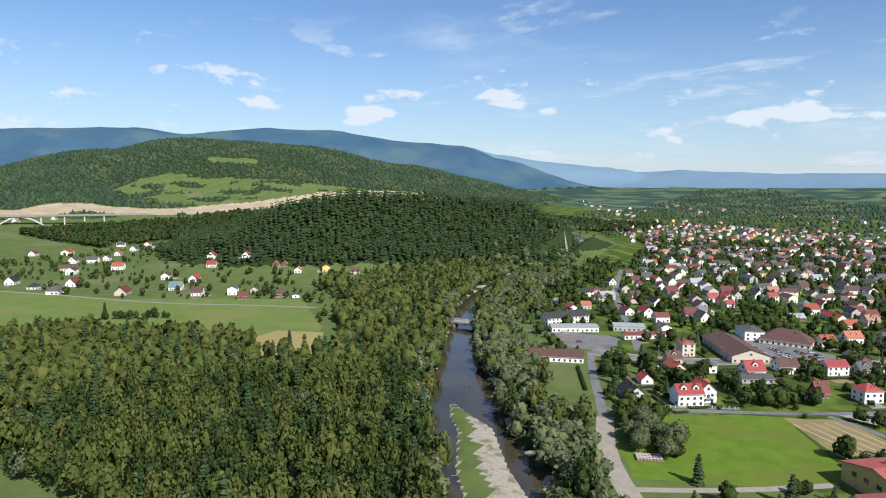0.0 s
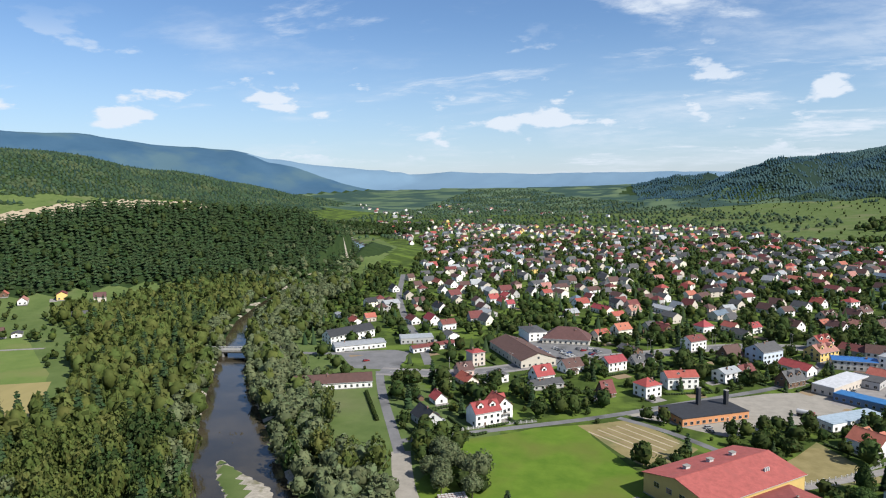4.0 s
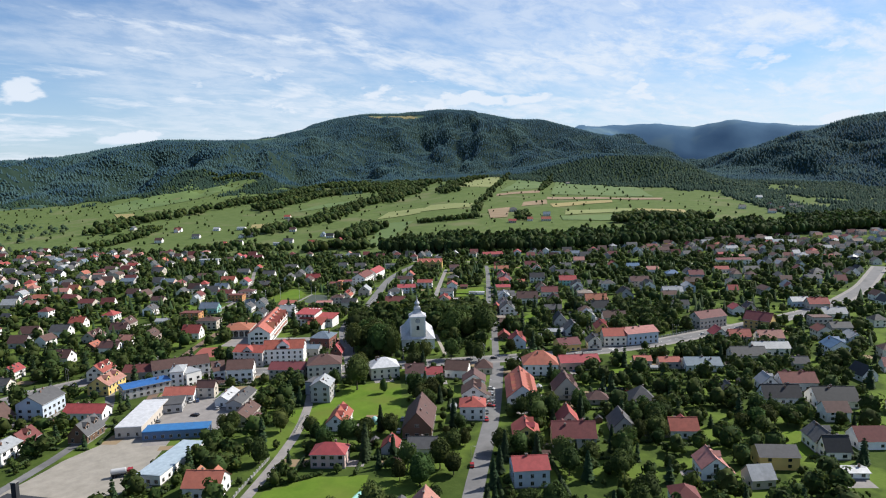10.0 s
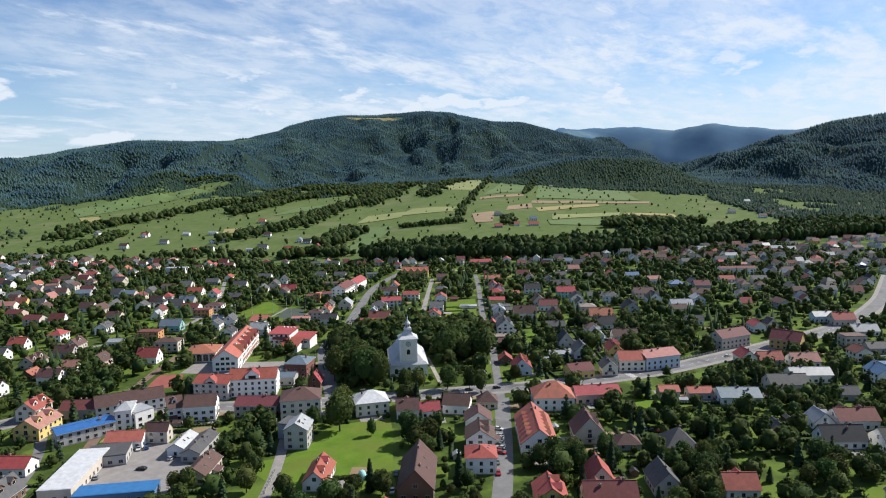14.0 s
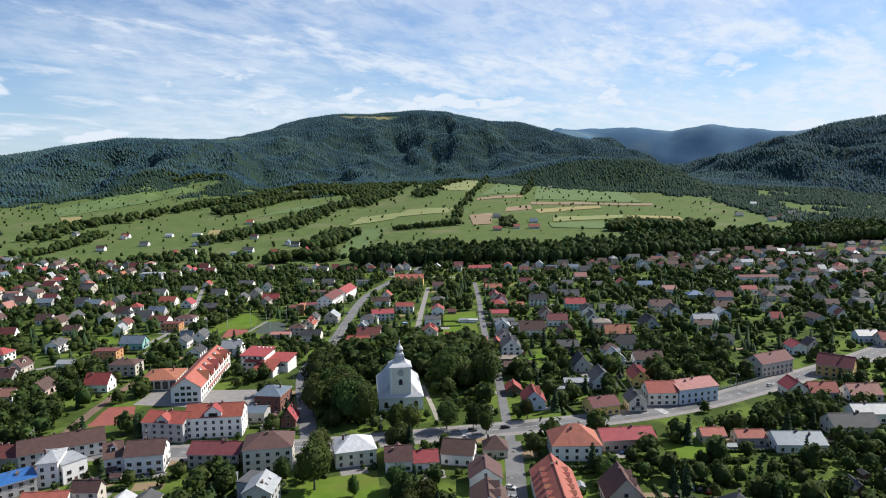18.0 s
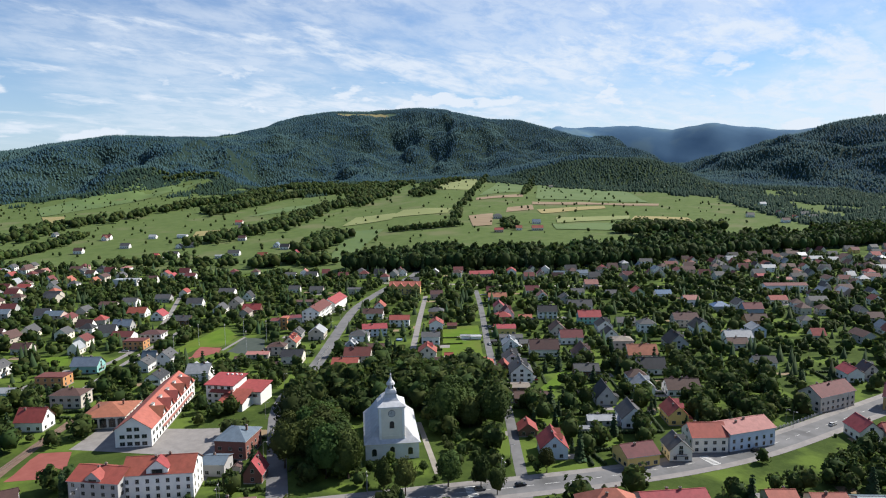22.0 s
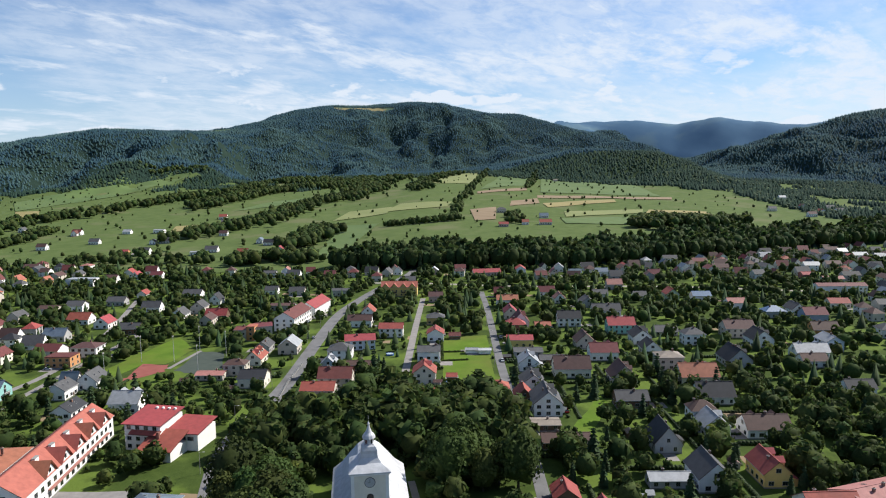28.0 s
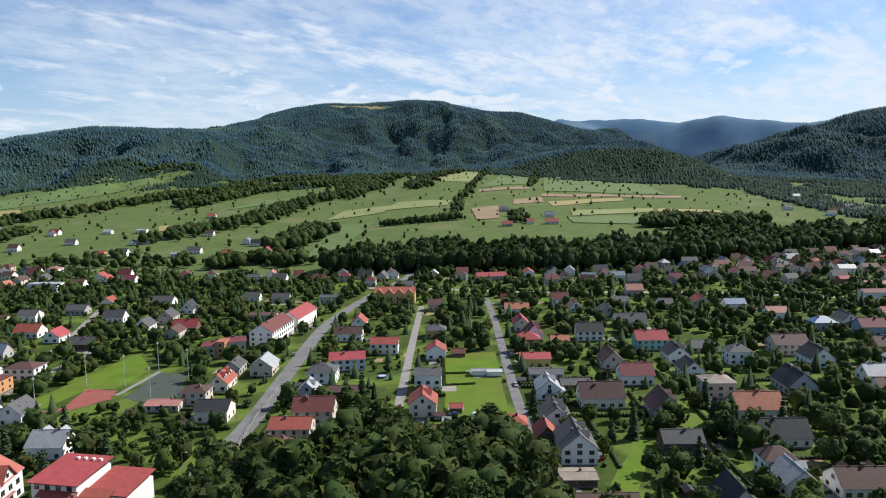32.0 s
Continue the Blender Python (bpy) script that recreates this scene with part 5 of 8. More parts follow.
house(-6.8, 391.5, 38, 13.0, 10.0, 4, 4, "g", "brown", "white")
house(-23.2, 370.4, 38, 12.0, 10.0, 4, 5, "g", "red", "white")
house(19.0, 399.0, 38, 14.0, 9.0, 6, 3, "g", "red", "white")
house(13.4, 345.2, 38, 8.0, 7.0, 3, 6, "g", "red2", "brown")
house(35.7, 350.6, 38, 11.0, 10.0, 7, 3, "h", "red", "white")
house(34.1, 412.2, 38, 9.0, 8.0, 3, 4, "g", "grey", "grey")
house(41.9, 413.0, 128, 6.0, 4.8, 4, 3, "g", "grey", "white")
house(31.6, 443.4, 128, 16.0, 8.0, 3, 2, "g", "grey", "brown")
house(12.3, 478.3, 38, 10.8, 9.0, 5, 3, "g", "red", "cream")
house(27.9, 497.8, 38, 13.0, 10.0, 5, 4, "g", "orange", "cream")
house(-3.9, 604.6, 38, 13.0, 11.0, 5, 4, "g", "red", "white")
house(-11.7, 565.9, 38, 12.0, 8.0, 3, 3, "g", "lgrey", "brown")
house(15.1, 582.2, 128, 22.0, 8.0, 4, 3, "g", "red", "cream")
house(26.9, 554.9, 38, 12.0, 9.0, 4, 3, "g", "red", "cream")
house(41.3, 576.0, 38, 11.0, 9.0, 5, 4, "g", "pink", "beige")
house(68.5, 592.3, 128, 24.0, 10.0, 4, 2, "g", "lgrey", "white")
house(58.6, 506.4, 128, 14.0, 10.0, 4, 4, "g", "red2", "brown")
house(50.3, 516.7, 38, 9.0, 8.0, 4, 3, "g", "grey", "cream")
house(-76.2, 633.4, 128, 12.0, 9.0, 5, 3, "g", "red", "white")
house(-68.8, 595.9, 38, 7.7, 6.3, 4, 3, "g", "red", "white")
house(-38.4, 651.2, 38, 10.0, 8.0, 6, 3, "g", "red", "cream")
house(90.6, 518.9, 38, 11.0, 10.0, 5, 4, "h", "red", "white")
house(74.8, 460.1, 38, 14.0, 10.0, 7, 3, "g", "red2", "white")
house(111.0, 523.7, 128, 12.0, 8.0, 4, 3, "g", "orange", "cream")
house(113.1, 499.1, 128, 14.0, 8.0, 4, 3, "g", "grey", "cream")
house(126.3, 520.2, 38, 10.0, 8.0, 5, 3, "g", "red", "white")
house(114.4, 436.0, 38, 18.0, 14.0, 8, 4, "g", "grey", "bluewhite")
house(93.6, 434.5, 38, 13.0, 11.0, 4, 6, "g", "brown", "brown")
house(94.9, 398.3, 38, 11.0, 9.0, 3, 4, "g", "red2", "brown")
house(82.8, 386.6, 38, 13.0, 10.0, 6, 2, "g", "lgrey", "white")
house(127.3, 411.4, 128, 20.0, 9.0, 4, 3, "g", "red", "white")
house(116.1, 383.3, 38, 14.0, 9.0, 4, 5, "g", "grey", "brown")
house(151.4, 447.3, 38, 18.0, 12.0, 6, 4, "g", "pink", "yellow")
house(159.1, 474.0, 38, 14.0, 10.0, 6, 4, "g", "red", "cream")
house(123.0, 289.1, 128, 14.0, 11.0, 5, 4, "g", "orange", "white")
house(169.1, 273.3, 128, 14.0, 10.0, 6, 3, "h", "red", "pink")
house(199.2, 303.3, 38, 18.0, 9.0, 4, 4, "g", "red", "white")
house(220.6, 271.3, 38, 28.0, 13.0, 5, 7, "g", "brown", "brown")
house(193.5, 262.8, 38, 9.0, 7.0, 3, 3, "g", "red", "grey")
house(118.0, 239.7, 38, 13.0, 11.0, 4, 5, "g", "black", "white")
house(160.6, 212.6, 38, 13.0, 10.0, 4, 5, "g", "pink", "white")
house(198.7, 248.8, 128, 12.0, 9.0, 5, 3, "g", "grey", "white")
house(217.6, 338.7, 38, 12.0, 10.0, 9, 3, "g", "lgrey", "grey")
house(306.6, 300.5, 128, 10.0, 9.0, 4, 4, "h", "brown", "beige")
house(281.9, 288.0, 38, 12.0, 12.0, 5, 4, "g", "brown", "white")
house(264.0, 273.8, 38, 14.0, 12.0, 6, 4, "g", "brown", "white")
house(246.4, 260.4, 38, 12.0, 12.0, 7, 3, "h", "red", "white")
guest_house = house(282.8, 257.5, 38, 34.0, 15.0, 6, 6, "g", "orange", "white", "guest_house")
for k in range(6):
    for side, turn in ((-1, 0), (1, 180)):
        part("dormer", dormer_mesh("orange", "white", 2.0, 2.4, 1.1), guest_house, pose(-13 + 4.6 * k, side * 4.9, 8.1, 0, 0, turn), "small gabled dormer")
house(326.6, 274.5, 128, 20.0, 16.0, 7, 6, "h", "orange", "white")
house(299.2, 241.0, 38, 14.0, 13.0, 5, 7, "g", "brown", "beige")
house(300.8, 223.0, 128, 10.0, 8.0, 3, 3, "h", "brown", "grey")
house(235.7, 222.4, 38, 13.0, 11.0, 6, 4, "g", "red", "yellow")
house(245.6, 204.8, 128, 18.0, 12.0, 6, 5, "g", "red2", "beige")
house(258.8, 215.3, 38, 12.0, 9.0, 6, 5, "g", "red", "beige")
house(365.8, 318.2, 38, 13.0, 11.0, 5, 5, "g", "red", "bluewhite")
house(378.3, 338.1, 38, 9.0, 8.0, 3, 3, "g", "red", "brown")
house(394.0, 276.4, 38, 11.0, 9.0, 5, 4, "g", "grey", "cream")
house(433.0, 291.6, 38, 14.0, 9.0, 5, 4, "g", "red", "yellow")
house(417.5, 306.3, 38, 14.0, 11.0, 5, 5, "g", "grey", "white")
house(408.9, 316.2, 128, 14.4, 6.4, 3, 1.5, "g", "lgrey", "grey")
house(461.9, 318.8, 38, 12.0, 10.0, 5, 4, "g", "lgrey", "white")
house(549.1, 280.5, 128, 13.0, 8.0, 4, 3, "g", "black", "white")
house(585.7, 305.6, 128, 13.0, 8.0, 4, 3, "g", "brown", "white")
house(461.9, 219.2, 38, 12.0, 10.0, 5, 4, "g", "red", "cream")
house(552.8, 236.6, 38, 12.0, 9.0, 5, 3, "g", "red", "white")
house(562.2, 229.5, 38, 9.0, 8.0, 5, 4, "g", "grey", "beige")
house(467.2, 207.2, 128, 14.0, 9.0, 4, 4, "g", "orange", "beige")
house(475.8, 190.5, 128, 16.0, 11.0, 4, 4, "g", "pink", "white")
house(444.5, 181.6, 128, 22.0, 10.0, 5, 3, "g", "lgrey", "white")
house(420.7, 187.8, 128, 20.0, 12.0, 5, 4, "g", "grey", "beige")
house(381.8, 220.1, 128, 12.0, 8.0, 4, 2, "g", "orange", "beige")
house(374.6, 233.5, 128, 10.0, 8.0, 4, 2, "g", "orange", "beige")
house(312.9, 205.4, 38, 14.0, 13.0, 3, 6, "h", "grey", "grey")
house(273.5, 196.5, 38, 14.0, 10.0, 4, 5, "g", "grey", "grey")
house(356.0, 152.4, 128, 18.0, 10.0, 4, 5, "g", "black", "white")
house(382.8, 151.4, 128, 18.0, 11.0, 5, 4, "g", "red2", "white")
house(374.0, 163.4, 38, 10.0, 9.0, 4, 4, "g", "lgrey", "white")
house(354.3, 176.7, 38, 8.0, 7.0, 3, 3, "g", "grey", "brown")
house(423.2, 159.4, 128, 9.0, 7.0, 4, 3, "g", "grey", "grey")
house(467.1, 149.9, 38, 14.0, 12.0, 6, 4, "g", "blue2", "white")
house(498.1, 145.9, 38, 12.0, 10.0, 6, 3, "g", "lgrey", "bluewhite")
house(507.4, 165.9, 38, 11.0, 10.0, 6, 3, "g", "red2", "cream")
house(545.1, 175.1, 128, 14.0, 10.0, 7, 0, "f", "brown", "beige")
house(533.4, 160.2, 128, 14.0, 9.0, 4, 3, "g", "grey", "grey")
house(580.3, 173.6, 128, 18.0, 9.0, 4, 4, "g", "lgrey", "white")
house(609.4, 191.1, 128, 16.0, 10.0, 5, 4, "g", "red", "beige")
house(612.2, 205.3, 128, 14.0, 9.0, 5, 3, "g", "lgrey", "bluewhite")
house(367.5, 131.4, 128, 20.0, 14.0, 4, 5, "g", "black", "white")
house(307.8, 123.5, 38, 12.0, 10.0, 5, 4, "g", "grey", "white")
house(181.8, 392.7, 128, 9.6, 6.0, 6, 3, "g", "brown", "beige")
house(183.1, 375.0, 38, 16.0, 7.0, 4, 2, "g", "white", "white")
house(186.6, 367.0, 38, 22.0, 8.0, 4, 2, "g", "grey", "grey")
house(174.6, 344.9, 38, 18.0, 9.0, 4, 3, "g", "brown", "beige")
house(264.8, 634.7, 38, 12.0, 9.0, 6, 3, "g", "grey", "white")
house(294.8, 681.9, 128, 12.0, 9.0, 4, 3, "g", "brown", "beige")
house(252.8, 585.7, 128, 12.0, 8.0, 4, 1.5, "g", "lgrey", "white")
house(277.8, 588.1, 128, 16.0, 10.0, 6, 0, "f", "red2", "orange")
house(269.3, 544.9, 128, 16.0, 11.0, 7, 2, "h", "brown", "beige")
house(301.8, 600.6, 128, 16.0, 10.0, 5, 4, "g", "bluegrey", "teal")
house(244.8, 524.9, 128, 13.0, 10.0, 5, 5, "g", "red", "white")
house(222.4, 544.5, 38, 12.0, 10.0, 4, 4, "g", "brown", "pink")
house(231.4, 603.2, 38, 12.0, 9.0, 4, 4, "g", "brown", "beige")
house(312.4, 539.0, 38, 12.0, 9.0, 6, 3, "g", "black", "white")
house(324.0, 575.1, 38, 11.0, 9.0, 5, 3, "g", "grey", "white")
house(276.2, 397.4, 38, 9.0, 7.0, 4, 5, "g", "red", "brick")
house(474.1, 903.2, 128, 26.0, 12.0, 7, 0, "f", "lgrey", "white")
house(516.1, 989.5, 128, 11.0, 10.0, 8, 2, "h", "pink", "white")
house(457.2, 942.0, 38, 10.0, 8.0, 4, 4, "g", "orange", "ochre")
house(499.3, 897.8, 128, 12.0, 9.0, 5, 3, "g", "brown", "white")
house(524.9, 899.0, 38, 10.0, 8.0, 4, 4, "g", "red", "white")
house(540.5, 888.0, 128, 12.0, 9.0, 4, 3, "g", "red2", "white")
house(474.2, 787.2, 38, 10.0, 8.0, 5, 3, "g", "red", "cream")
house(448.5, 779.8, 128, 14.0, 9.0, 4, 3, "g", "grey", "grey")
house(418.3, 782.5, 128, 13.0, 10.0, 5, 3, "g", "grey", "white")
house(400.6, 733.8, 128, 15.0, 11.0, 4, 4, "g", "red", "white")
house(400.3, 786.1, 128, 14.0, 9.0, 5, 2, "g", "brown", "beige")
house(405.2, 707.7, 38, 12.0, 10.0, 4, 4, "g", "red", "white")
house(452.5, 732.3, 128, 14.0, 9.0, 4, 4, "g", "grey", "white")
house(451.3, 690.8, 38, 12.0, 10.0, 4, 4, "g", "grey", "white")
house(472.2, 699.2, 38, 12.0, 10.0, 5, 4, "g", "grey", "beige")
house(500.3, 754.7, 128, 15.0, 10.0, 5, 3, "g", "grey", "white")
house(498.4, 717.5, 38, 11.0, 9.0, 4, 5, "g", "black", "white")
house(465.7, 665.8, 128, 15.0, 9.0, 4, 4, "g", "red", "brown")
house(453.7, 658.9, 38, 12.0, 9.0, 4, 3, "g", "brown", "beige")
house(407.0, 675.6, 128, 14.0, 9.0, 4, 3, "g", "grey", "brown")
house(365.0, 641.6, 128, 15.0, 11.0, 6, 2, "h", "brown", "white")
house(369.3, 695.3, 128, 14.0, 9.0, 4, 4, "g", "bluegrey", "grey")
house(346.8, 630.9, 128, 14.0, 10.0, 6, 0, "f", "red2", "orange")
house(339.7, 578.4, 38, 12.0, 10.0, 5, 4, "g", "grey", "white")
house(331.8, 583.5, 128, 8.4, 6.0, 5, 4, "g", "bluegrey", "white")
house(334.7, 532.0, 128, 13.0, 11.0, 5, 4, "g", "lgrey", "white")
house(383.1, 543.2, 128, 14.0, 8.0, 3, 1, "g", "pink", "beige")
house(395.8, 540.1, 128, 11.2, 8.8, 6, 2, "h", "brown", "beige")
house(389.9, 516.6, 128, 13.0, 11.0, 5, 3, "g", "black", "cream")
house(414.6, 549.1, 38, 14.0, 9.0, 4, 4, "g", "red", "cream")
house(432.1, 565.0, 38, 12.0, 8.0, 4, 3, "g", "grey", "grey")
house(440.4, 552.2, 38, 13.0, 11.0, 5, 4, "g", "lgrey", "beige")
house(515.6, 654.7, 128, 18.0, 9.0, 4, 1, "g", "brown", "grey")
house(552.5, 717.1, 128, 11.0, 8.0, 4, 3, "g", "grey", "white")
house(562.4, 695.3, 128, 13.0, 9.0, 4, 3, "g", "grey", "beige")
house(583.2, 662.2, 128, 16.0, 10.0, 5, 1, "g", "grey", "beige")
house(609.5, 795.3, 128, 12.0, 8.0, 5, 2, "g", "grey", "white")
house(644.4, 745.4, 128, 11.0, 9.0, 4, 3, "g", "red2", "brown")
house(655.7, 651.5, 128, 14.0, 9.0, 5, 3, "g", "grey", "grey")
house(534.9, 581.7, 38, 12.0, 9.0, 5, 4, "g", "red", "white")
house(511.0, 566.2, 128, 16.0, 9.0, 5, 3, "g", "brown", "white")
house(503.5, 530.1, 128, 15.0, 10.0, 6, 2.5, "g", "red", "white")
house(449.0, 518.2, 128, 13.0, 11.0, 6, 3, "h", "grey", "white")
house(429.5, 505.7, 38, 9.0, 9.0, 4, 4, "g", "lgrey", "bluewhite")
house(440.5, 495.0, 128, 13.0, 7.0, 3, 1.5, "g", "brown", "brown")
house(412.7, 482.1, 128, 16.0, 11.0, 6, 4, "g", "red2", "beige")
house(395.2, 474.5, 128, 15.0, 11.0, 6, 2.5, "g", "red", "beige")
house(377.8, 461.3, 128, 17.0, 13.0, 5, 5, "h", "red2", "beige")
house(416.1, 431.2, 128, 13.0, 10.0, 6, 2.5, "g", "red", "cream")
house(445.0, 452.8, 38, 12.0, 11.0, 6, 4, "g", "red", "cream")
house(470.0, 470.9, 128, 12.0, 10.0, 8, 2, "g", "grey", "white")
house(512.9, 501.4, 38, 12.0, 10.0, 5, 3, "g", "red", "white")
house(548.0, 530.1, 128, 12.0, 10.0, 5, 2.5, "h", "grey", "ochre")
house(717.0, 670.3, 38, 10.0, 8.0, 5, 3, "g", "white", "pink")
house(608.1, 579.2, 128, 11.0, 9.0, 5, 3, "g", "brown", "pink")
house(777.0, 567.1, 38, 10.0, 8.0, 4, 4, "g", "pink", "beige")
house(788.8, 550.1, 128, 12.0, 8.0, 4, 3, "g", "bluegrey", "white")
house(803.4, 529.1, 128, 12.0, 9.0, 5, 3, "g", "bluegrey", "white")
house(655.7, 549.3, 128, 10.0, 8.0, 4, 4, "g", "red2", "brown")
house(625.2, 522.1, 128, 16.0, 11.0, 6, 3, "g", "orange", "white")
house(593.4, 498.7, 38, 14.0, 9.0, 5, 4, "g", "red", "beige")
house(576.1, 479.6, 38, 14.0, 11.0, 4, 6, "g", "red2", "white")
house(681.8, 520.4, 128, 13.0, 9.0, 4, 4, "g", "red2", "white")
house(662.1, 497.3, 38, 11.0, 9.0, 4, 4, "g", "pink", "white")
house(660.7, 472.8, 38, 13.0, 11.0, 4, 4, "g", "grey", "grey")
house(742.4, 488.1, 128, 13.0, 10.0, 5, 4, "g", "pink", "beige")
house(697.4, 479.8, 128, 12.0, 9.0, 4, 3, "g", "grey", "white")
house(595.3, 453.4, 128, 15.0, 10.0, 6, 4, "g", "black", "white")
house(575.7, 461.9, 128, 10.0, 7.0, 3, 2, "g", "orange", "beige")
house(641.8, 448.5, 128, 20.0, 10.0, 4, 4, "g", "grey", "white")
house(597.1, 417.5, 128, 17.0, 11.0, 6, 4, "g", "red", "teal")
house(561.5, 474.6, 128, 14.0, 9.0, 5, 3, "h", "red", "red2")
house(529.8, 450.7, 128, 15.0, 9.0, 5, 2, "g", "red", "yellow")
house(493.7, 422.6, 38, 12.0, 10.0, 5, 4, "g", "lgrey", "white")
house(510.4, 418.2, 128, 13.0, 8.0, 3, 1.5, "g", "grey", "brown")
house(497.5, 399.5, 128, 18.0, 12.0, 5, 5, "g", "brown", "cream")
house(468.4, 404.9, 38, 13.0, 11.0, 4, 4, "g", "grey", "white")
house(450.9, 398.9, 38, 11.0, 8.0, 3, 4, "g", "red", "brown")
house(444.9, 383.7, 38, 16.0, 12.0, 6, 5, "g", "grey", "white")
house(452.6, 416.3, 128, 14.0, 9.0, 3, 2.5, "h", "red", "beige")
house(552.4, 420.1, 38, 13.0, 11.0, 4, 5, "g", "brown", "beige")
house(534.9, 399.9, 128, 15.0, 11.0, 5, 4, "g", "red2", "white")
house(502.2, 374.3, 38, 14.0, 12.0, 4, 6, "g", "brown", "beige")
house(416.9, 359.1, 128, 18.0, 9.0, 3, 2, "g", "brown", "brown")
house(400.8, 380.3, 128, 7.0, 6.0, 5, 2, "g", "red", "beige")
house(441.8, 434.8, 128, 8.0, 4.0, 2.5, 0.5, "g", "lgrey", "green")
house(454.2, 442.9, 128, 5.0, 4.0, 2.5, 1.2, "g", "red", "brown")
house(500.7, 464.6, 128, 7.0, 4.0, 2.5, 0.6, "g", "lgrey", "white")
house(504.3, 458.1, 128, 7.0, 4.0, 2.5, 0.6, "g", "white", "white")
house(521.8, 493.2, 128, 7.0, 5.0, 2.5, 1.5, "g", "red2", "brown")
house(427.4, 374.3, 128, 12.0, 8.0, 2.6, 0.6, "g", "beige", "brown")
house(823.4, 484.0, 128, 11.0, 9.0, 4, 4, "g", "red2", "white")
house(708.0, 450.5, 128, 10.0, 9.0, 4, 3, "g", "grey", "white")
house(720.3, 429.9, 38, 13.0, 10.0, 6, 4, "g", "red", "green")
house(729.8, 409.7, 128, 14.0, 9.0, 5, 3, "g", "blue2", "white")
house(716.5, 380.0, 128, 13.0, 10.0, 5, 3, "g", "pink", "white")
house(898.8, 365.4, 128, 12.0, 9.0, 4, 2, "g", "red", "red2")
house(883.5, 342.4, 128, 18.0, 9.0, 4, 2, "g", "pink", "green")
house(826.9, 328.3, 128, 40.0, 10.0, 7, 2, "g", "red2", "white")
house(701.1, 350.4, 128, 14.0, 10.0, 5, 3, "h", "blue2", "grey")
house(723.5, 341.3, 38, 13.0, 10.0, 4, 4, "g", "grey", "white")
house(700.8, 325.6, 128, 15.0, 11.0, 6, 4, "g", "red2", "bluegrey")
house(763.7, 320.6, 128, 15.0, 10.0, 4, 3, "g", "red", "cream")
house(630.6, 355.3, 128, 18.0, 12.0, 6, 4, "g", "brown", "beige")
house(614.9, 339.0, 38, 14.0, 12.0, 5, 5, "g", "black", "white")
house(595.3, 370.9, 128, 12.0, 10.0, 7, 3, "h", "grey", "white")
house(607.8, 392.4, 128, 14.0, 9.0, 3, 3, "g", "grey", "beige")
house(580.0, 397.2, 38, 13.0, 11.0, 5, 4, "g", "black", "white")
house(560.9, 383.4, 38, 12.0, 10.0, 4, 4, "g", "black", "white")
house(538.9, 364.7, 128, 13.0, 11.0, 7, 2, "h", "beige", "beige")
house(521.9, 344.5, 128, 18.0, 12.0, 5, 5, "g", "orange", "cream")
house(566.1, 339.1, 38, 16.0, 13.0, 4, 6, "g", "black", "grey")
house(500.0, 330.0, 128, 16.0, 11.0, 4, 5, "g", "black", "white")
house(469.9, 325.5, 128, 10.5, 8.4, 7, 3, "h", "brown", "white")
house(437.8, 329.3, 38, 13.0, 10.0, 4, 6, "g", "black", "grey")
house(472.8, 357.1, 128, 14.0, 9.0, 4, 3, "g", "grey", "brown")
house(473.5, 302.5, 128, 17.0, 11.0, 4, 4, "g", "brown", "white")
house(603.7, 310.2, 128, 18.0, 10.0, 4, 4, "g", "lgrey", "white")
house(627.7, 304.5, 38, 13.0, 10.0, 6, 3, "g", "lgrey", "bluewhite")
house(661.5, 313.2, 128, 16.0, 10.0, 5, 4, "g", "brown", "orange")
house(-748.5, 305.6, 128, 14.0, 10.0, 4, 5, "g", "black", "white")
house(-699.5, 302.5, 128, 12.0, 9.0, 3, 3, "h", "black", "white")
house(-653.3, 300.3, 128, 20.0, 12.0, 4, 4, "h", "grey", "white")
house(-683.8, 335.1, 128, 16.0, 10.0, 4, 5, "g", "red2", "white")
house(-766.0, 381.2, 128, 14.0, 10.0, 6, 3, "g", "brown", "white")
house(-955.2, 483.5, 128, 18.0, 12.0, 6, 3, "g", "red", "cream")
house(-845.6, 455.5, 38, 14.0, 10.0, 5, 4, "g", "grey", "white")
house(-847.3, 476.7, 128, 10.0, 8.0, 5, 3, "g", "grey", "white")
house(-592.7, 332.7, 128, 18.0, 11.0, 3.5, 5, "g", "red2", "beige")
house(-636.5, 414.9, 128, 12.0, 9.0, 5, 3, "g", "brown", "white")
house(-572.2, 379.0, 38, 13.0, 10.0, 4, 5, "g", "bluegrey", "white")
house(-526.3, 369.0, 38, 11.0, 10.0, 4, 5, "g", "brown", "white")
house(-600.1, 424.4, 128, 20.0, 9.0, 4, 4, "g", "red", "white")
house(-634.2, 476.2, 38, 11.0, 9.0, 4, 4, "g", "red", "white")
house(-502.3, 392.8, 128, 12.0, 9.0, 7, 2, "g", "grey", "white")
house(-618.3, 516.9, 128, 14.0, 9.0, 4, 4, "g", "red", "white")
house(-567.4, 515.6, 128, 10.0, 7.0, 3, 3, "g", "orange", "brown")
house(-558.4, 521.7, 128, 9.0, 7.0, 3, 3, "g", "orange", "brown")
house(-528.8, 513.7, 128, 14.0, 8.0, 4, 3, "g", "pink", "white")
house(-507.5, 539.1, 128, 11.0, 9.0, 6, 2.5, "g", "red2", "yellow")
house(-433.0, 476.1, 38, 12.0, 10.0, 6, 3, "g", "grey", "white")
house(-473.9, 550.8, 38, 11.0, 9.0, 5, 4, "g", "brown", "beige")
house(-496.7, 416.7, 128, 12.0, 8.0, 3, 3, "g", "brown", "beige")
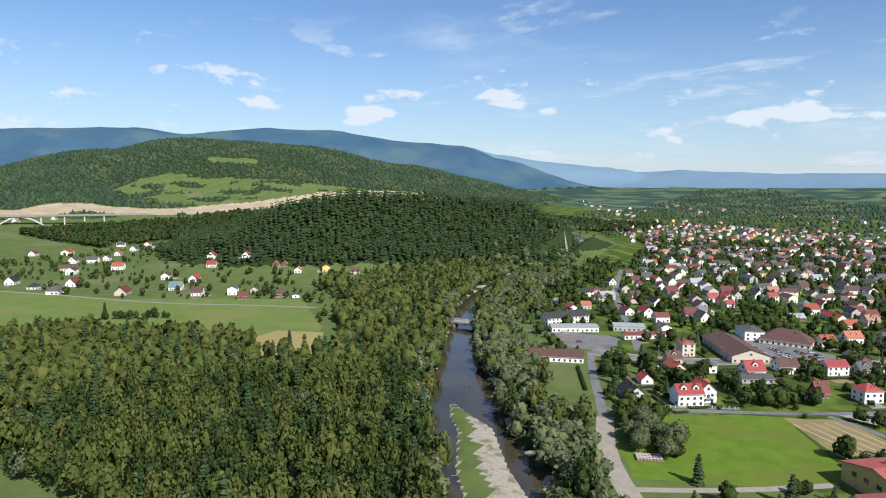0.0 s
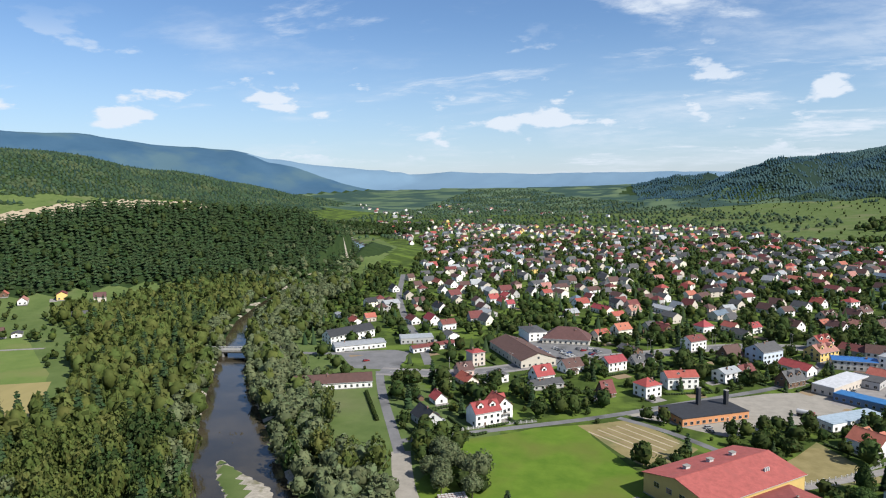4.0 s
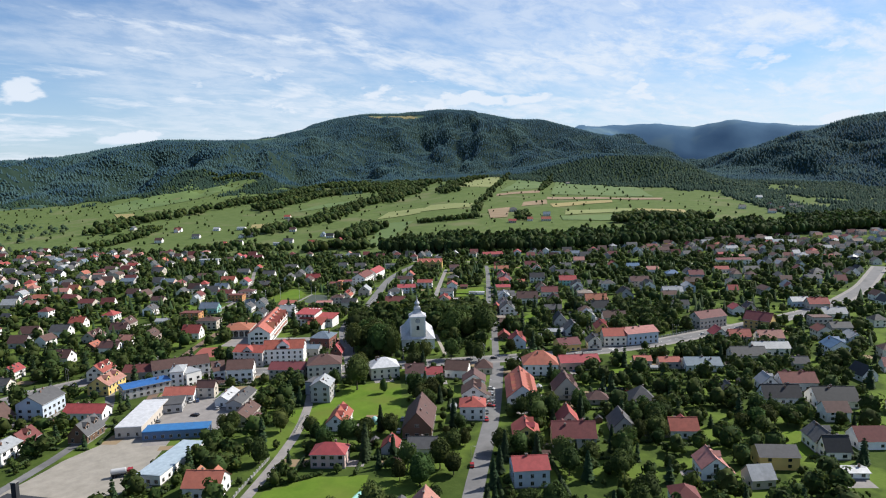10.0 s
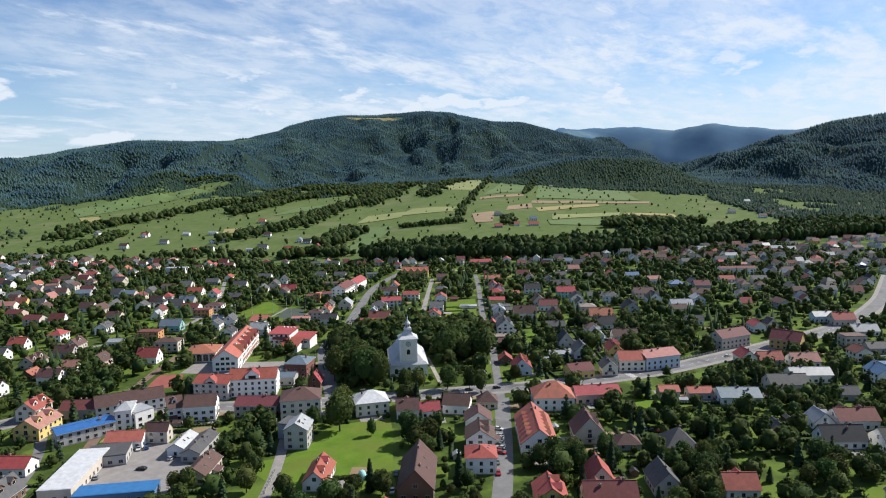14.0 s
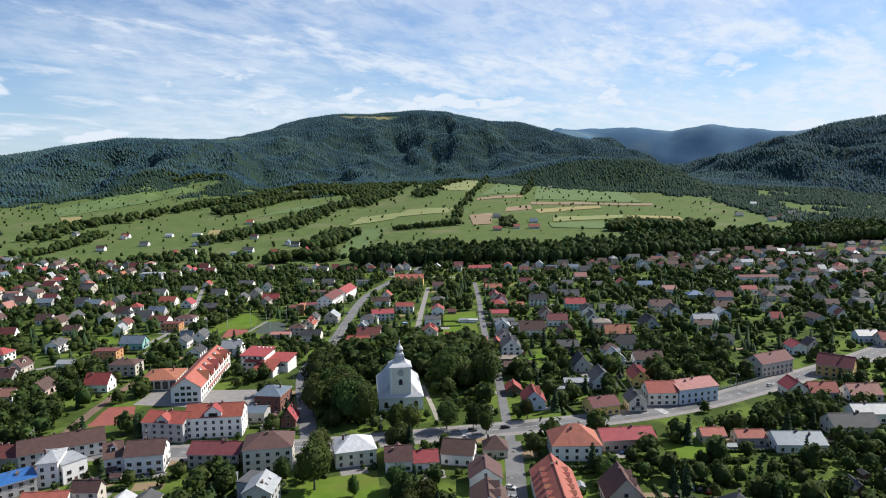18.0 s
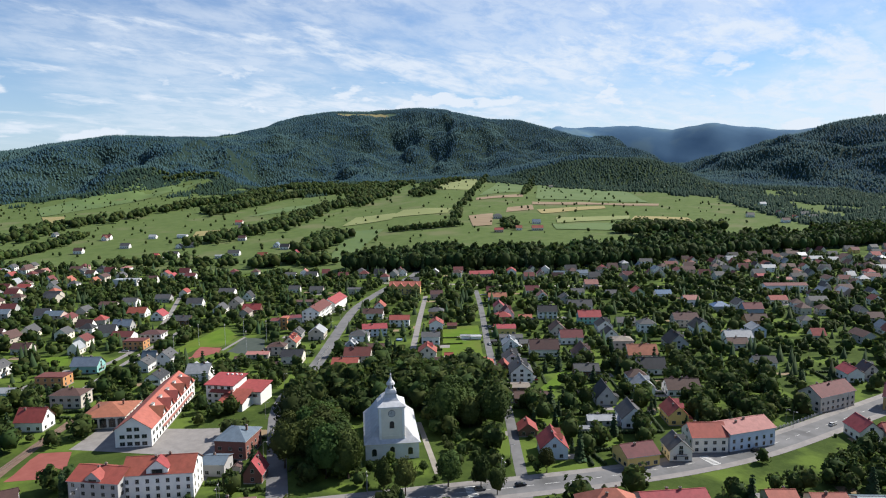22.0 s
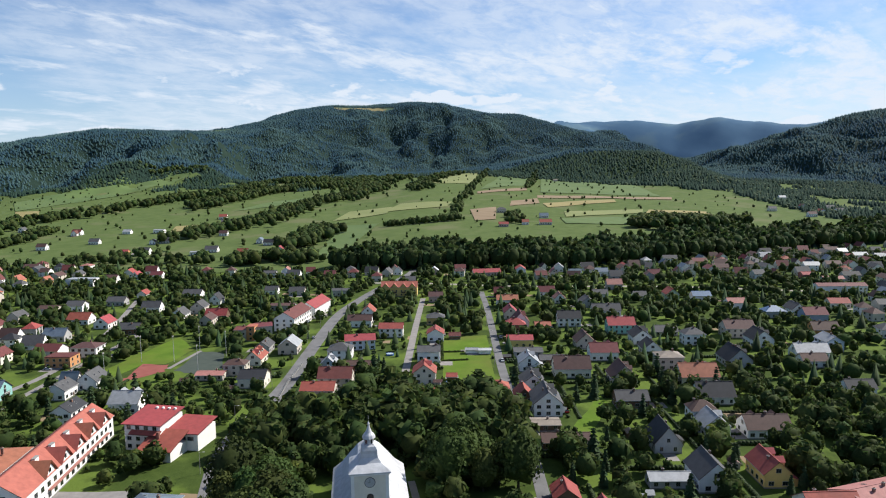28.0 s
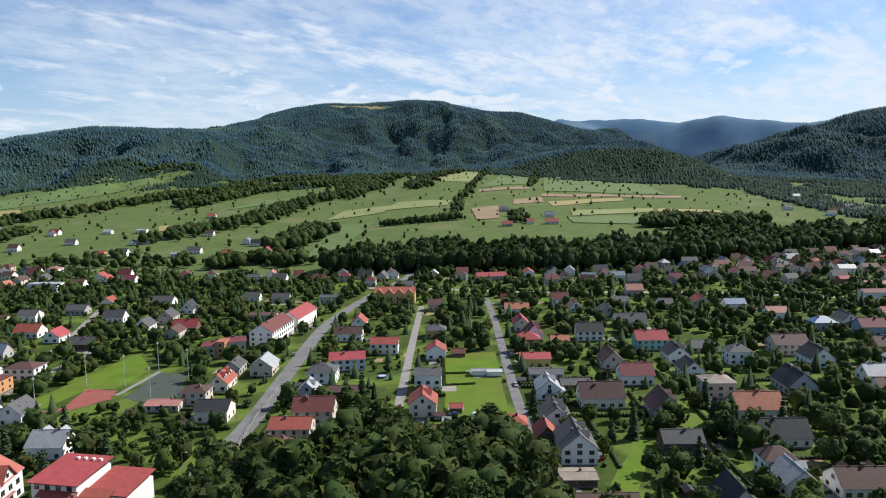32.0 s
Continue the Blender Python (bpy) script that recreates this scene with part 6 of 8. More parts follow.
house(-455.5, 412.2, 38, 11.0, 9.0, 3, 4, "g", "brown", "brown")
house(-439.0, 415.6, 128, 10.0, 7.0, 3, 1, "g", "grey", "white")
house(-426.6, 233.4, 38, 9.0, 7.0, 3, 4, "g", "red", "white")
house(-1011.5, 602.3, 128, 10.0, 8.0, 4, 3, "g", "orange", "white")
house(-924.0, 569.7, 128, 14.0, 9.0, 4, 4, "g", "grey", "white")
house(-889.1, 520.6, 128, 12.0, 8.0, 4, 3, "g", "orange", "white")
house(-908.4, 600.3, 38, 14.0, 9.0, 4, 4, "g", "black", "white")
house(-897.6, 618.1, 128, 12.0, 8.0, 4, 3, "g", "red", "white")
house(-950.8, 612.1, 128, 10.0, 8.0, 4, 3, "g", "red", "white")
house(-1377.9, 623.2, 128, 14.0, 10.0, 4, 4, "g", "pink", "white")
house(-1372.3, 695.0, 128, 12.0, 8.0, 4, 3, "g", "red", "white")
house(254.5, 149.8, 38, 12.0, 10.0, 5, 4, "g", "pink", "white")
house(300.7, 117.1, 128, 9.8, 7.0, 4, 5, "g", "black", "white")
house(286.0, 107.9, 128, 9.0, 6.0, 2.6, 0.8, "g", "white", "white")
house(655, 1341, 128, 14, 10, 5, 4, "g", "red2", "white")
house(628, 1222, 128, 14, 9, 4, 4, "g", "grey", "white")
house(610, 1098, 128, 10, 8, 4, 2, "g", "red", "orange")
house(737, 1244, 128, 16, 10, 5, 1, "g", "lgrey", "white")
house(672, 1142, 38, 9, 8, 4, 3, "g", "grey", "white")
house(686, 1135, 128, 13, 9, 4, 4, "g", "grey", "grey")
house(655, 1007, 128, 12, 8, 4, 1, "g", "lgrey", "white")
house(678, 1007, 128, 16, 10, 4, 4, "g", "grey", "white")
house(686, 952, 128, 13, 9, 4, 4, "g", "red", "white")
house(754, 1009, 38, 12, 9, 4, 4, "g", "bluegrey", "white")
house(851, 1234, 128, 16, 10, 5, 3, "g", "grey", "beige")
house(1168, 890, 128, 16, 10, 6, 3, "h", "grey", "beige")
house(1024, 790, 128, 14, 9, 4, 3, "g", "red", "pink")
house(1062, 776, 128, 10, 8, 4, 4, "g", "orange", "white")
house(1077, 750, 128, 18, 10, 4, 4, "g", "red", "cream")
house(1149, 795, 128, 14, 9, 4, 4, "g", "bluegrey", "white")
house(1903, 1197, 128, 12, 9, 4, 3, "g", "beige", "beige")
house(1550, 464, 38, 16, 10, 5, 4, "g", "red", "white")
house(1630, 463, 128, 16, 10, 5, 4, "g", "grey", "white")
house(1489, 467, 128, 14, 10, 5, 4, "g", "brown", "white")
house(1617, 506, 38, 14, 10, 5, 4, "g", "red2", "white")
house(1590, 440, 128, 14, 10, 5, 4, "g", "grey", "white")
house(1776, 576, 128, 14, 10, 5, 4, "g", "lgrey", "white")
house(1537, 541, 128, 14, 10, 5, 4, "g", "grey", "cream")

house(186.1, 614.1, 128, 14, 10, 5, 4, "g", "grey", "white")
house(195.2, 578.1, 38, 15, 10, 4, 4, "g", "brown", "beige")
house(233.4, 639.0, 38, 12, 10, 6, 3, "h", "red", "white")
house(218.3, 587.0, 128, 13, 9, 4, 4, "g", "brown", "grey")
house(184.2, 550.0, 38, 10, 8, 3, 3, "g", "orange", "brown")
house(188.0, 529.9, 128, 13, 9, 5, 3.5, "g", "brown", "white")
house(205.9, 546.3, 128, 10, 8, 4, 3, "g", "pink", "white")
house(206.1, 634.5, 128, 12, 9, 5, 4, "g", "red", "white")
house(157.3, 531.5, 128, 14, 10, 5, 4, "g", "brown", "white")
house(529, 1320, 128, 13, 9, 4, 4, "g", "grey", "white")
house(651, 1337, 38, 14, 9, 4, 4, "g", "red2", "white")
house(705, 1282, 128, 12, 9, 4, 3, "g", "lgrey", "white")
house(770, 1120, 128, 12, 9, 4, 4, "g", "brown", "white")
house(750, 985, 128, 13, 9, 4, 4, "g", "black", "white")
house(893, 1307, 128, 14, 10, 5, 4, "g", "red", "cream")
house(624, 1472, 38, 12, 9, 4, 4, "g", "grey", "white")
house(565, 1238, 128, 13, 9, 5, 4, "g", "brown", "white")
house(623, 1072, 128, 14, 10, 5, 4, "g", "grey", "white")
house(722, 925, 38, 13, 9, 5, 4, "g", "red", "white")
house(-750.9, 430.7, 38, 14, 10, 5, 4, "g", "red", "white")
house(-985.8, 451.5, 128, 13, 9, 4, 4, "g", "red2", "white")
house(-1160.5, 590.2, 128, 14, 10, 5, 4, "g", "red", "cream")
house(-991.4, 592.1, 38, 12, 9, 4, 4, "g", "grey", "white")
house(-864.6, 440.0, 128, 12, 9, 5, 4, "g", "grey", "white")
house(-660.5, 498.7, 128, 12, 9, 5, 4, "g", "red", "white")
house(-476.2, 382.0, 38, 10, 8, 3, 4, "g", "red2", "brown")
house(-800.0, 395.0, 38, 13, 9, 4, 4, "g", "brown", "cream")

# ---- the church ----
def church(x, y, rot):
    root = thing("church", pose(x, y, 0, 0, 0, rot), "white baroque church with square clock tower and pale metal roofs", "church")
    t = Shape()
    t.box(-5.2, -5.2, -0.5, 5.2, 5.2, 22.0, "wall_cream")
    for sy in (-5.2, 4.3):
        t.box(-5.32, sy, 7.5, -5.2, sy + 0.9, 21.3, "wall_white")
    t.box(-5.5, -5.5, 21.3, 5.5, 5.5, 22.0, "wall_white", True)
    t.box(-5.35, -5.35, 9.6, 5.35, 5.35, 9.9, "wall_cream", True)
    tower = part("tower", t.mesh("tower"), root)
    c = Shape()
    n = 4
    prof = [(8.3, 21.8), (8.2, 22.1), (6.6, 22.9), (4.6, 23.8), (3.4, 25.0), (3.1, 26.2), (3.2, 27.0), (2.6, 27.9), (1.8, 28.4)]
    for (r0, z0), (r1, z1) in zip(prof, prof[1:]):
        for i in range(n):
            a, b = math.pi / 4 + i * math.pi / 2, math.pi / 4 + (i + 1) * math.pi / 2
            c.face([(r0 * math.cos(a), r0 * math.sin(a), z0), (r0 * math.cos(b), r0 * math.sin(b), z0), (r1 * math.cos(b), r1 * math.sin(b), z1),
                    (r1 * math.cos(a), r1 * math.sin(a), z1)], "roof_white")
    helm = part("tower_roof", c.mesh("tower_roof"), root, label="pale metal bell-shaped tower roof")
    la = Shape()
    la.ring([(1.35, 28.3), (1.35, 30.0), (1.95, 30.1), (1.6, 30.9), (0.95, 31.6), (0.55, 32.6), (0.25, 33.6), (0.42, 33.9), (0.25, 34.3), (0.07, 34.6), (0.07, 36.2), (0.0, 36.4)], 10, "roof_white")
    for k in range(5):
        a = k * 1.2566
        la.face([(1.39 * math.cos(a + s), 1.39 * math.sin(a + s), z) for s, z in ((-0.2, 28.6), (0.2, 28.6), (0.2, 29.8), (-0.2, 29.8))], "window_glass")
    part("lantern", la.mesh("lantern"), helm, label="slender lantern and spire with a cross")
    nv = Shape()
    x0, x1, w = 5.0, 32.0, 11.0
    for yy in (-w, w):
        f = [(x0 - 10.9, yy, -0.5), (x1, yy, -0.5), (x1, yy, 6.9), (x0 - 10.9, yy, 6.9)]
        nv.face(f if yy < 0 else f[::-1], "wall_white")
    for xx in (x0 - 10.9, x1):
        f = [(xx, -w, -0.5), (xx, w, -0.5), (xx, w, 6.9), (xx, 0, 15.4 if xx > 10 else 6.9), (xx, -w, 6.9)]
        nv.face(f if xx > 10 else f[::-1], "wall_white")
    part("nave", nv.mesh("nave"), root)
    r = Shape()
    steps3 = [(11.6, 7.0, -6.7), (8.6, 9.2, -4.4), (6.0, 12.2, -2.0), (3.4, 15.0, 0.4), (0.0, 17.0, 2.6)]
    for (b0, z0, f0), (b1, z1, f1) in zip(steps3, steps3[1:]):
        for sg in (-1, 1):
            q = [(f0, sg * b0, z0), (x1 + 0.6, sg * b0, z0), (x1 + 0.6, sg * b1, z1), (f1, sg * b1, z1)]
            r.face(q if sg < 0 else q[::-1], "roof_white")
        q = [(f0, b0, z0), (f0, -b0, z0), (f1, -b1, z1), (f1, b1, z1)]
        r.face(q if b1 > 0 else q[:3], "roof_white")
    r.box(-6.7, -11.6, 6.75, x1 + 0.6, 11.6, 6.99, "wall_cream", True)
    for k in range(11):
        for sg in (-1, 1):
            xx = -4 + 3.4 * k
            r.face([(xx, sg * 11.55, 7.08), (xx + 0.1, sg * 11.55, 7.08), (xx + 0.1, sg * 8.65, 9.26), (xx, sg * 8.65, 9.26)], "roof_lgrey")
    part("nave_roof", r.mesh("nave_roof"), root, label="pale blue-white sheet-metal nave roof")
    s = Shape()
    s.ring([(0.5, 22.0), (0.5, 23.4), (0.2, 24.6), (0.04, 25.4), (0.0, 26.5)], 8, "roof_white")
    part("ridge_turret", s.mesh("ridge_turret"), root, pose(27, 0, -6.2))
    for (px, py, pz, rz, hh) in ((-5.2, 0, 13.0, -90, 3.0), (0, -5.2, 13.4, 0, 3.0), (-5.9, 0, 1.6, -90, 4.2), (-5.9, -7.4, 1.8, -90, 3.0), (-5.9, 7.4, 1.8, -90, 3.0)):
        k = Shape()
        pts = [(-0.95, 0), (0.95, 0), (0.95, hh * 0.7)] + [(0.95 * math.cos(a), hh * 0.7 + 0.95 * math.sin(a)) for a in (0.5, 1.0, 1.57, 2.14, 2.64)] + [(-0.95, hh * 0.7)]
        k.face([(p * 1.25, -0.04, q * 1.06 - 0.12) for p, q in pts], "wall_cream")
        k.face([(p, -0.08, q) for p, q in pts], "window_glass")
        part("arched_window", k.mesh("arched_window"), root, pose(px, py, pz, 0, 0, rz))
    for (px, py, rz) in ((-5.2, 0, -90), (0, -5.2, 0)):
        k = Shape()
        ring = [(1.35 * math.cos(2 * math.pi * i / 20), 1.35 * math.sin(2 * math.pi * i / 20)) for i in range(20)]
        k.face([(p * 1.12, -0.06, q * 1.12) for p, q in ring], "roof_black")
        k.face([(p, -0.10, q) for p, q in ring], "frame_white")
        k.box(-0.06, -0.16, 0, 0.06, -0.12, 1.0, "roof_black", True)
        k.box(-0.7, -0.16, -0.05, 0.0, -0.12, 0.05, "roof_black", True)
        part("clock", k.mesh("clock"), root, pose(px, py, 19.2, 0, 0, rz), label="round white clock face with black pointers")
    for yy in (-w, w):
        for xx in (4, 11, 18, 25):
            part("nave_window", window_mesh(1.5, 3.2), root, pose(xx, yy, 1.8, 0, 0, 0 if yy < 0 else 180))
    HOUSES.append((x + 14 * math.cos(math.radians(rot)), y + 14 * math.sin(math.radians(rot)), math.radians(rot), 44, 28))
    return root


church(325.4, 371.6, 46)


# ---- the sports hall with its broad red roof ----
def sports_hall():
    ax = Vector((0.76, 0.649))
    ay = Vector((0.649, -0.76))
    c = Vector((54.2, 236.1))
    root = thing("sports_hall", pose(c.x, c.y, 0, 0, 0, math.degrees(math.atan2(ax.y, ax.x))), "large sports hall with broad red metal roof and ochre walls", "building")
    part("wall", wall_mesh(50, 31, 8, 3.5, "g", "wall_ochre"), root)
    rf = part("roof", roof_mesh(50, 31, 8, 3.5, "g", "roof_hall", 0.7), root, label="broad red sheet-metal roof")
    for k in range(3):
        s = Shape()
        s.box(-1.1, -0.8, -0.9, 1.1, 0.8, 1.1, "frame_white")
        s.box(-1.3, -1.0, 1.1, 1.3, 1.0, 1.35, "concrete", True)
        part("roof_vent", s.mesh("roof_vent"), rf, pose(-13 + 12.5 * k, 6.0, 10.4), label="white ventilation box")
    s = Shape()
    for k in range(3):
        s.box(-1.2 + k * 1.0, -0.3, -0.5, -0.6 + k * 1.0, 0.3, 1.4, "frame_white")
    part("flue", s.mesh("flue"), rf, pose(12, -9, 9.6), label="row of white flues")
    for i in range(9):
        part("window", window_mesh(2.6, 2.0), root, pose(-22 + i * 5.5, 15.5, 4.6, 0, 0, 180))
    for i in range(4):
        part("window", window_mesh(2.6, 2.0), root, pose(-25, -9 + i * 6, 4.6, 0, 0, -90))
    HOUSES.append((c.x, c.y, math.atan2(ax.y, ax.x), 50, 31))
    w = c + ax * 3 + ay * 26
    house(w.x, w.y, 40.5, 26, 22, 6, 2.5, "h", "hall", "ochre", "school_wing")


sports_hall()


# ---- school: a long wing with a row of cross gables ----
def school(x, y, rot):
    L, W, H, P = 69, 15.3, 8.4, 5.2
    root = thing("school", pose(x, y, 0, 0, 0, rot), "long white school with orange roof and a row of gables", "building")
    part("wall", wall_mesh(L, W, H, P, "g", "wall_white"), root)
    rf = part("roof", roof_mesh(L, W, H, P, "g", "roof_orange"), root)
    for k in range(5):
        g = Shape()
        for side in (-1, 1):
            for lift in (0.0, 0.2):
                g.face([(0, -0.9, 4.4 + lift), (side * 4.2, -0.9, -0.3 + lift), (side * 4.2, 7.4, -0.3 + lift), (0, 7.4, 4.4 + lift)], "roof_orange")
        g.face([(-3.7, -0.2, -0.2), (3.7, -0.2, -0.2), (0, -0.2, 4.0)], "wall_white")
        g.box(-0.7, -0.26, 0.6, 0.7, -0.2, 2.0, "window_glass")
        part("gable", g.mesh("gable"), rf, pose(-18 + 11 * k, -W / 2, H))
        c = Shape()
        c.box(-1.3, -0.5, -1.5, 1.3, 0.5, 1.4, "wall_white")
        c.box(-1.45, -0.65, 1.4, 1.45, 0.65, 1.6, "concrete", True)
        part("chimney", c.mesh("chimney"), rf, pose(-16 + 11 * k, -2.6, H + 3.4), "broad white chimney")
    for i in range(16):
        for z in (1.0, 4.6):
            part("window", window_mesh(2.2, 1.8), root, pose(-L / 2 + 3 + i * 4.2, -W / 2, z))
    for z, n in ((1.0, 4), (4.2, 4), (7.4, 2)):
        for i in range(n):
            part("window", window_mesh(2.2, 1.7), root, pose(-L / 2, (i - (n - 1) / 2) * 3.1, z, 0, 0, -90))
    b = Shape()
    b.box(-22, -1.2, 0, 26, 0, 0.3, "roof_pink", True)
    part("canopy", b.mesh("canopy"), root, pose(2, -W / 2, 3.6), "narrow red canopy along the front")
    HOUSES.append((x, y, math.radians(rot), L, W))
    hall = house(271.5, 505.0, rot + 90, 20, 22, 6, 3.4, "h", "orange", "cream", "school_hall")
    for i in range(5):
        g = Shape()
        g.box(-1.6, -0.05, 0, 1.6, 0, 4.2, "frame_white")
        for p, q in ((-1.5, -0.05), (0.05, 1.5)):
            g.face([(p, -0.056, 0.1), (q, -0.056, 0.1), (q, -0.056, 4.1), (p, -0.056, 4.1)], "window_glass")
        part("tall_window", g.mesh("tall_window"), hall, pose(-8 + 4 * i, 11, 0.9, 0, 0, 180))


school(286.6, 489.2, 44.4)


# ---- hotel with stepped red roofs ----
def hotel(x, y, rot):
    """Its front looks along -y."""
    root = thing("hotel", pose(x, y, 0, 0, 0, rot), "white hotel of stepped wings under flat red roofs", "building")
    w = Shape()
    w.box(-7.5, -7, -0.5, 7.5, 8, 10.4, "wall_white")
    part("main_wing", w.mesh("main_wing"), root)
    w = Shape()
    w.box(7.5, -4, -0.5, 21, 9, 6.8, "wall_white")
    w.box(4.0, -15, -0.5, 16.5, -4.0, 4.2, "wall_white")
    part("side_wing", w.mesh("side_wing"), root)

    def slab(x0, y0, x1, y1, z0, z1, nm):
        r = Shape()
        for d in (0.0, 0.3):
            r.face([(x0, y0, z0 + d), (x1, y0, z0 + d), (x1, y1, z1 + d), (x0, y1, z1 + d)][::1 if d else -1], "roof_red")
        for p, q, a, b in (((x0, y0), (x1, y0), z0, z0), ((x1, y0), (x1, y1), z0, z1), ((x1, y1), (x0, y1), z1, z1), ((x0, y1), (x0, y0), z1, z0)):
            r.face([(*p, a), (*q, b), (*q, b + 0.3), (*p, a + 0.3)], "roof_red2")
        part(nm, r.mesh(nm), root)
    slab(-8.3, -8.0, 8.3, 8.8, 10.2, 12.0, "roof")
    slab(-4.5, -9.2, 8.0, -6.9, 6.9, 8.0, "canopy")
    slab(7.6, -5.0, 21.8, 9.6, 6.7, 8.6, "roof")
    slab(3.2, -16.0, 17.2, -3.2, 4.0, 7.6, "roof")
    for z in (0.9, 3.9, 8.2):
        for i in range(4):
            part("window", window_mesh(1.8, 1.6), root, pose(-5.6 + 3.6 * i, -7, z))
    for z in (0.9, 3.9):
        for i in range(3):
            part("window", window_mesh(1.8, 1.6), root, pose(17.6 + 1.0 * i if i < 1 else 12 + 3.2 * i, -4 if i else -4, z) if z > 2 else pose(6 + 3.6 * i, -15, z))
    for i in range(4):
        c = Shape()
        c.box(-0.4, -0.4, -0.5, 0.4, 0.4, 1.0, "wall_white")
        part("chimney", c.mesh("chimney"), root, pose(-2 + 2.6 * i, 6.0, 11.6))
    c = Shape()
    c.box(-0.5, -0.5, -1.5, 0.5, 0.5, 2.2, "wall_brick")
    part("chimney", c.mesh("chimney"), root, pose(8.0, -9, 6.5))
    HOUSES.append((x + 4, y - 2, math.radians(rot), 34, 28))


hotel(322.5, 487.0, -62)


# ---- inn with a row of gables ----
def inn(x, y, rot):
    root = thing("inn", pose(x, y, 0, 0, 0, rot), "long yellow inn with orange roof and four front gables", "building")
    part("wall", wall_mesh(30, 13, 8, 4, "g", "wall_yellow"), root)
    rf = part("roof", roof_mesh(30, 13, 8, 4, "g", "roof_orange"), root)
    for k in range(4):
        s = Shape()
        for side in (-1, 1):
            s.face([(0, -1.6, 3.4), (side * 3.2, -1.6, 0), (side * 3.2, 5.0, 0), (0, 5.0, 3.4)], "roof_orange")
        s.face([(-2.8, -1.0, 0), (2.8, -1.0, 0), (0, -1.0, 3.0)], "wall_yellow")
        part("gable", s.mesh("gable"), rf, pose(-11.2 + 7.5 * k, 6.5, 8.0, 0, 0, 180))
        for lv in (1.0, 4.0):
            for dx in (-1.6, 1.6):
                part("window", window_mesh(1.25, 1.5), root, pose(-11.2 + 7.5 * k + dx, 6.5, lv, 0, 0, 180))
        b = Shape()
        b.box(-1.9, -1.2, 0, 1.9, 0, 0.15, "concrete", True)
        b.box(-1.9, -1.2, 0.15, 1.9, -1.12, 1.05, "door_wood", True)
        part("balcony", b.mesh("balcony"), root, pose(-11.2 + 7.5 * k, 6.5, 3.2, 0, 0, 180))
    HOUSES.append((x, y, math.radians(rot), 30, 13))


inn(612, 622, 128)


# ---- bridges ----
def river_bridge():
    root = thing("bridge", pose(-236, 399, 0, 0, 0, 8), "low grey concrete road bridge over the river", "bridge")
    s = Shape()
    s.box(-30, -4, 1.2, 30, 4, 2.4, "concrete", True)
    part("deck", s.mesh("deck"), root)
    for yy in (-3.8, 3.8):
        r = Shape()
        r.box(-30, yy - 0.1, 3.3, 30, yy + 0.1, 3.5, "frame_white", True)
        r.box(-30, yy - 0.08, 2.8, 30, yy + 0.08, 2.95, "frame_white", True)
        for k in range(21):
            r.box(-30 + 3 * k - 0.08, yy - 0.08, 2.4, -30 + 3 * k + 0.08, yy + 0.08, 3.4, "frame_white")
        part("railing", r.mesh("railing"), root)
    for xx in (-11, 11):
        p = Shape()
        p.box(xx - 0.7, -3.4, -5, xx + 0.7, 3.4, 1.2, "concrete")
        part("pier", p.mesh("pier"), root)


river_bridge()


def viaduct():
    a, b = Vector((-1385, 560)), Vector((-1235, 790))
    d = (b - a).normalized()
    m = (a + b) / 2
    root = thing("viaduct", pose(m.x, m.y, 0, 0, 0, math.degrees(math.atan2(d.y, d.x))), "long white concrete road viaduct with a shallow arch", "bridge")
    s = Shape()
    s.box(-260, -7, 38, 160, 7, 41, "concrete", True)
    part("deck", s.mesh("deck"), root)
    c = Shape()
    n = 18
    pts = [(-125 + 110 * k / n, 5 + 31 * math.sin(math.pi * k / n)) for k in range(n + 1)]
    for (x0, z0), (x1, z1) in zip(pts, pts[1:]):
        for yy in (-5, 5):
            q = [(x0, yy, z0), (x1, yy, z1), (x1, yy, z1 + 3), (x0, yy, z0 + 3)]
            c.face(q if yy < 0 else q[::-1], "frame_white")
        c.face([(x0, -5, z0 + 3), (x1, -5, z1 + 3), (x1, 5, z1 + 3), (x0, 5, z0 + 3)], "frame_white")
        c.face([(x0, 5, z0), (x1, 5, z1), (x1, -5, z1), (x0, -5, z0)], "frame_white")
    part("arch", c.mesh("arch"), root, label="white concrete arch")
    for xx in (-250, -215, -180, -145, -105, -88, -70, -52, -35, 5, 40, 75):
        p = Shape()
        k = [z for x, z in pts if abs(x - xx) < 4]
        p.box(xx - 1.2, -5, (k[0] + 2 if k else 0), xx + 1.2, 5, 38, "frame_white")
        part("pier", p.mesh("pier"), root)


viaduct()

# ---- houses further off, along the valley ----
def houses_clear(X, Y, gap):
    """True where a place keeps its distance from every house."""
    ok = np.ones(len(X), bool)
    for hx, hy, r, L, W in HOUSES:
        dx, dy = X - hx, Y - hy
        a, b = dx * math.cos(r) + dy * math.sin(r), -dx * math.sin(r) + dy * math.cos(r)
        ok &= (np.abs(a) > L / 2 + gap) | (np.abs(b) > W / 2 + gap)
    return ok


def road_gap(X, Y):
    return np.min([along(p, X, Y)[0] - w / 2 for p, w in ROADS], axis=0)


def within(X, Y, poly):
    hit = np.zeros(len(X), bool)
    for (x0, y0), (x1, y1) in zip(poly, poly[1:] + poly[:1]):
        if y0 != y1:
            hit ^= ((y0 > Y) != (y1 > Y)) & (X < (x1 - x0) * (Y - y0) / (y1 - y0) + x0)
    return hit


def in_any(X, Y, polys):
    hit = np.zeros(len(X), bool)
    for p in polys:
        hit |= within(X, Y, p)
    return hit


def river_gap(X, Y):
    d, w = along(RIVER, X, Y)
    return d - w


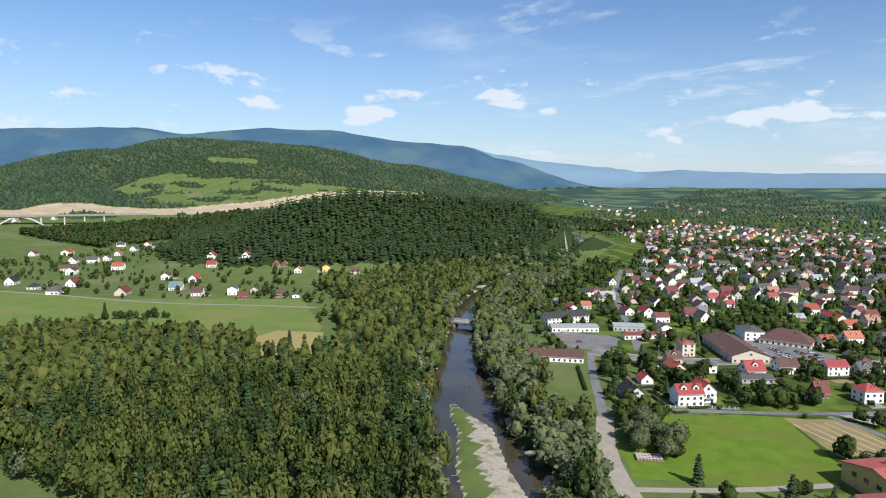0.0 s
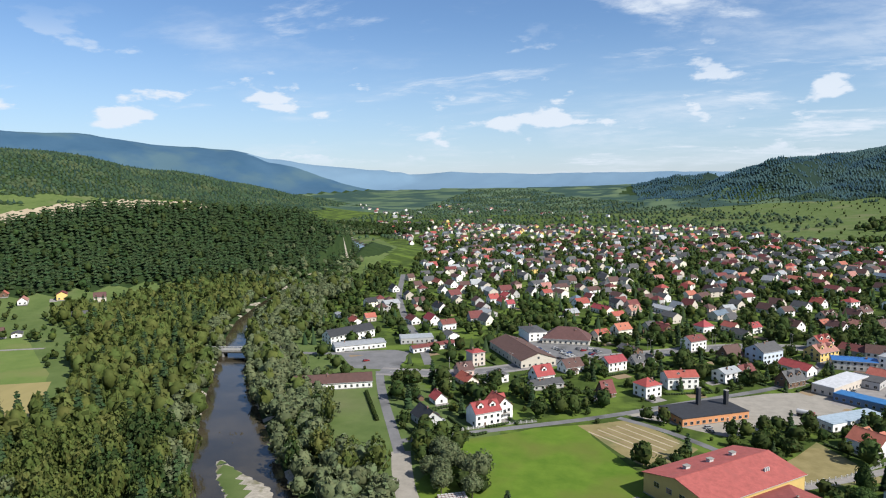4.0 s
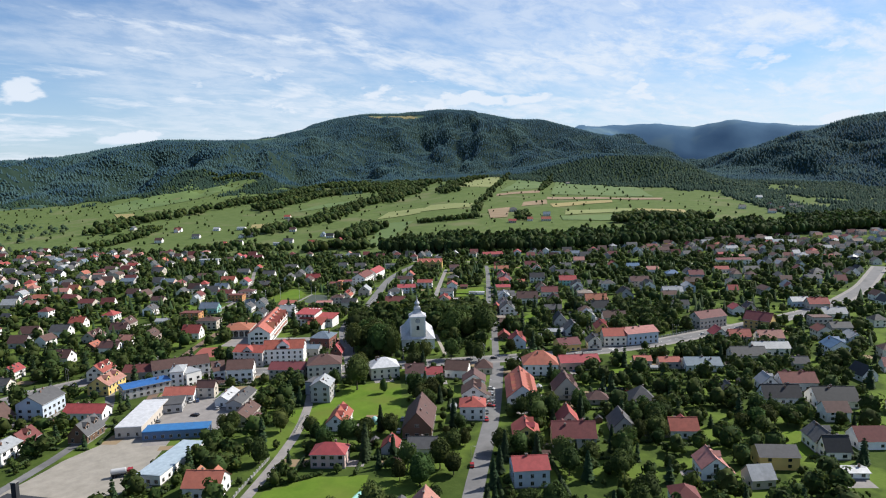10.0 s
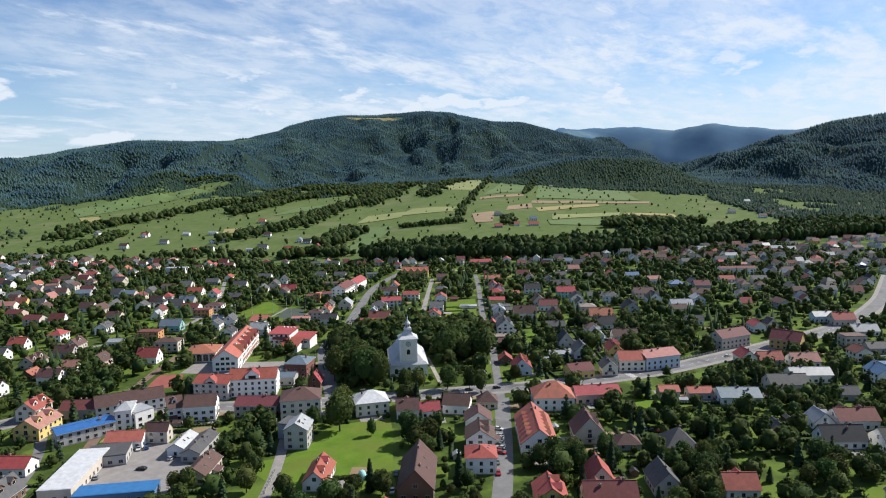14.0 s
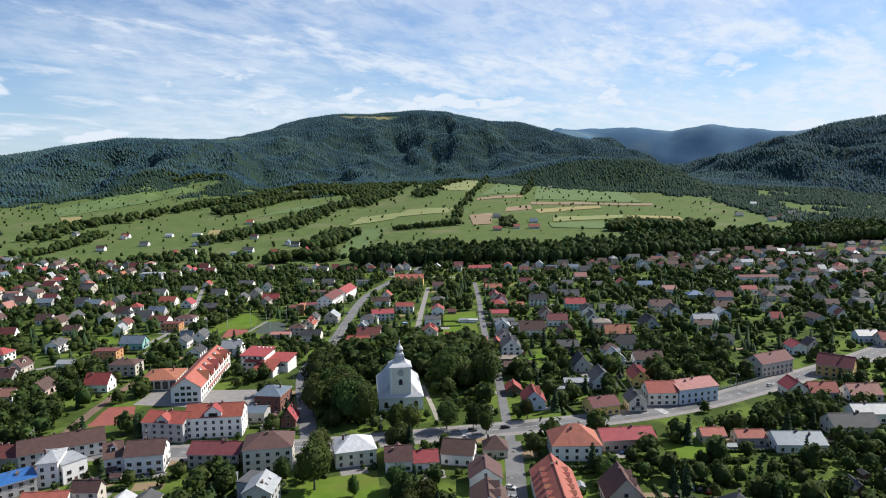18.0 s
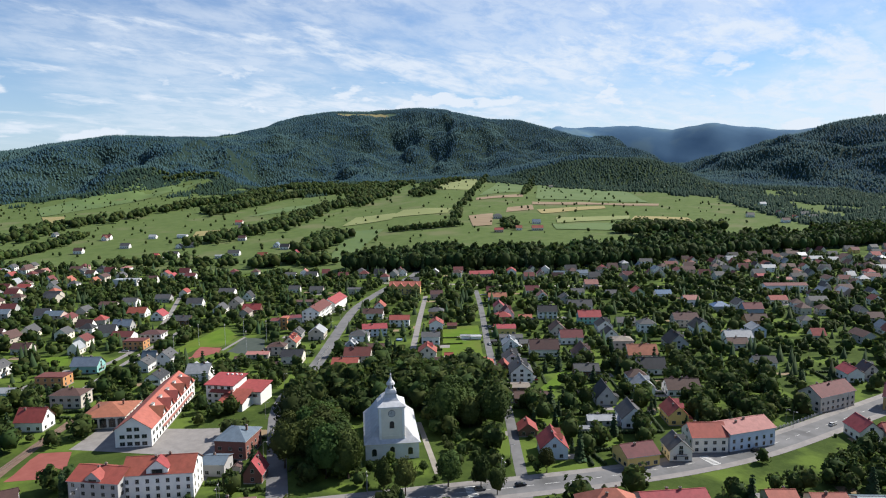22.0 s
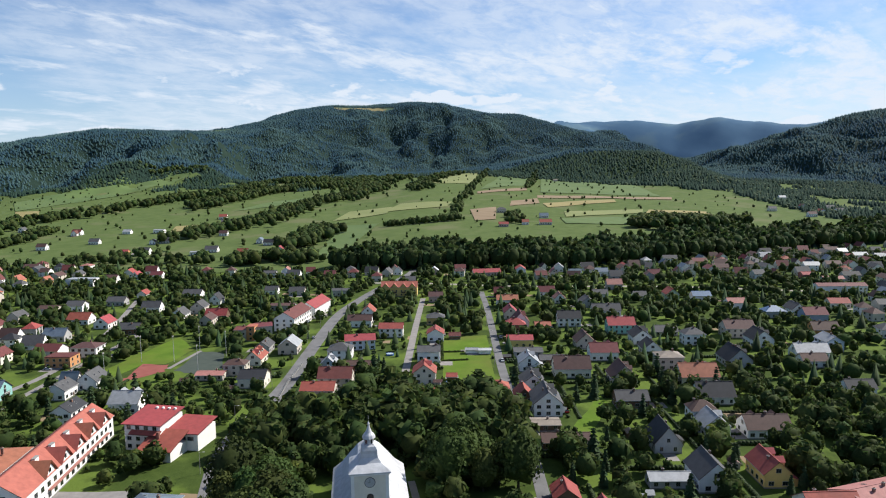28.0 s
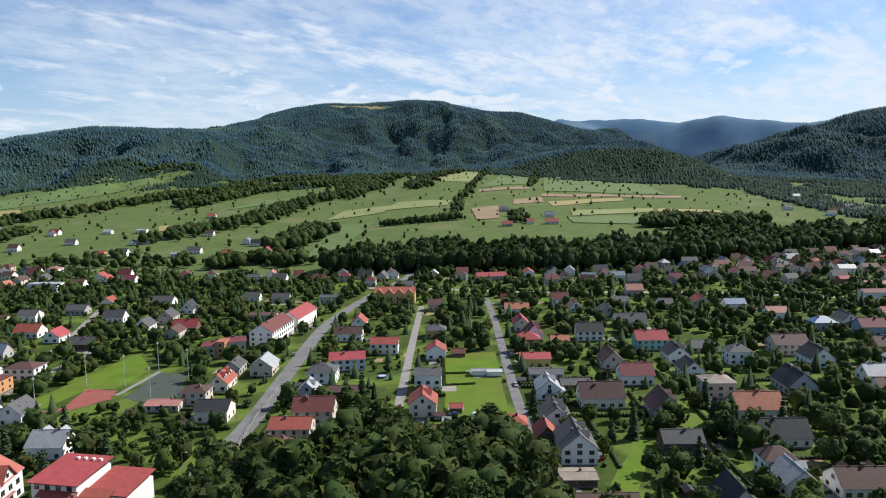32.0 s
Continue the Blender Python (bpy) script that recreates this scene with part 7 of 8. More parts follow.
def house_solid(L, W, H, P, hip):
    """Walls and roof of a small far house as plain triangles: vertices, faces, and which faces are roof."""
    a, b, o = L / 2, W / 2, 0.5
    r = (a - b + 0.5) if hip else a + o * 0.8
    e = H - P * o / b
    V = [(-a, -b, -1), (a, -b, -1), (a, b, -1), (-a, b, -1), (-a, -b, H), (a, -b, H), (a, b, H), (-a, b, H), (-a, 0, H + P - 0.1), (a, 0, H + P - 0.1),
         (-a - 0.4, -b - o, e), (a + 0.4, -b - o, e), (a + 0.4, b + o, e), (-a - 0.4, b + o, e), (-r, 0, H + P), (r, 0, H + P)]
    F = [(0, 1, 5), (0, 5, 4), (1, 2, 6), (1, 6, 5), (2, 3, 7), (2, 7, 6), (3, 0, 4), (3, 4, 7)]
    if not hip:
        F += [(4, 8, 7), (5, 6, 9)]
    n = len(F)
    F += [(10, 11, 15), (10, 15, 14), (12, 13, 14), (12, 14, 15)]
    if hip:
        F += [(11, 12, 15), (13, 10, 14)]
    # dark window openings, a little proud of the walls
    m = len(F)
    for x, z in ((-a / 2, 1.0), (a / 2, 1.0), (-a / 2, 3.5), (a / 2, 3.5)):
        if z + 1.3 < H:
            for sg in (-1, 1):
                k = len(V)
                V += [(x - 0.7, sg * (b + 0.04), z), (x + 0.7, sg * (b + 0.04), z), (x + 0.7, sg * (b + 0.04), z + 1.3), (x - 0.7, sg * (b + 0.04), z + 1.3)]
                F += [(k, k + 1, k + 2), (k, k + 2, k + 3)]
    for y in (-b / 2, b / 2):
        for sg in (-1, 1):
            k = len(V)
            V += [(sg * (a + 0.04), y - 0.6, 1.0), (sg * (a + 0.04), y + 0.6, 1.0), (sg * (a + 0.04), y + 0.6, 2.3), (sg * (a + 0.04), y - 0.6, 2.3)]
            F += [(k, k + 1, k + 2), (k, k + 2, k + 3)]
    return np.array(V, float), np.array(F), n, m


# districts whose houses stand one by one above
SURVEYED = [[(454, 975), (909, 328), (467, 286), (301, 504)], [(217, 738), (711, 166), (302, 122), (106, 380)],
            [(-85, 650), (209, 464), (465, 301), (237, 169), (-47, 330)], [(-235, 565), (-1, 487), (-2, 238), (-126, 243)],
            [(-400, 420), (-400, 1000), (-240, 1000), (-205, 640), (-190, 430)]]


def far_houses():
    g = np.random.default_rng(11)
    roofs = ["red"] * 2 + ["red2"] * 5 + ["orange"] * 2 + ["brown"] * 8 + ["grey"] * 9 + ["lgrey"] * 3 + ["black"] * 3 + ["bluegrey", "pink", "pink"]
    walls = ["white"] * 6 + ["cream"] * 4 + ["beige"] * 6 + ["grey"] * 4 + ["yellow", "pink"]
    mats = ["roof_" + k for k in sorted(set(roofs))] + ["wall_" + k for k in sorted(set(walls))] + ["window_glass"]
    X, Y = [], []
    for step, r0, r1 in ((25, 0, 1000), (30, 1000, 1700), (42, 1700, 3200)):
        i, j = np.meshgrid(np.arange(-3000 // step, 3300 // step), np.arange(-600 // step, 3400 // step))
        x, y = (i.ravel() + g.uniform(-0.4, 0.4, i.size)) * step, (j.ravel() + g.uniform(-0.4, 0.4, i.size)) * step
        d = np.hypot(x - 150, y - 200)
        k = (d >= r0) & (d < r1)
        X.append(x[k]), Y.append(y[k])
    X, Y = np.concatenate(X), np.concatenate(Y)
    u, v = uv_of(X, Y)
    f = foot(v)
    d = np.hypot(X - 150, Y - 200)
    ok = (u < f - 14) & (v > -850) & (v < 2700) & ((u > 150) | ((X > -330) & (Y > 430))) & (Y > 60 + 0.1 * X) & (river_gap(X, Y) > 40)
    ok &= ~((v > 900) & (u < 430 + 0.28 * (v - 900)))
    ok &= g.random(len(X)) < np.where(d < 1000, 0.78, 0.62) * np.where((v > 230) & (v < 430) & (u > 700), 0.6, 1.0)
    ok &= rough(X, Y, 260, 9.0) > -0.62
    ok &= (Y < 1650 + 0.25 * np.abs(X - 100)) | (rough(X, Y, 420, 2.0) > 0.38)
    X, Y = X[ok], Y[ok]
    ok = ~in_any(X, Y, CLEAR) & ~in_any(X, Y, SURVEYED) & houses_clear(X, Y, 9) & (road_gap(X, Y) > 6) & (parts_of(X, Y)["spur_west"] < 4)
    X, Y = X[ok], Y[ok]
    forms = [house_solid(*a) for a in ((11, 9, 5, 3.5, False), (12, 9, 3.6, 5, False), (10, 9, 5.6, 3, True), (13, 10, 4, 4.5, False), (9, 8, 4, 4, False), (15, 10, 5.5, 3, False))]
    dims = [(11, 9), (12, 9), (10, 9), (13, 10), (9, 8), (15, 10)]
    VV, FF, MM, n = [], [], [], 0
    Z = land(X, Y)
    for x, y, z in zip(X, Y, Z):
        k = g.integers(6)
        V, F, nr, nw = forms[k]
        rot = math.radians(38 + 90 * g.integers(2) + g.uniform(-9, 9))
        c, s = math.cos(rot), math.sin(rot)
        VV.append(np.column_stack([V[:, 0] * c - V[:, 1] * s + x, V[:, 0] * s + V[:, 1] * c + y, V[:, 2] + z]))
        FF.append(F + n)
        m = np.full(len(F), mats.index("wall_" + walls[g.integers(len(walls))]))
        m[nr:] = mats.index("roof_" + roofs[g.integers(len(roofs))])
        m[nw:] = len(mats) - 1
        MM.append(m)
        n += len(V)
        HOUSES.append((x, y, rot, *dims[k]))
    me = mesh_of("village_houses", np.concatenate(VV), np.concatenate(FF), mats, np.concatenate(MM))
    tagged(new("village_houses", me), "far village houses with red, brown and grey roofs", "houses", kind="stuff")


far_houses()

# ---- woods and garden trees ----
rng = np.random.default_rng(77)


def scatter(x0, y0, x1, y1, step):
    nx_, ny_ = int((x1 - x0) / step), int((y1 - y0) / step)
    X, Y = np.meshgrid(np.arange(nx_), np.arange(ny_))
    X = x0 + (X.ravel() + rng.uniform(0.1, 0.9, nx_ * ny_)) * step
    Y = y0 + (Y.ravel() + rng.uniform(0.1, 0.9, nx_ * ny_)) * step
    return X, Y


def rows_of(X, Y, hmin, hmax, wide=(0.8, 1.05), sink=0.0):
    n = len(X)
    h = rng.uniform(hmin, hmax, n)
    w = h * rng.uniform(*wide, n)
    return np.column_stack([X, Y, land(X, Y) - sink * h, w, h, rng.uniform(0, 6.28, n)])


def split(rows, templates, mat):
    k = rng.integers(len(templates), size=len(rows))
    return [(t, mat, rows[k == i]) for i, t in enumerate(templates)]


# woods on the hills
def hill_woods():
    out = []
    for (x0, y0, x1, y1, step, far) in ((600, -200, 2000, 2300, 10, 0), (2000, -200, 3700, 3700, 10.8, 1), (200, 2300, 2000, 3800, 11.5, 1), (-2400, 500, -900, 2700, 11.5, 1)):
        X, Y = scatter(x0, y0, x1, y1, step)
        P = parts_of(X, Y)
        ok = forest_mask(X, Y) & (P["far_west"] < 45) & (P["far_east"] < 70)
        if far:
            # only slopes that face the valley are in the open
            e = 25.0
            up = land(X + e * np.sign(X), Y + e * 0.6) - land(X, Y)
            ok &= up > -3.5
        X, Y = X[ok], Y[ok]
        fir = rng.random(len(X)) < 0.84 + 0.16 * rough(X, Y, 500, 2.2)
        s = 0.90 if far else 0.95
        if x0 < -1000:
            fir &= rng.random(len(X)) < 0.35
        # woods further off switch to the copies with haze in their colour
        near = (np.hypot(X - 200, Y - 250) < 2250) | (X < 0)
        for k, leafs, needles in ((near, "leaf_west", "needle_near"), (~near, "leaf_haze", "needle_haze")):
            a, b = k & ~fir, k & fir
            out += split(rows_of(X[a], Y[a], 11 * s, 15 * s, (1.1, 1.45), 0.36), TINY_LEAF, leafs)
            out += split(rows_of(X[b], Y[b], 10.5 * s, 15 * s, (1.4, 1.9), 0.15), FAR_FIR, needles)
    joined("hill_woods", out, ["leaf_haze", "needle_haze", "leaf_west", "needle_near"], "mixed green woods covering the hills", "forest")


hill_woods()


# the wooded terrace below the fields, and hedges and copses on the slope
def belts():
    out = []
    X, Y = scatter(500, 100, 1500, 1000, 8.0)
    u, v = uv_of(X, Y)
    f = foot(v)
    n = rough(X, Y, 160, 6.0)
    ok = (u > f - 6) & (u < f + 62 + 26 * n) & (v < 165 - 0.25 * (u - f) + 30 * n) & (v > -1200)
    X, Y = X[ok], Y[ok]
    fir = rng.random(len(X)) < 0.07
    out += split(rows_of(X[~fir], Y[~fir], 17, 27, (0.7, 0.95)), MID_LEAF, "leaf_belt") + split(rows_of(X[fir], Y[fir], 18, 27), MID_FIR, "needle")
    for pts, w, n, h in (([(546, 1474), (674, 1600), (803, 1619), (1039, 1734), (1189, 1739), (1420, 1900)], 66, 270, 13),
                         ([(959, 1508), (1100, 1585), (1236, 1656), (1400, 1670), (1543, 1680), (1700, 1760)], 62, 340, 14),
                         ([(691, 1144), (780, 1165), (882, 1187), (1000, 1260), (1110, 1331), (1300, 1390), (1500, 1480)], 50, 200, 13),
                         ([(937, 948), (1033, 882)], 7, 60, 9), ([(1028, 889), (1240, 1035), (1464, 1178), (1760, 1360), (2060, 1546)], 16, 80, 11),
                         ([(752, 938), (800, 965), (843, 980), (870, 1010)], 34, 70, 14), ([(640, 905), (691, 890), (700, 834)], 34, 40, 13),
                         ([(1240, 1340), (1500, 1560), (1800, 1700)], 90, 200, 14), ([(1420, 1300), (1700, 1500), (1950, 1600)], 50, 120, 12),
                         ([(1597, 1103), (2004, 1322)], 14, 40, 11), ([(1060, 800), (1100, 820), (1140, 850)], 22, 22, 9),
                         ([(500, 1079), (555, 1075), (581, 1077), (627, 1049)], 40, 22, 9), ([(560, 1044), (616, 966), (640, 931)], 44, 24, 10),
                         ([(470, 1290), (560, 1330), (640, 1420)], 30, 60, 11), ([(1650, 1650), (1500, 1900), (1700, 2000)], 120, 200, 14), ([(1240, 2250), (1380, 2120)], 40, 60, 12), ([(1150, 622), (1217, 614), (1232, 570), (1279, 536)], 46, 90, 15)):
        L = [math.dist(a, b) for a, b in zip(pts, pts[1:])]
        n = int(n * 2.2)
        k = rng.choice(len(L), size=n, p=np.array(L) / sum(L))
        t = rng.random(n)
        A, B = np.array(pts)[k], np.array(pts)[k + 1]
        C = A + (B - A) * t[:, None] + rng.normal(size=(n, 2)) * w / 3.2
        out += split(rows_of(C[:, 0], C[:, 1], h * 0.6, h * 1.35, (0.9, 1.2)), SLOPE_LEAF, "leaf")
    # single bushes and trees over the pastures
    X, Y = scatter(300, 300, 2100, 3300, 38)
    u, v = uv_of(X, Y)
    ok = (u > foot(v) + 60) & ~forest_mask(X, Y) & (rng.random(len(X)) < np.where(Y > 1900, 0.85, 0.4))
    out += split(rows_of(X[ok], Y[ok], 3, 8), SLOPE_LEAF, "leaf")
    joined("slope_trees", out, ["leaf", "needle", "leaf_belt"], "hedgerows, copses and bushes on the pastures", "trees")


belts()


# the river woods and the wooded spur beyond
def river_woods():
    out = []
    X, Y = scatter(-760, 60, 60, 720, 6.9)
    d, w = along(RIVER, X, Y)
    gap = d - w
    # the near left bank is woodland up to the hay meadow
    line = within(X, Y, [(-720, 120), (-560, 170), (-496, 178), (-410, 250), (-345, 252), (-285, 246), (-262, 262), (-300, 320), (-330, 345), (-395, 440),
                         (-460, 470), (-420, 640), (-330, 720), (60, 60), (-100, -100), (-720, -100)])
    west = (gap > -0.5) & line & (X < np.interp(Y, [60, 157, 214, 283, 368, 447, 590, 720], [-30, -92, -136, -180, -224, -265, -312, -335]))
    east_w = np.interp(Y, [60, 130, 157, 200, 283, 330, 400, 450, 600, 720], [20, 30, 32, 40, 50, 48, 40, 60, 70, 80])
    east = (gap > -0.5) & (gap < east_w * (0.75 + 0.25 * rough(X, Y, 60, 1.0))) & ~west & (X > -420) & (Y > 120)
    ok = west | east
    ok &= ~in_any(X, Y, CLEAR) & (road_gap(X, Y) > 3) & houses_clear(X, Y, 4)
    wil = ok & ((gap < 12) | east) & (rng.random(len(X)) < np.where(east, 0.85, 0.5))
    fir = ok & ~wil & west & (rng.random(len(X)) < 0.09)
    leaf = ok & ~wil & ~fir
    leaf &= rng.random(len(X)) < 0.9
    front = leaf & (np.hypot(X - 22, Y + 66) < 380)
    back = leaf & ~front
    deep = front & (rough(X, Y, 75, 2.0) + 0.5 * rough(X, Y, 31, 5.0) > 0.25)
    grey = front & ~deep & (rough(X, Y, 90, 7.0) > 0.45)
    front &= ~deep & ~grey
    out += split(rows_of(X[deep], Y[deep], 11, 20, (0.6, 0.9)), WOOD_LEAF, "leaf_belt") + split(rows_of(X[grey], Y[grey], 8, 14, (0.7, 1.0)), WOOD_LEAF, "leaf_willow")
    out += split(rows_of(X[front], Y[front], 9, 21, (0.5, 0.8)), WOOD_LEAF, "leaf_wood") + split(rows_of(X[back], Y[back], 8, 18, (0.6, 0.95)), MID_LEAF, "leaf_wood")
    out += split(rows_of(X[wil], Y[wil], 8, 13, (0.85, 1.15)), GARDEN_LEAF, "leaf_willow")
    out += split(rows_of(X[fir], Y[fir], 15, 22, (0.9, 1.1)), MID_FIR, "needle")
    # valley woods further down the river, and the spur
    X, Y = scatter(-1300, 380, -180, 1700, 8.6)
    d, w = along(RIVER, X, Y)
    P = parts_of(X, Y)
    gap = d - w
    spur = P["spur_west"] > 7
    low = (gap > 0) & ((gap < np.where(Y > 640, 30, 75)) | ((X < -380) & (Y > np.where(X < -1000, 560, 612 - 0.1 * (X + 500))) & (P["west_hill"] < 34) & (X > -1250) & (rough(X, Y, 240, 3.0) > -0.75)))
    low &= ~((Y < 640) & (X > -420)) & ~((Y < 520) & (X < -420) & (Y < 430 - 0.1 * X))
    ok = (spur | low) & (rng.random(len(X)) < 0.95) & ~((X < -420) & (X > -1000) & (Y < 640 - 0.1 * (X + 500)) & (gap > 75) & (P["spur_west"] < 11))
    # the bend of the river lies open towards the town
    bank = np.interp(Y, [850, 1000, 1095, 1230, 1420], [-345, -363, -385, -450, -560])
    ok &= ~((Y > 860) & (Y < 1400) & (X > bank - 6))
    ok &= houses_clear(X, Y, 9)
    f2 = ok & ((spur & (rng.random(len(X)) < 0.88)) | (rng.random(len(X)) < 0.16))
    l2 = ok & ~f2
    pale = l2 & (gap < 60) & (rng.random(len(X)) < 0.6)
    l2 &= ~pale
    out += split(rows_of(X[l2], Y[l2], 9, 15, (0.85, 1.2)), MID_LEAF, "leaf_belt") + split(rows_of(X[f2], Y[f2], 14, 21, (1.0, 1.35)), SPIRE, "needle")
    out += split(rows_of(X[pale], Y[pale], 8, 13, (0.9, 1.2)), MID_LEAF, "leaf_willow")
    joined("river_woods", out, ["leaf_wood", "leaf_willow", "needle", "leaf_belt"], "dense leafy river woods with willows and spruces", "forest")


river_woods()


# gardens of the town
GROVES = [[(343, 483), (367, 475), (393, 449), (424, 436), (440, 400), (404, 366), (372, 352), (358, 366), (372, 398), (352, 420), (330, 446), (318, 440), (333, 470)],
          [(296, 398), (312, 428), (332, 440), (322, 402), (306, 372), (292, 376)], [(318, 340), (346, 330), (362, 352), (350, 372), (326, 362), (306, 372), (300, 362)],
          [(355, 570), (389, 561), (384, 520), (361, 491), (344, 505), (347, 537)], [(377, 657), (411, 671), (424, 654), (404, 621), (370, 587), (359, 603)],
          [(446, 380), (464, 373), (440, 356), (427, 366)], [(255, 185), (306, 203), (308, 190), (264, 173)], [(284, 154), (329, 162), (345, 140), (297, 136)],
          [(374, 183), (402, 189), (425, 173), (393, 164)], [(391, 242), (417, 251), (452, 216), (413, 204)], [(179, 497), (207, 558), (223, 536), (206, 478), (188, 468)],
          [(147, 327), (169, 357), (180, 352), (160, 325)], [(-66, 493), (-75, 569), (-52, 531), (-38, 572), (-36, 463)],
          [(-23, 328), (-20, 364), (9, 347), (10, 321), (-9, 325)]]
WILLOWS = [[(-134, 258), (-139, 313), (-105, 243), (-114, 234)], [(-68, 241), (-72, 283), (-54, 265), (-43, 240)], [(-63, 224), (-76, 291), (-48, 249), (-29, 220), (-39, 210)]]


def town_trees():
    spots = []
    for poly in GROVES + WILLOWS:
        xs, ys = [p[0] for p in poly], [p[1] for p in poly]
        X, Y = scatter(min(xs), min(ys), max(xs), max(ys), 7.4)
        ok = within(X, Y, poly) & houses_clear(X, Y, 3.0) & (road_gap(X, Y) > 2)
        if poly not in WILLOWS:
            ok &= ~in_any(X, Y, CLEAR)
        soft, tall, short = poly in WILLOWS, poly in GROVES[:2], poly in GROVES[2:4] + GROVES[-1:]
        spots += [(x, y, rng.uniform(8, 13) if soft else rng.uniform(13, 21) if tall else rng.uniform(4, 7) if short else rng.uniform(7, 12), "willow" if soft else "leaf", 0) for x, y in zip(X[ok], Y[ok])]
    X, Y = scatter(-330, 90, 1150, 1300, 7.3)
    u, v = uv_of(X, Y)
    ok = (rng.random(len(X)) < np.where((X < 60) & (Y < 430), 0.48, np.where((X < 40) & (Y < 900), 0.62, 0.84))) & (u < foot(v) - 6) & (u > 20) & (v > -950) & (Y > 70 + 0.12 * X)
    X, Y = X[ok], Y[ok]
    ok = (river_gap(X, Y) > np.where(Y > 860, 95, 40)) & ~in_any(X, Y, CLEAR) & ~in_any(X, Y, GROVES) & (road_gap(X, Y) > 1.8) & houses_clear(X, Y, 2.0)
    wide = houses_clear(X, Y, 5.0) & (road_gap(X, Y) > 3.5)
    open_ = rough(X, Y, 58, 3.3) + 0.5 * rough(X, Y, 23, 1.3) > 0.47
    for x, y, big, op in zip(X[ok], Y[ok], wide[ok], open_[ok]):
        r = rng.random()
        if op and r < 0.9:
            continue
        if r < 0.15:
            spots.append((x, y, rng.uniform(7, 16), "fir", 1))
        elif r < 0.35 or not big:
            spots.append((x, y, rng.uniform(2.2, 5.0), "leaf", 1))
        else:
            spots.append((x, y, rng.uniform(6, 14), "leaf", 1))
    spots.sort(key=lambda s: flight_distance(s[0], s[1]) - (60 if s[2] > 9 else 0) - (90 if s[4] == 0 else 0))
    for k, (x, y, h, sort, _) in enumerate(spots[:300]):
        tree(float(x), float(y), float(h), float(h * rng.uniform(0.85, 1.1)), sort, k)
    rest = spots[300:]
    near = [s for s in rest if flight_distance(s[0], s[1]) < 290]
    far = [(x, y, h * 0.85, s, q) for x, y, h, s, q in rest if flight_distance(x, y) >= 290 and rng.random() < 0.86]
    out = []
    for group, lt, ft in ((near, GARDEN_LEAF, MID_FIR), (far, MID_LEAF, FAR_FIR)):
        for sort, tm, mat in (("leaf", lt, "leaf"), ("fir", ft, "needle"), ("willow", lt, "leaf")):
            S = np.array([(x, y, h) for x, y, h, s, _ in group if s == sort])
            if len(S):
                h = S[:, 2]
                R = np.column_stack([S[:, 0], S[:, 1], land(S[:, 0], S[:, 1]) - 0.1 * h, h * rng.uniform(0.9, 1.15, len(h)), h, rng.uniform(0, 6.28, len(h))])
                out += split(R, tm, mat)
    # distant valley
    X, Y = scatter(-700, 1250, 1500, 3900, 17)
    u, v = uv_of(X, Y)
    P = parts_of(X, Y)
    ok = (u < foot(v) + np.where(v > 900, 300, 20)) & (P["mountain"] < 25) & (P["west_hill"] < 30) & (P["spur_west"] < 8) & (rng.random(len(X)) < np.where(Y > 1550, 0.55, 0.45)) & (rough(X, Y, 300, 1.5) > -0.35) & houses_clear(X, Y, 8)
    d, w = along(RIVER, X, Y)
    ok &= d - w > 6
    out += split(rows_of(X[ok], Y[ok], 8, 13, (0.9, 1.3), 0.15), FAR_LEAF, "leaf_west")
    # gardens of the western houses, and bushes along the hay meadow
    X, Y = scatter(-950, 300, -330, 720, 11)
    ok = (rng.random(len(X)) < 0.5) & (river_gap(X, Y) > 20) & ~in_any(X, Y, CLEAR) & houses_clear(X, Y, 3.5) & (road_gap(X, Y) > 2.5)
    ok &= rough(X, Y, 70, 8.0) > -0.15
    out += split(rows_of(X[ok], Y[ok], 3, 9, (0.9, 1.2)), MID_LEAF, "leaf")
    joined("garden_trees", out, ["leaf", "needle", "leaf_west"], "garden trees, orchards and shrubs between the houses", "trees")


town_trees()

# ---- cars ----
for k, c in {"white": (0.80, 0.80, 0.80), "silver": (0.48, 0.50, 0.52), "black": (0.03, 0.03, 0.035), "red": (0.45, 0.03, 0.03), "blue": (0.05, 0.12, 0.32),
             "grey": (0.17, 0.18, 0.19)}.items():
    surface("paint_" + k, tuple(v * 0.95 for v in c), c, 0.5, 0.25)
surface("tyre", (0.03, 0.03, 0.03), (0.045, 0.045, 0.045), 2.0, 0.9)
CARS = random.Random(9)


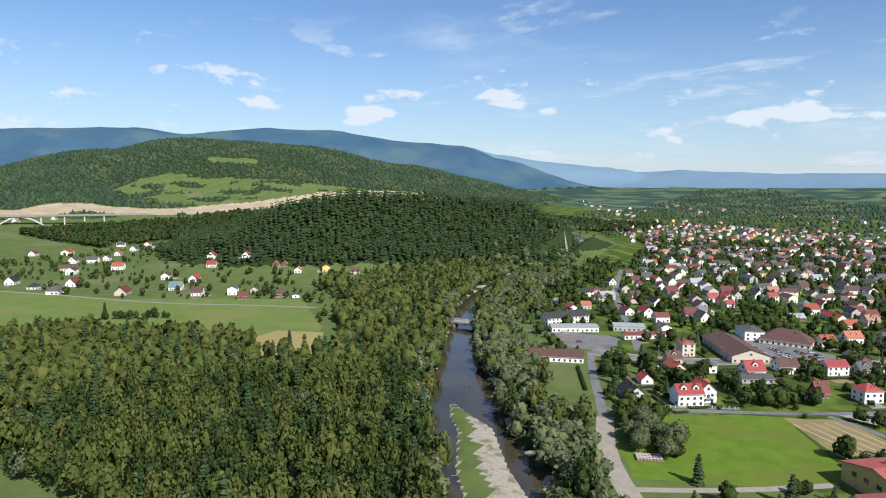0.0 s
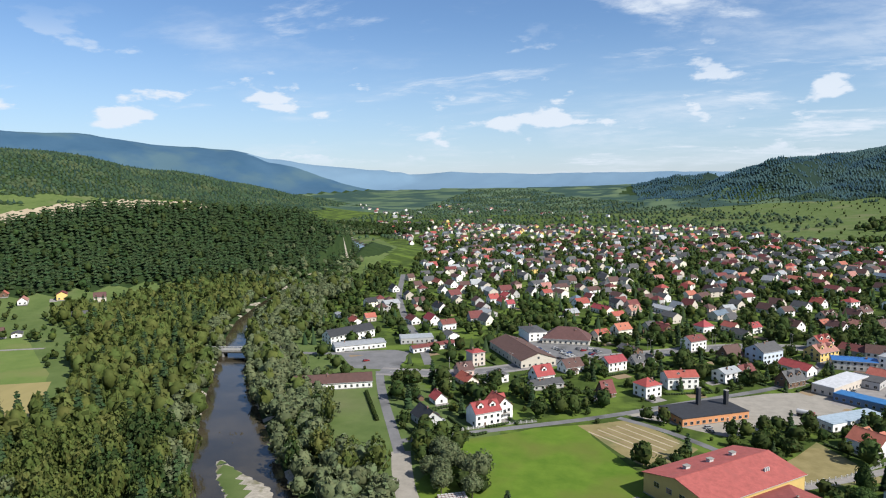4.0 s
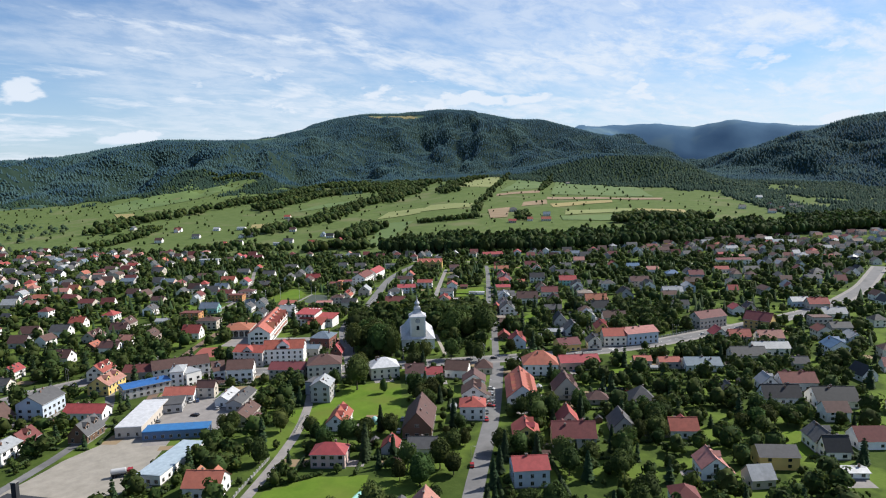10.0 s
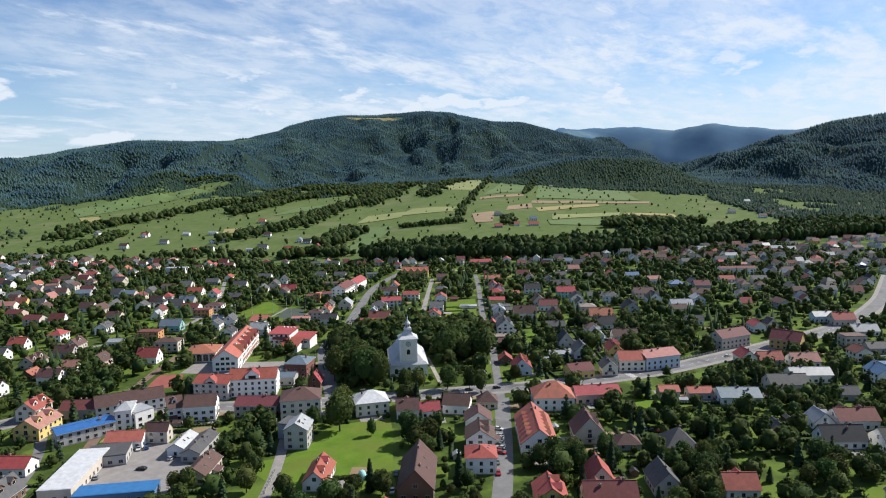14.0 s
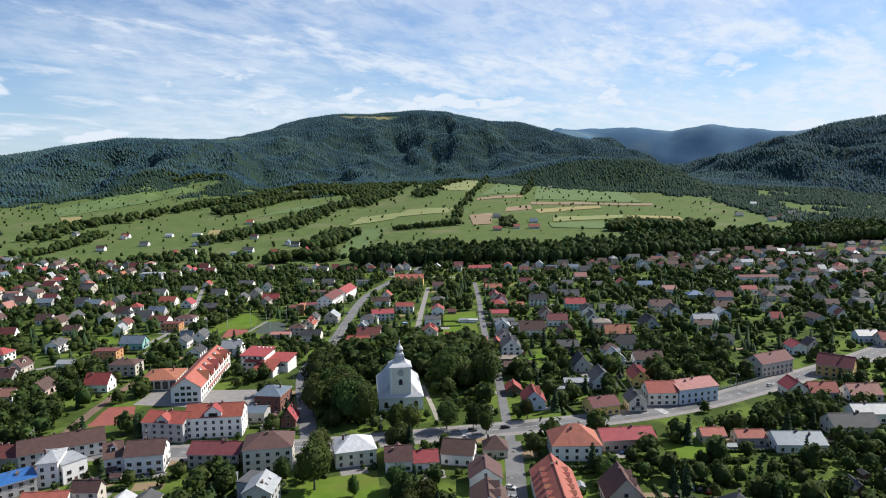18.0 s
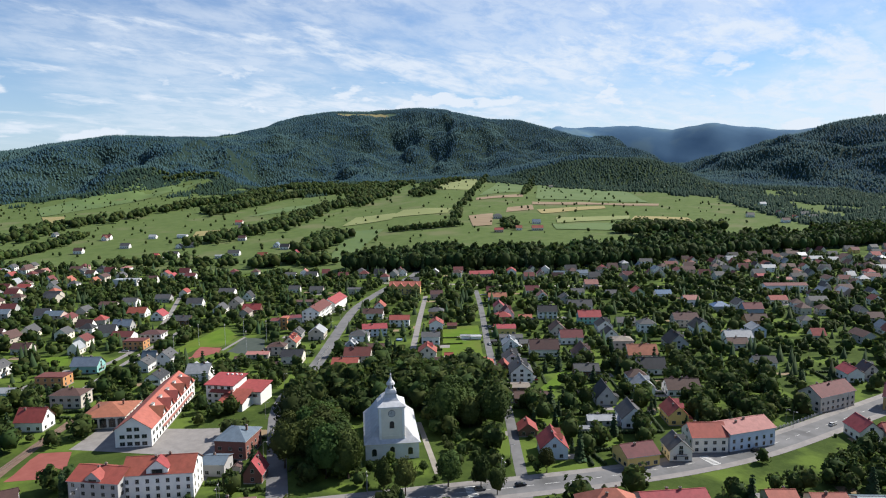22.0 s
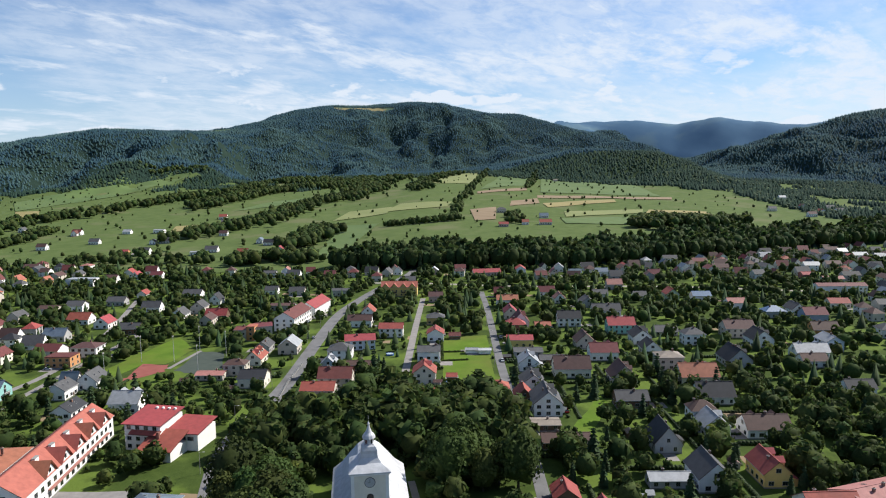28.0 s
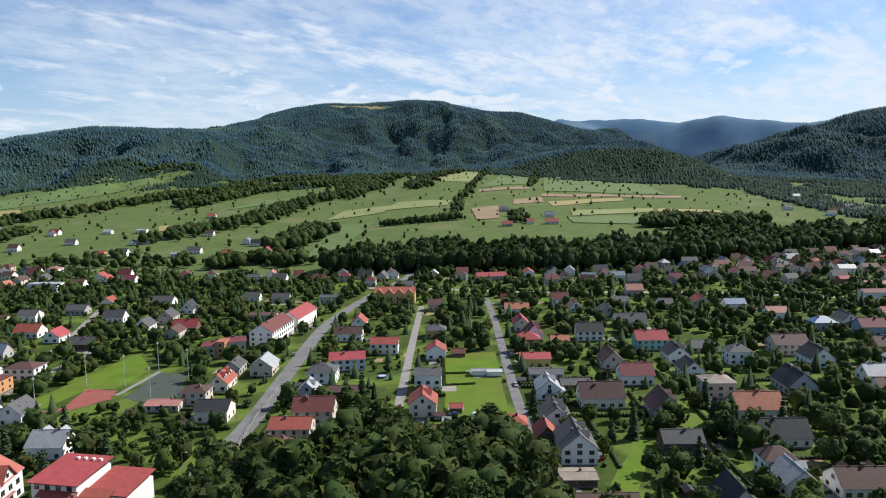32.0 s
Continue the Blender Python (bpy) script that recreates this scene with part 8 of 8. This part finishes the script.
def car(x, y, rot, colour=None, van=False):
    colour = colour or CARS.choice(["white", "silver", "black", "red", "blue", "grey", "silver", "grey", "white"])
    word = "van" if van else "car"
    root = thing(word, pose(x, y, land1(x, y) + 0.1, 0, 0, rot), f"parked {colour} {word} standing on the road surface", word, "parked cars")
    L, W, T = (5.4, 2.0, 2.3) if van else (4.3, 1.76, 1.45)

    def body():
        s = Shape()
        prof = [(-L / 2, 0.3), (-L / 2, 0.85), (-L / 2 + 0.15, 0.92), (L / 2 - 1.25, 0.95), (L / 2 - 0.1, 0.75), (L / 2, 0.6), (L / 2, 0.3)]
        for sg in (-1, 1):
            f = [(p, sg * W / 2, q) for p, q in prof]
            s.face(f if sg > 0 else f[::-1], "paint_" + colour)
        for (p, q), (p2, q2) in zip(prof, prof[1:]):
            s.face([(p, -W / 2, q), (p, W / 2, q), (p2, W / 2, q2), (p2, -W / 2, q2)], "paint_" + colour)
        return s.mesh("body")

    def cabin():
        s = Shape()
        a0, a1, b0, b1 = (-L / 2 + 0.1, L / 2 - 1.0, -L / 2 + 0.15, L / 2 - 1.7) if van else (-L / 2 + 0.15, L / 2 - 1.2, -L / 2 + 0.65, L / 2 - 2.0)
        w0, w1 = W / 2 - 0.06, W / 2 - 0.2
        lo = [(a0, -w0), (a1, -w0), (a1, w0), (a0, w0)]
        hi = [(b0, -w1), (b1, -w1), (b1, w1), (b0, w1)]
        for i in range(4):
            j = (i + 1) % 4
            s.face([(*lo[i], 0.93), (*lo[j], 0.93), (*hi[j], T - 0.05), (*hi[i], T - 0.05)], "paint_" + colour if van and i != 1 else "window_glass")
        s.face([(p, q, T - 0.045) for p, q in hi], "paint_" + colour)
        return s.mesh("cabin")

    def wheel():
        s = Shape()
        s.ring([(0.0, -0.1), (0.31, -0.1), (0.31, 0.1), (0.0, 0.1)], 10, "tyre")
        return s.mesh("wheel")
    part("body", shared(("cb", colour, van), body), root)
    part("cabin", shared(("cc", colour, van), cabin), root, label="dark car windows under the roof")
    for px in (-L / 2 + 0.8, L / 2 - 0.85):
        for py in (-W / 2 + 0.08, W / 2 - 0.08):
            part("wheel", shared("wheel", wheel), root, pose(px, py, 0.31, 90))
    return root


def car_row(x0, y0, x1, y1, n, rot, skip=0.15):
    for k in range(n):
        if CARS.random() < skip:
            continue
        t = k / max(1, n - 1)
        car(x0 + (x1 - x0) * t + CARS.uniform(-0.2, 0.2), y0 + (y1 - y0) * t + CARS.uniform(-0.2, 0.2), rot + CARS.uniform(-4, 4) + CARS.choice((0, 180)))


car_row(-3, 447, 9, 430, 8, 35)
car_row(3, 451, 13, 437, 6, 35)
car_row(-19, 446, -9, 434, 6, 35)
car_row(-13, 434, -5, 423, 5, 35)
car_row(-33, 446, -23, 430, 8, 30)
car_row(-15, 419, -1, 411, 5, 120)
car_row(263, 262, 284, 278, 11, 100)
car_row(168, 393, 180, 386, 5, 60)
car_row(322, 229, 326, 219, 5, 10)
car_row(230, 240, 254, 258, 4, 38, 0.4)
for x, y, r, c in ((162, 370, 120, "black"), (175, 370, 30, "white"), (147, 377, 60, "silver"), (333, 313, -35, "black"), (321, 323, -40, "grey"), (419, 252, -30, "black"),
                   (370, 285, -35, "silver"), (470, 232, -20, "white"), (60, 305, 30, "silver"), (203, 226, 40, "red"), (450, 405, 40, "white"), (436, 392, 40, "grey"),
                   (497, 441, 220, "silver"), (540, 471, 40, "white"), (560, 634, 30, "blue"), (470, 566, 39, "silver"), (20, 431, 20, "white"), (70, 463, 35, "red"),
                   (-128, 445, 105, "white"), (-134, 480, 105, "grey"), (121, 481, 30, "silver"), (240, 392, 120, "white"), (-140, 392, 40, "red"), (60, 300, 120, "grey")):
    car(x, y, r, c)
for x, y, r in ((238, 259, 40), (-160, 415, 20), (140, 362, 50)):
    car(x, y, r, "white", True)
for k in range(34):
    hx, hy, r, L, W = HOUSES[CARS.randrange(20, 330)]
    side = CARS.choice((-1, 1))
    a, b = CARS.uniform(-L / 3, L / 3), side * (W / 2 + 2.6)
    car(hx + a * math.cos(r) - b * math.sin(r), hy + a * math.sin(r) + b * math.cos(r), math.degrees(r) + CARS.choice((0, 180)))


def tanker(x, y, rot):
    root = thing("truck", pose(x, y, 0.05, 0, 0, rot), "red and white tank truck parked in the yard", "truck")
    s = Shape()
    s.box(-4, -1.2, 0.9, 1.6, 1.2, 1.2, "tyre", True)
    part("chassis", s.mesh("chassis"), root)
    s = Shape()
    s.box(2.0, -1.2, 0.6, 4.0, 1.2, 2.9, "paint_red", True)
    s.face([(4.02, -1.0, 1.7), (4.02, 1.0, 1.7), (4.02, 1.0, 2.6), (4.02, -1.0, 2.6)], "window_glass")
    part("cab", s.mesh("cab"), root)
    s = Shape()
    s.ring([(0.0, -2.9), (1.1, -2.8), (1.2, -2.5), (1.2, 2.5), (1.1, 2.8), (0.0, 2.9)], 14, "paint_white")
    part("tank", s.mesh("tank"), root, pose(-1.2, 0, 2.35, 0, 90))
    for px in (-3.2, -2.0, 2.9):
        for py in (-1.05, 1.05):
            part("wheel", shared("wheel", lambda: None), root, pose(px, py, 0.45, 90)).scale = (1.45, 1.45, 1.6)


tanker(109, 329.5, -30)


# ---- street lamps, masts, fences, hedges ----
def street_lamp(x, y, rot, h=8.0):
    root = thing("street_lamp", pose(x, y, 0, 0, 0, rot), "slim grey street lamp beside the road", "street lamp", "street lamps")

    def post():
        s = Shape()
        s.ring([(0.11, 0), (0.07, h), (0.0, h + 0.02)], 6, "concrete")
        return s.mesh("post")

    def arm():
        s = Shape()
        s.box(0, -0.04, h - 0.1, 1.3, 0.04, h, "concrete", True)
        s.box(1.2, -0.16, h - 0.16, 1.9, 0.16, h - 0.02, "frame_white", True)
        return s.mesh("arm")
    part("post", shared(("post", h), post), root)
    part("arm", shared(("arm", h), arm), root)


for pts, w in ROADS[:4]:
    d = 0.0
    for (x0, y0), (x1, y1) in zip(pts, pts[1:]):
        d += math.dist((x0, y0), (x1, y1))
        if d > 42:
            d = 0.0
            t = Vector((x1 - x0, y1 - y0)).normalized()
            x, y = x1 - t.y * (w / 2 + 1.2), y1 + t.x * (w / 2 + 1.2)
            if flight_distance(x, y) < 420 and houses_clear(np.array([x]), np.array([y]), 0.6)[0]:
                street_lamp(x, y, math.degrees(math.atan2(-t.x, t.y)))


def floodlight(x, y):
    root = thing("floodlight_mast", pose(x, y, 0, 0, 0, 38), "tall thin white floodlight mast at the sports field", "mast", "floodlight masts")
    s = Shape()
    s.ring([(0.16, 0), (0.09, 15), (0.0, 15.1)], 7, "frame_white")
    part("mast", s.mesh("mast"), root)
    s = Shape()
    s.box(-0.9, -0.12, 14.2, 0.9, 0.12, 14.9, "concrete", True)
    part("lamp_head", s.mesh("lamp_head"), root)


for x, y in ((348, 584), (377, 603), (388, 588), (410, 598), (385, 559), (412, 574)):
    floodlight(x, y)


def works_chimney(x, y, h):
    root = thing("chimney_stack", pose(x, y, 3.9, 0, 0, 38), "dark square brick chimney stack on a flat roof", "chimney")
    s = Shape()
    s.box(-0.9, -0.9, 0, 0.9, 0.9, h, "roof_black")
    s.box(-1.05, -1.05, h, 1.05, 1.05, h + 0.3, "concrete", True)
    part("shaft", s.mesh("shaft"), root)


works_chimney(58.5, 327.0, 9.0)
works_chimney(72.0, 329.5, 7.5)


def white_fence(pts, label):
    n = [Vector(p) for p in pts]
    root = thing("fence", pose(n[0].x, n[0].y, 0), label, "fence")
    for a, b in zip(n, n[1:]):
        m = max(1, int((b - a).length / 2.6))
        ang = math.degrees(math.atan2((b - a).y, (b - a).x))
        seg = (b - a).length / m
        for k in range(m):
            p = a.lerp(b, k / m) - n[0]

            def post():
                s = Shape()
                s.box(-0.18, -0.18, -0.2, 0.18, 0.18, 1.5, "frame_white")
                return s.mesh("post")

            def panel():
                s = Shape()
                s.box(0.18, -0.06, 0.0, seg - 0.18, 0.06, 0.5, "concrete")
                for j in range(6):
                    x = 0.3 + j * (seg - 0.6) / 5
                    s.box(x - 0.05, -0.03, 0.5, x + 0.05, 0.03, 1.25, "frame_white")
                return s.mesh("panel")
            part("post", shared("fence_post", post), root, pose(p.x, p.y, 0, 0, 0, ang))
            part("panel", shared(("panel", round(seg, 2)), panel), root, pose(p.x, p.y, 0, 0, 0, ang))


white_fence([(-56, 280), (-38, 291), (-20, 299)], "white pillar garden fence beside the road")
white_fence([(86, 249), (104, 259), (129, 279), (156, 297)], "pale garden fence along the lane")
white_fence([(180, 312), (196, 326)], "pale garden fence along the lane")
white_fence([(366, 474), (400, 504), (428, 526)], "white railing beside the street")
white_fence([(432, 258), (462, 246), (486, 238)], "white railing beside the main road")


def hedge(pts, h, w, label="clipped dark green garden hedge"):
    """A row of bushes grown together."""
    rows = []
    for a, b in zip(pts, pts[1:]):
        n = max(2, int(math.dist(a, b) / (w * 0.55)))
        for k in range(n):
            x, y = a[0] + (b[0] - a[0]) * k / n, a[1] + (b[1] - a[1]) * k / n
            hh = h * rng.uniform(1.0, 1.25)
            rows.append((x, y, land1(x, y) - 0.25 * hh, w * rng.uniform(1.4, 1.8), hh, rng.uniform(0, 6.28)))
    VV, FF, n = [], [], 0
    for k, r in enumerate(rows):
        V, F = GARDEN_LEAF[k % 4]
        VV.append(np.column_stack([V[:, 0] * r[3] + r[0], V[:, 1] * r[3] + r[1], V[:, 2] * r[4] + r[2]]))
        FF.append(F + n)
        n += len(V)
    tagged(new("hedge", mesh_of("hedge", np.concatenate(VV), np.concatenate(FF), ["leaf"])), label, "hedge", "garden hedges")


for pts, h, w in (([(336, 246), (350, 228), (362, 214)], 2.6, 2.2), ([(312, 262), (330, 246)], 2.4, 2.0), ([(-118, 328), (-98, 286)], 2.4, 1.8), ([(-6, 395), (14, 384)], 2.2, 2.0),
                  ([(160, 268), (136, 276)], 2.0, 1.8), ([(204, 300), (216, 288)], 2.0, 1.8), ([(517, 500), (478, 468)], 2.0, 1.6), ([(500, 470), (486, 486)], 1.2, 1.2),
                  ([(488, 458), (472, 474)], 1.2, 1.2), ([(300, 490), (322, 508)], 2.4, 2.0)):
    hedge(pts, h, w)


# ---- small garden things ----
def pool(x, y, r):
    root = thing("paddling_pool", pose(x, y, 0.04), "round blue garden pool standing on a lawn", "pool")
    s = Shape()
    s.ring([(r, 0), (r + 0.05, 0.9), (r - 0.1, 0.9), (r - 0.1, 0.75)], 20, "roof_blue")
    part("rim", s.mesh("rim"), root)
    s = Shape()
    s.ring([(r - 0.1, 0.75), (0.0, 0.751)], 20, "roof_bluewhite")
    part("water_surface", s.mesh("water_surface"), root)


pool(126.5, 240.5, 2.0)
pool(470, 500, 2.2)


def greenhouse(x, y, rot):
    root = thing("greenhouse", pose(x, y, 0.02, 0, 0, rot), "small arched greenhouse of pale green film", "greenhouse")
    s = Shape()
    n = 8
    arc = [(1.6 * math.cos(math.pi * k / n), 2.0 * math.sin(math.pi * k / n)) for k in range(n + 1)]
    for (y0, z0), (y1, z1) in zip(arc, arc[1:]):
        s.face([(-3, y0, z0), (3, y0, z0), (3, y1, z1), (-3, y1, z1)], "wall_teal")
    for xx in (-3, 3):
        s.face([(xx, p, q) for p, q in arc], "wall_teal")
    part("cover", s.mesh("cover"), root)
    for xx in (-3.03, 0, 3.03):
        b = Shape()
        for (y0, z0), (y1, z1) in zip(arc, arc[1:]):
            b.face([(xx - 0.05, y0 * 1.02, z0 * 1.02), (xx + 0.05, y0 * 1.02, z0 * 1.02), (xx + 0.05, y1 * 1.02, z1 * 1.02), (xx - 0.05, y1 * 1.02, z1 * 1.02)], "frame_white")
        part("hoop", b.mesh("hoop"), root)


for x, y, r in ((155, 241, 20), (212, 292, 60), (452, 432, 38), (505, 462, 128), (498, 405, 30)):
    greenhouse(x, y, r)


# a tall pointed white roof among the trees
def pavilion(x, y):
    root = thing("garden_pavilion", pose(x, y, 0, 0, 0, 20), "small pavilion with steep pointed white roof", "pavilion")
    s = Shape()
    s.ring([(4.2, 3.0), (1.6, 6.0), (0.0, 9.0)], 4, "roof_white")
    part("roof", s.mesh("roof"), root)
    s = Shape()
    s.box(-2.4, -2.4, -0.2, 2.4, 2.4, 3.2, "wall_white")
    part("wall", s.mesh("wall"), root)


pavilion(406, 423)


# pallets of bricks at the edge of the playing field
def brick_pallets(x, y, rot):
    root = thing("brick_pallets", pose(x, y, 0.03, 0, 0, rot), "stacked pallets of pale red bricks on the grass", "building material")

    def stack():
        s = Shape()
        for k in range(3):
            s.box(-0.55, -0.5 + k * 0.42, 0, 0.55, -0.38 + k * 0.42, 0.12, "door_wood", True)
        for k in range(4):
            s.box(-0.55 + 0.01 * (k % 2), -0.5, 0.12 + k * 0.26, 0.55, 0.5 - 0.01 * (k % 2), 0.36 + k * 0.26, "brick_pale", True)
        s.box(-0.56, -0.51, 1.16, 0.56, 0.51, 1.2, "frame_white")
        return s.mesh("stack")
    for i in range(8):
        for j in range(4):
            part("stack", shared("brick_stack", stack), root, pose(i * 1.35 - 4.7, j * 1.6 - 2.4, 0, 0, 0, 3 * ((i * 7 + j * 5) % 3 - 1)))


surface("brick_pale", (0.48, 0.27, 0.23), (0.62, 0.38, 0.33), 2.0, 0.9, 0.02, vary="object", vary_by=0.15)
CLEAR.append([(-52, 206), (-38, 206), (-38, 219), (-52, 219)])
brick_pallets(-44.6, 212.3, 25)

# paved drives and garden beds beside the houses
def drives():
    g = random.Random(21)
    for name, mat, chance, label, cat, z in (("paved_drives", "paving", 0.75, "pale paved drives and terraces beside houses", "paving", 0.045),
                                             ("garden_beds", "crop_brown", 0.35, "brown vegetable beds in the gardens", "garden bed", 0.05)):
        V, F = [], []
        for hx, hy, r, L, W in HOUSES[:340]:
            if g.random() > chance:
                continue
            side, end = g.choice((-1, 1)), g.choice((-1, 1))
            a, b = (end * g.uniform(0, L * 0.3), side * (W / 2 + 3.0)) if g.random() < 0.6 else (end * (L / 2 + 3), 0)
            if mat != "paving":
                a, b = a * 1.5, b * 1.9
            w, d = g.uniform(2.5, 6), g.uniform(2.2, 4)
            n = len(V)
            for p, q in ((-w, -d), (w, -d), (w, d), (-w, d)):
                x, y = hx + (a + p) * math.cos(r) - (b + q) * math.sin(r), hy + (a + p) * math.sin(r) + (b + q) * math.cos(r)
                V.append((x, y, land1(x, y) + z))
            F.append((n, n + 1, n + 2, n + 3))
        tagged(new(name, mesh_of(name, V, F, [mat])), label, cat, kind="stuff")


drives()

# stones in and along the river
def stones():
    V, F, n = [], [], 0
    g = np.random.default_rng(8)
    for cx_, cy_, sx, sy, m in ((-208, 284, 5, 3, 40), (-236, 352, 4, 5, 46), (-232, 380, 7, 3, 40), (-112, 240, 3, 8, 26), (-160, 262, 4, 4, 16)):
        for k in range(m):
            x, y, r = cx_ + g.normal() * sx, cy_ + g.normal() * sy, g.uniform(0.2, 0.6)
            o = np.array([(1, 0, 0), (0, 1, 0), (-1, 0, 0), (0, -1, 0), (0, 0, 0.6), (0, 0, -0.6)]) * r * g.uniform(0.7, 1.3, (6, 1)) + (x, y, -2.35)
            V.append(o)
            F += [(n + i, n + (i + 1) % 4, n + 4) for i in range(4)] + [(n + (i + 1) % 4, n + i, n + 5) for i in range(4)]
            n += 6
    tagged(new("river_stones", mesh_of("river_stones", np.concatenate(V), F, ["river_bed"])), "dark grey stones breaking the shallow water", "stones", kind="stuff")


stones()


# ---- hedges round the garden plots, and sheds behind the houses ----
def free(P):
    X, Y = np.array([p[0] for p in P]), np.array([p[1] for p in P])
    return (road_gap(X, Y) > 1.0) & houses_clear(X, Y, 0.8) & ~in_any(X, Y, CLEAR)


def plots():
    g = random.Random(31)
    bushes, sheds = [], []
    for hx, hy, r, L, W in HOUSES[:330]:
        if flight_distance(hx, hy) > 330 or L > 20 or hx < -150:
            continue
        a, b = L / 2 + g.uniform(4, 7), W / 2 + g.uniform(5, 9)
        c, s = math.cos(r), math.sin(r)
        for (x0, y0), (x1, y1) in (((-a, -b), (a, -b)), ((a, -b), (a, b)), ((a, b), (-a, b)), ((-a, b), (-a, -b))):
            if g.random() < 0.5:
                continue
            m, h = int(math.hypot(x1 - x0, y1 - y0) / 1.4), g.uniform(1.0, 1.9)
            for k in range(m):
                lx, ly = x0 + (x1 - x0) * (k + 0.5) / m, y0 + (y1 - y0) * (k + 0.5) / m
                bushes.append((hx + lx * c - ly * s, hy + lx * s + ly * c, h))
        if g.random() < 0.6:
            sheds.append((hx + (a - 2.5) * c - (b - 2.2) * s, hy + (a - 2.5) * s + (b - 2.2) * c, r, g.choice((("brown", "grey"), ("brown", "black"), ("grey", "lgrey"), ("beige", "brown")))))
    B = np.array(bushes)[free(bushes)]
    q = np.random.default_rng(5).uniform(0.8, 1.15, (len(B), 12, 1))
    V = ICO_V[None] * q * np.stack([np.full(len(B), 1.0), np.full(len(B), 1.0), B[:, 2] * 0.62], 1)[:, None] + np.stack([B[:, 0], B[:, 1], B[:, 2] * 0.45], 1)[:, None]
    F = np.array(ICO_F)[None] + (np.arange(len(B)) * 12)[:, None, None]
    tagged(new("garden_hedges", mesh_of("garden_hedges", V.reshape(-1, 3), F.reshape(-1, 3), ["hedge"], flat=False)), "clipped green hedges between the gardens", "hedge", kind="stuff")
    for (x, y, r, (w, rf)), ok in list(zip(sheds, free(sheds)))[:90]:
        if not ok:
            continue

        def make():
            k = Shape()
            k.box(-2.0, -1.5, -0.3, 2.0, 1.5, 2.2, "wall_" + w)
            for sg in (-1, 1):
                k.face([(-2.3, sg * 1.8, 2.0), (2.3, sg * 1.8, 2.0), (2.3, 0, 3.1), (-2.3, 0, 3.1)][::-sg], "roof_" + rf)
                k.face([(sg * 2.0, -1.5, 2.2), (sg * 2.0, 1.5, 2.2), (sg * 2.0, 0, 3.0)], "wall_" + w)
            k.box(-0.5, -1.56, 0, 0.5, -1.5, 1.9, "door_wood")
            return k.mesh("garden_shed")
        ob = new("garden_shed", shared(("shed", w, rf), make))
        ob.matrix_basis = pose(x, y, land1(x, y), 0, 0, math.degrees(r))
        tagged(ob, "small wooden garden shed with a gable roof", "shed", "garden sheds")


plots()


# ---- a hedgerow across the hay meadow, and spruces at the edge of the wood ----
def meadow_trees():
    g = random.Random(12)
    for k in range(13):
        t = k / 12
        tree(-496 + 38 * t + g.uniform(-2, 2), 252 + 34 * t + g.uniform(-2, 2), g.uniform(5, 9), None, "leaf", k, "round leafy bush in a meadow hedgerow")
    for k, (x, y, h) in enumerate(((-504, 258, 14), (-313, 242, 17), (-290, 253, 18), (-335, 246, 15), (-270, 258, 14))):
        tree(x, y, h, h * 0.95, "fir", k)



# single tall trees in the churchyard, by the parish lawn and along the street
def street_trees():
    for k, (x, y, h) in enumerate(((301, 342, 15), (300, 352, 12), (316, 334, 15), (323, 324, 13), (322, 316, 11), (239, 336, 20), (244, 320, 8), (349, 311, 11), (293, 376, 22), (298, 369, 20), (289, 396, 20))):
        tree(x, y, h, h * (0.72 + 0.07 * (k % 3)), "leaf", k, "tall full-crowned lime tree beside the churchyard")


street_trees()


meadow_trees()
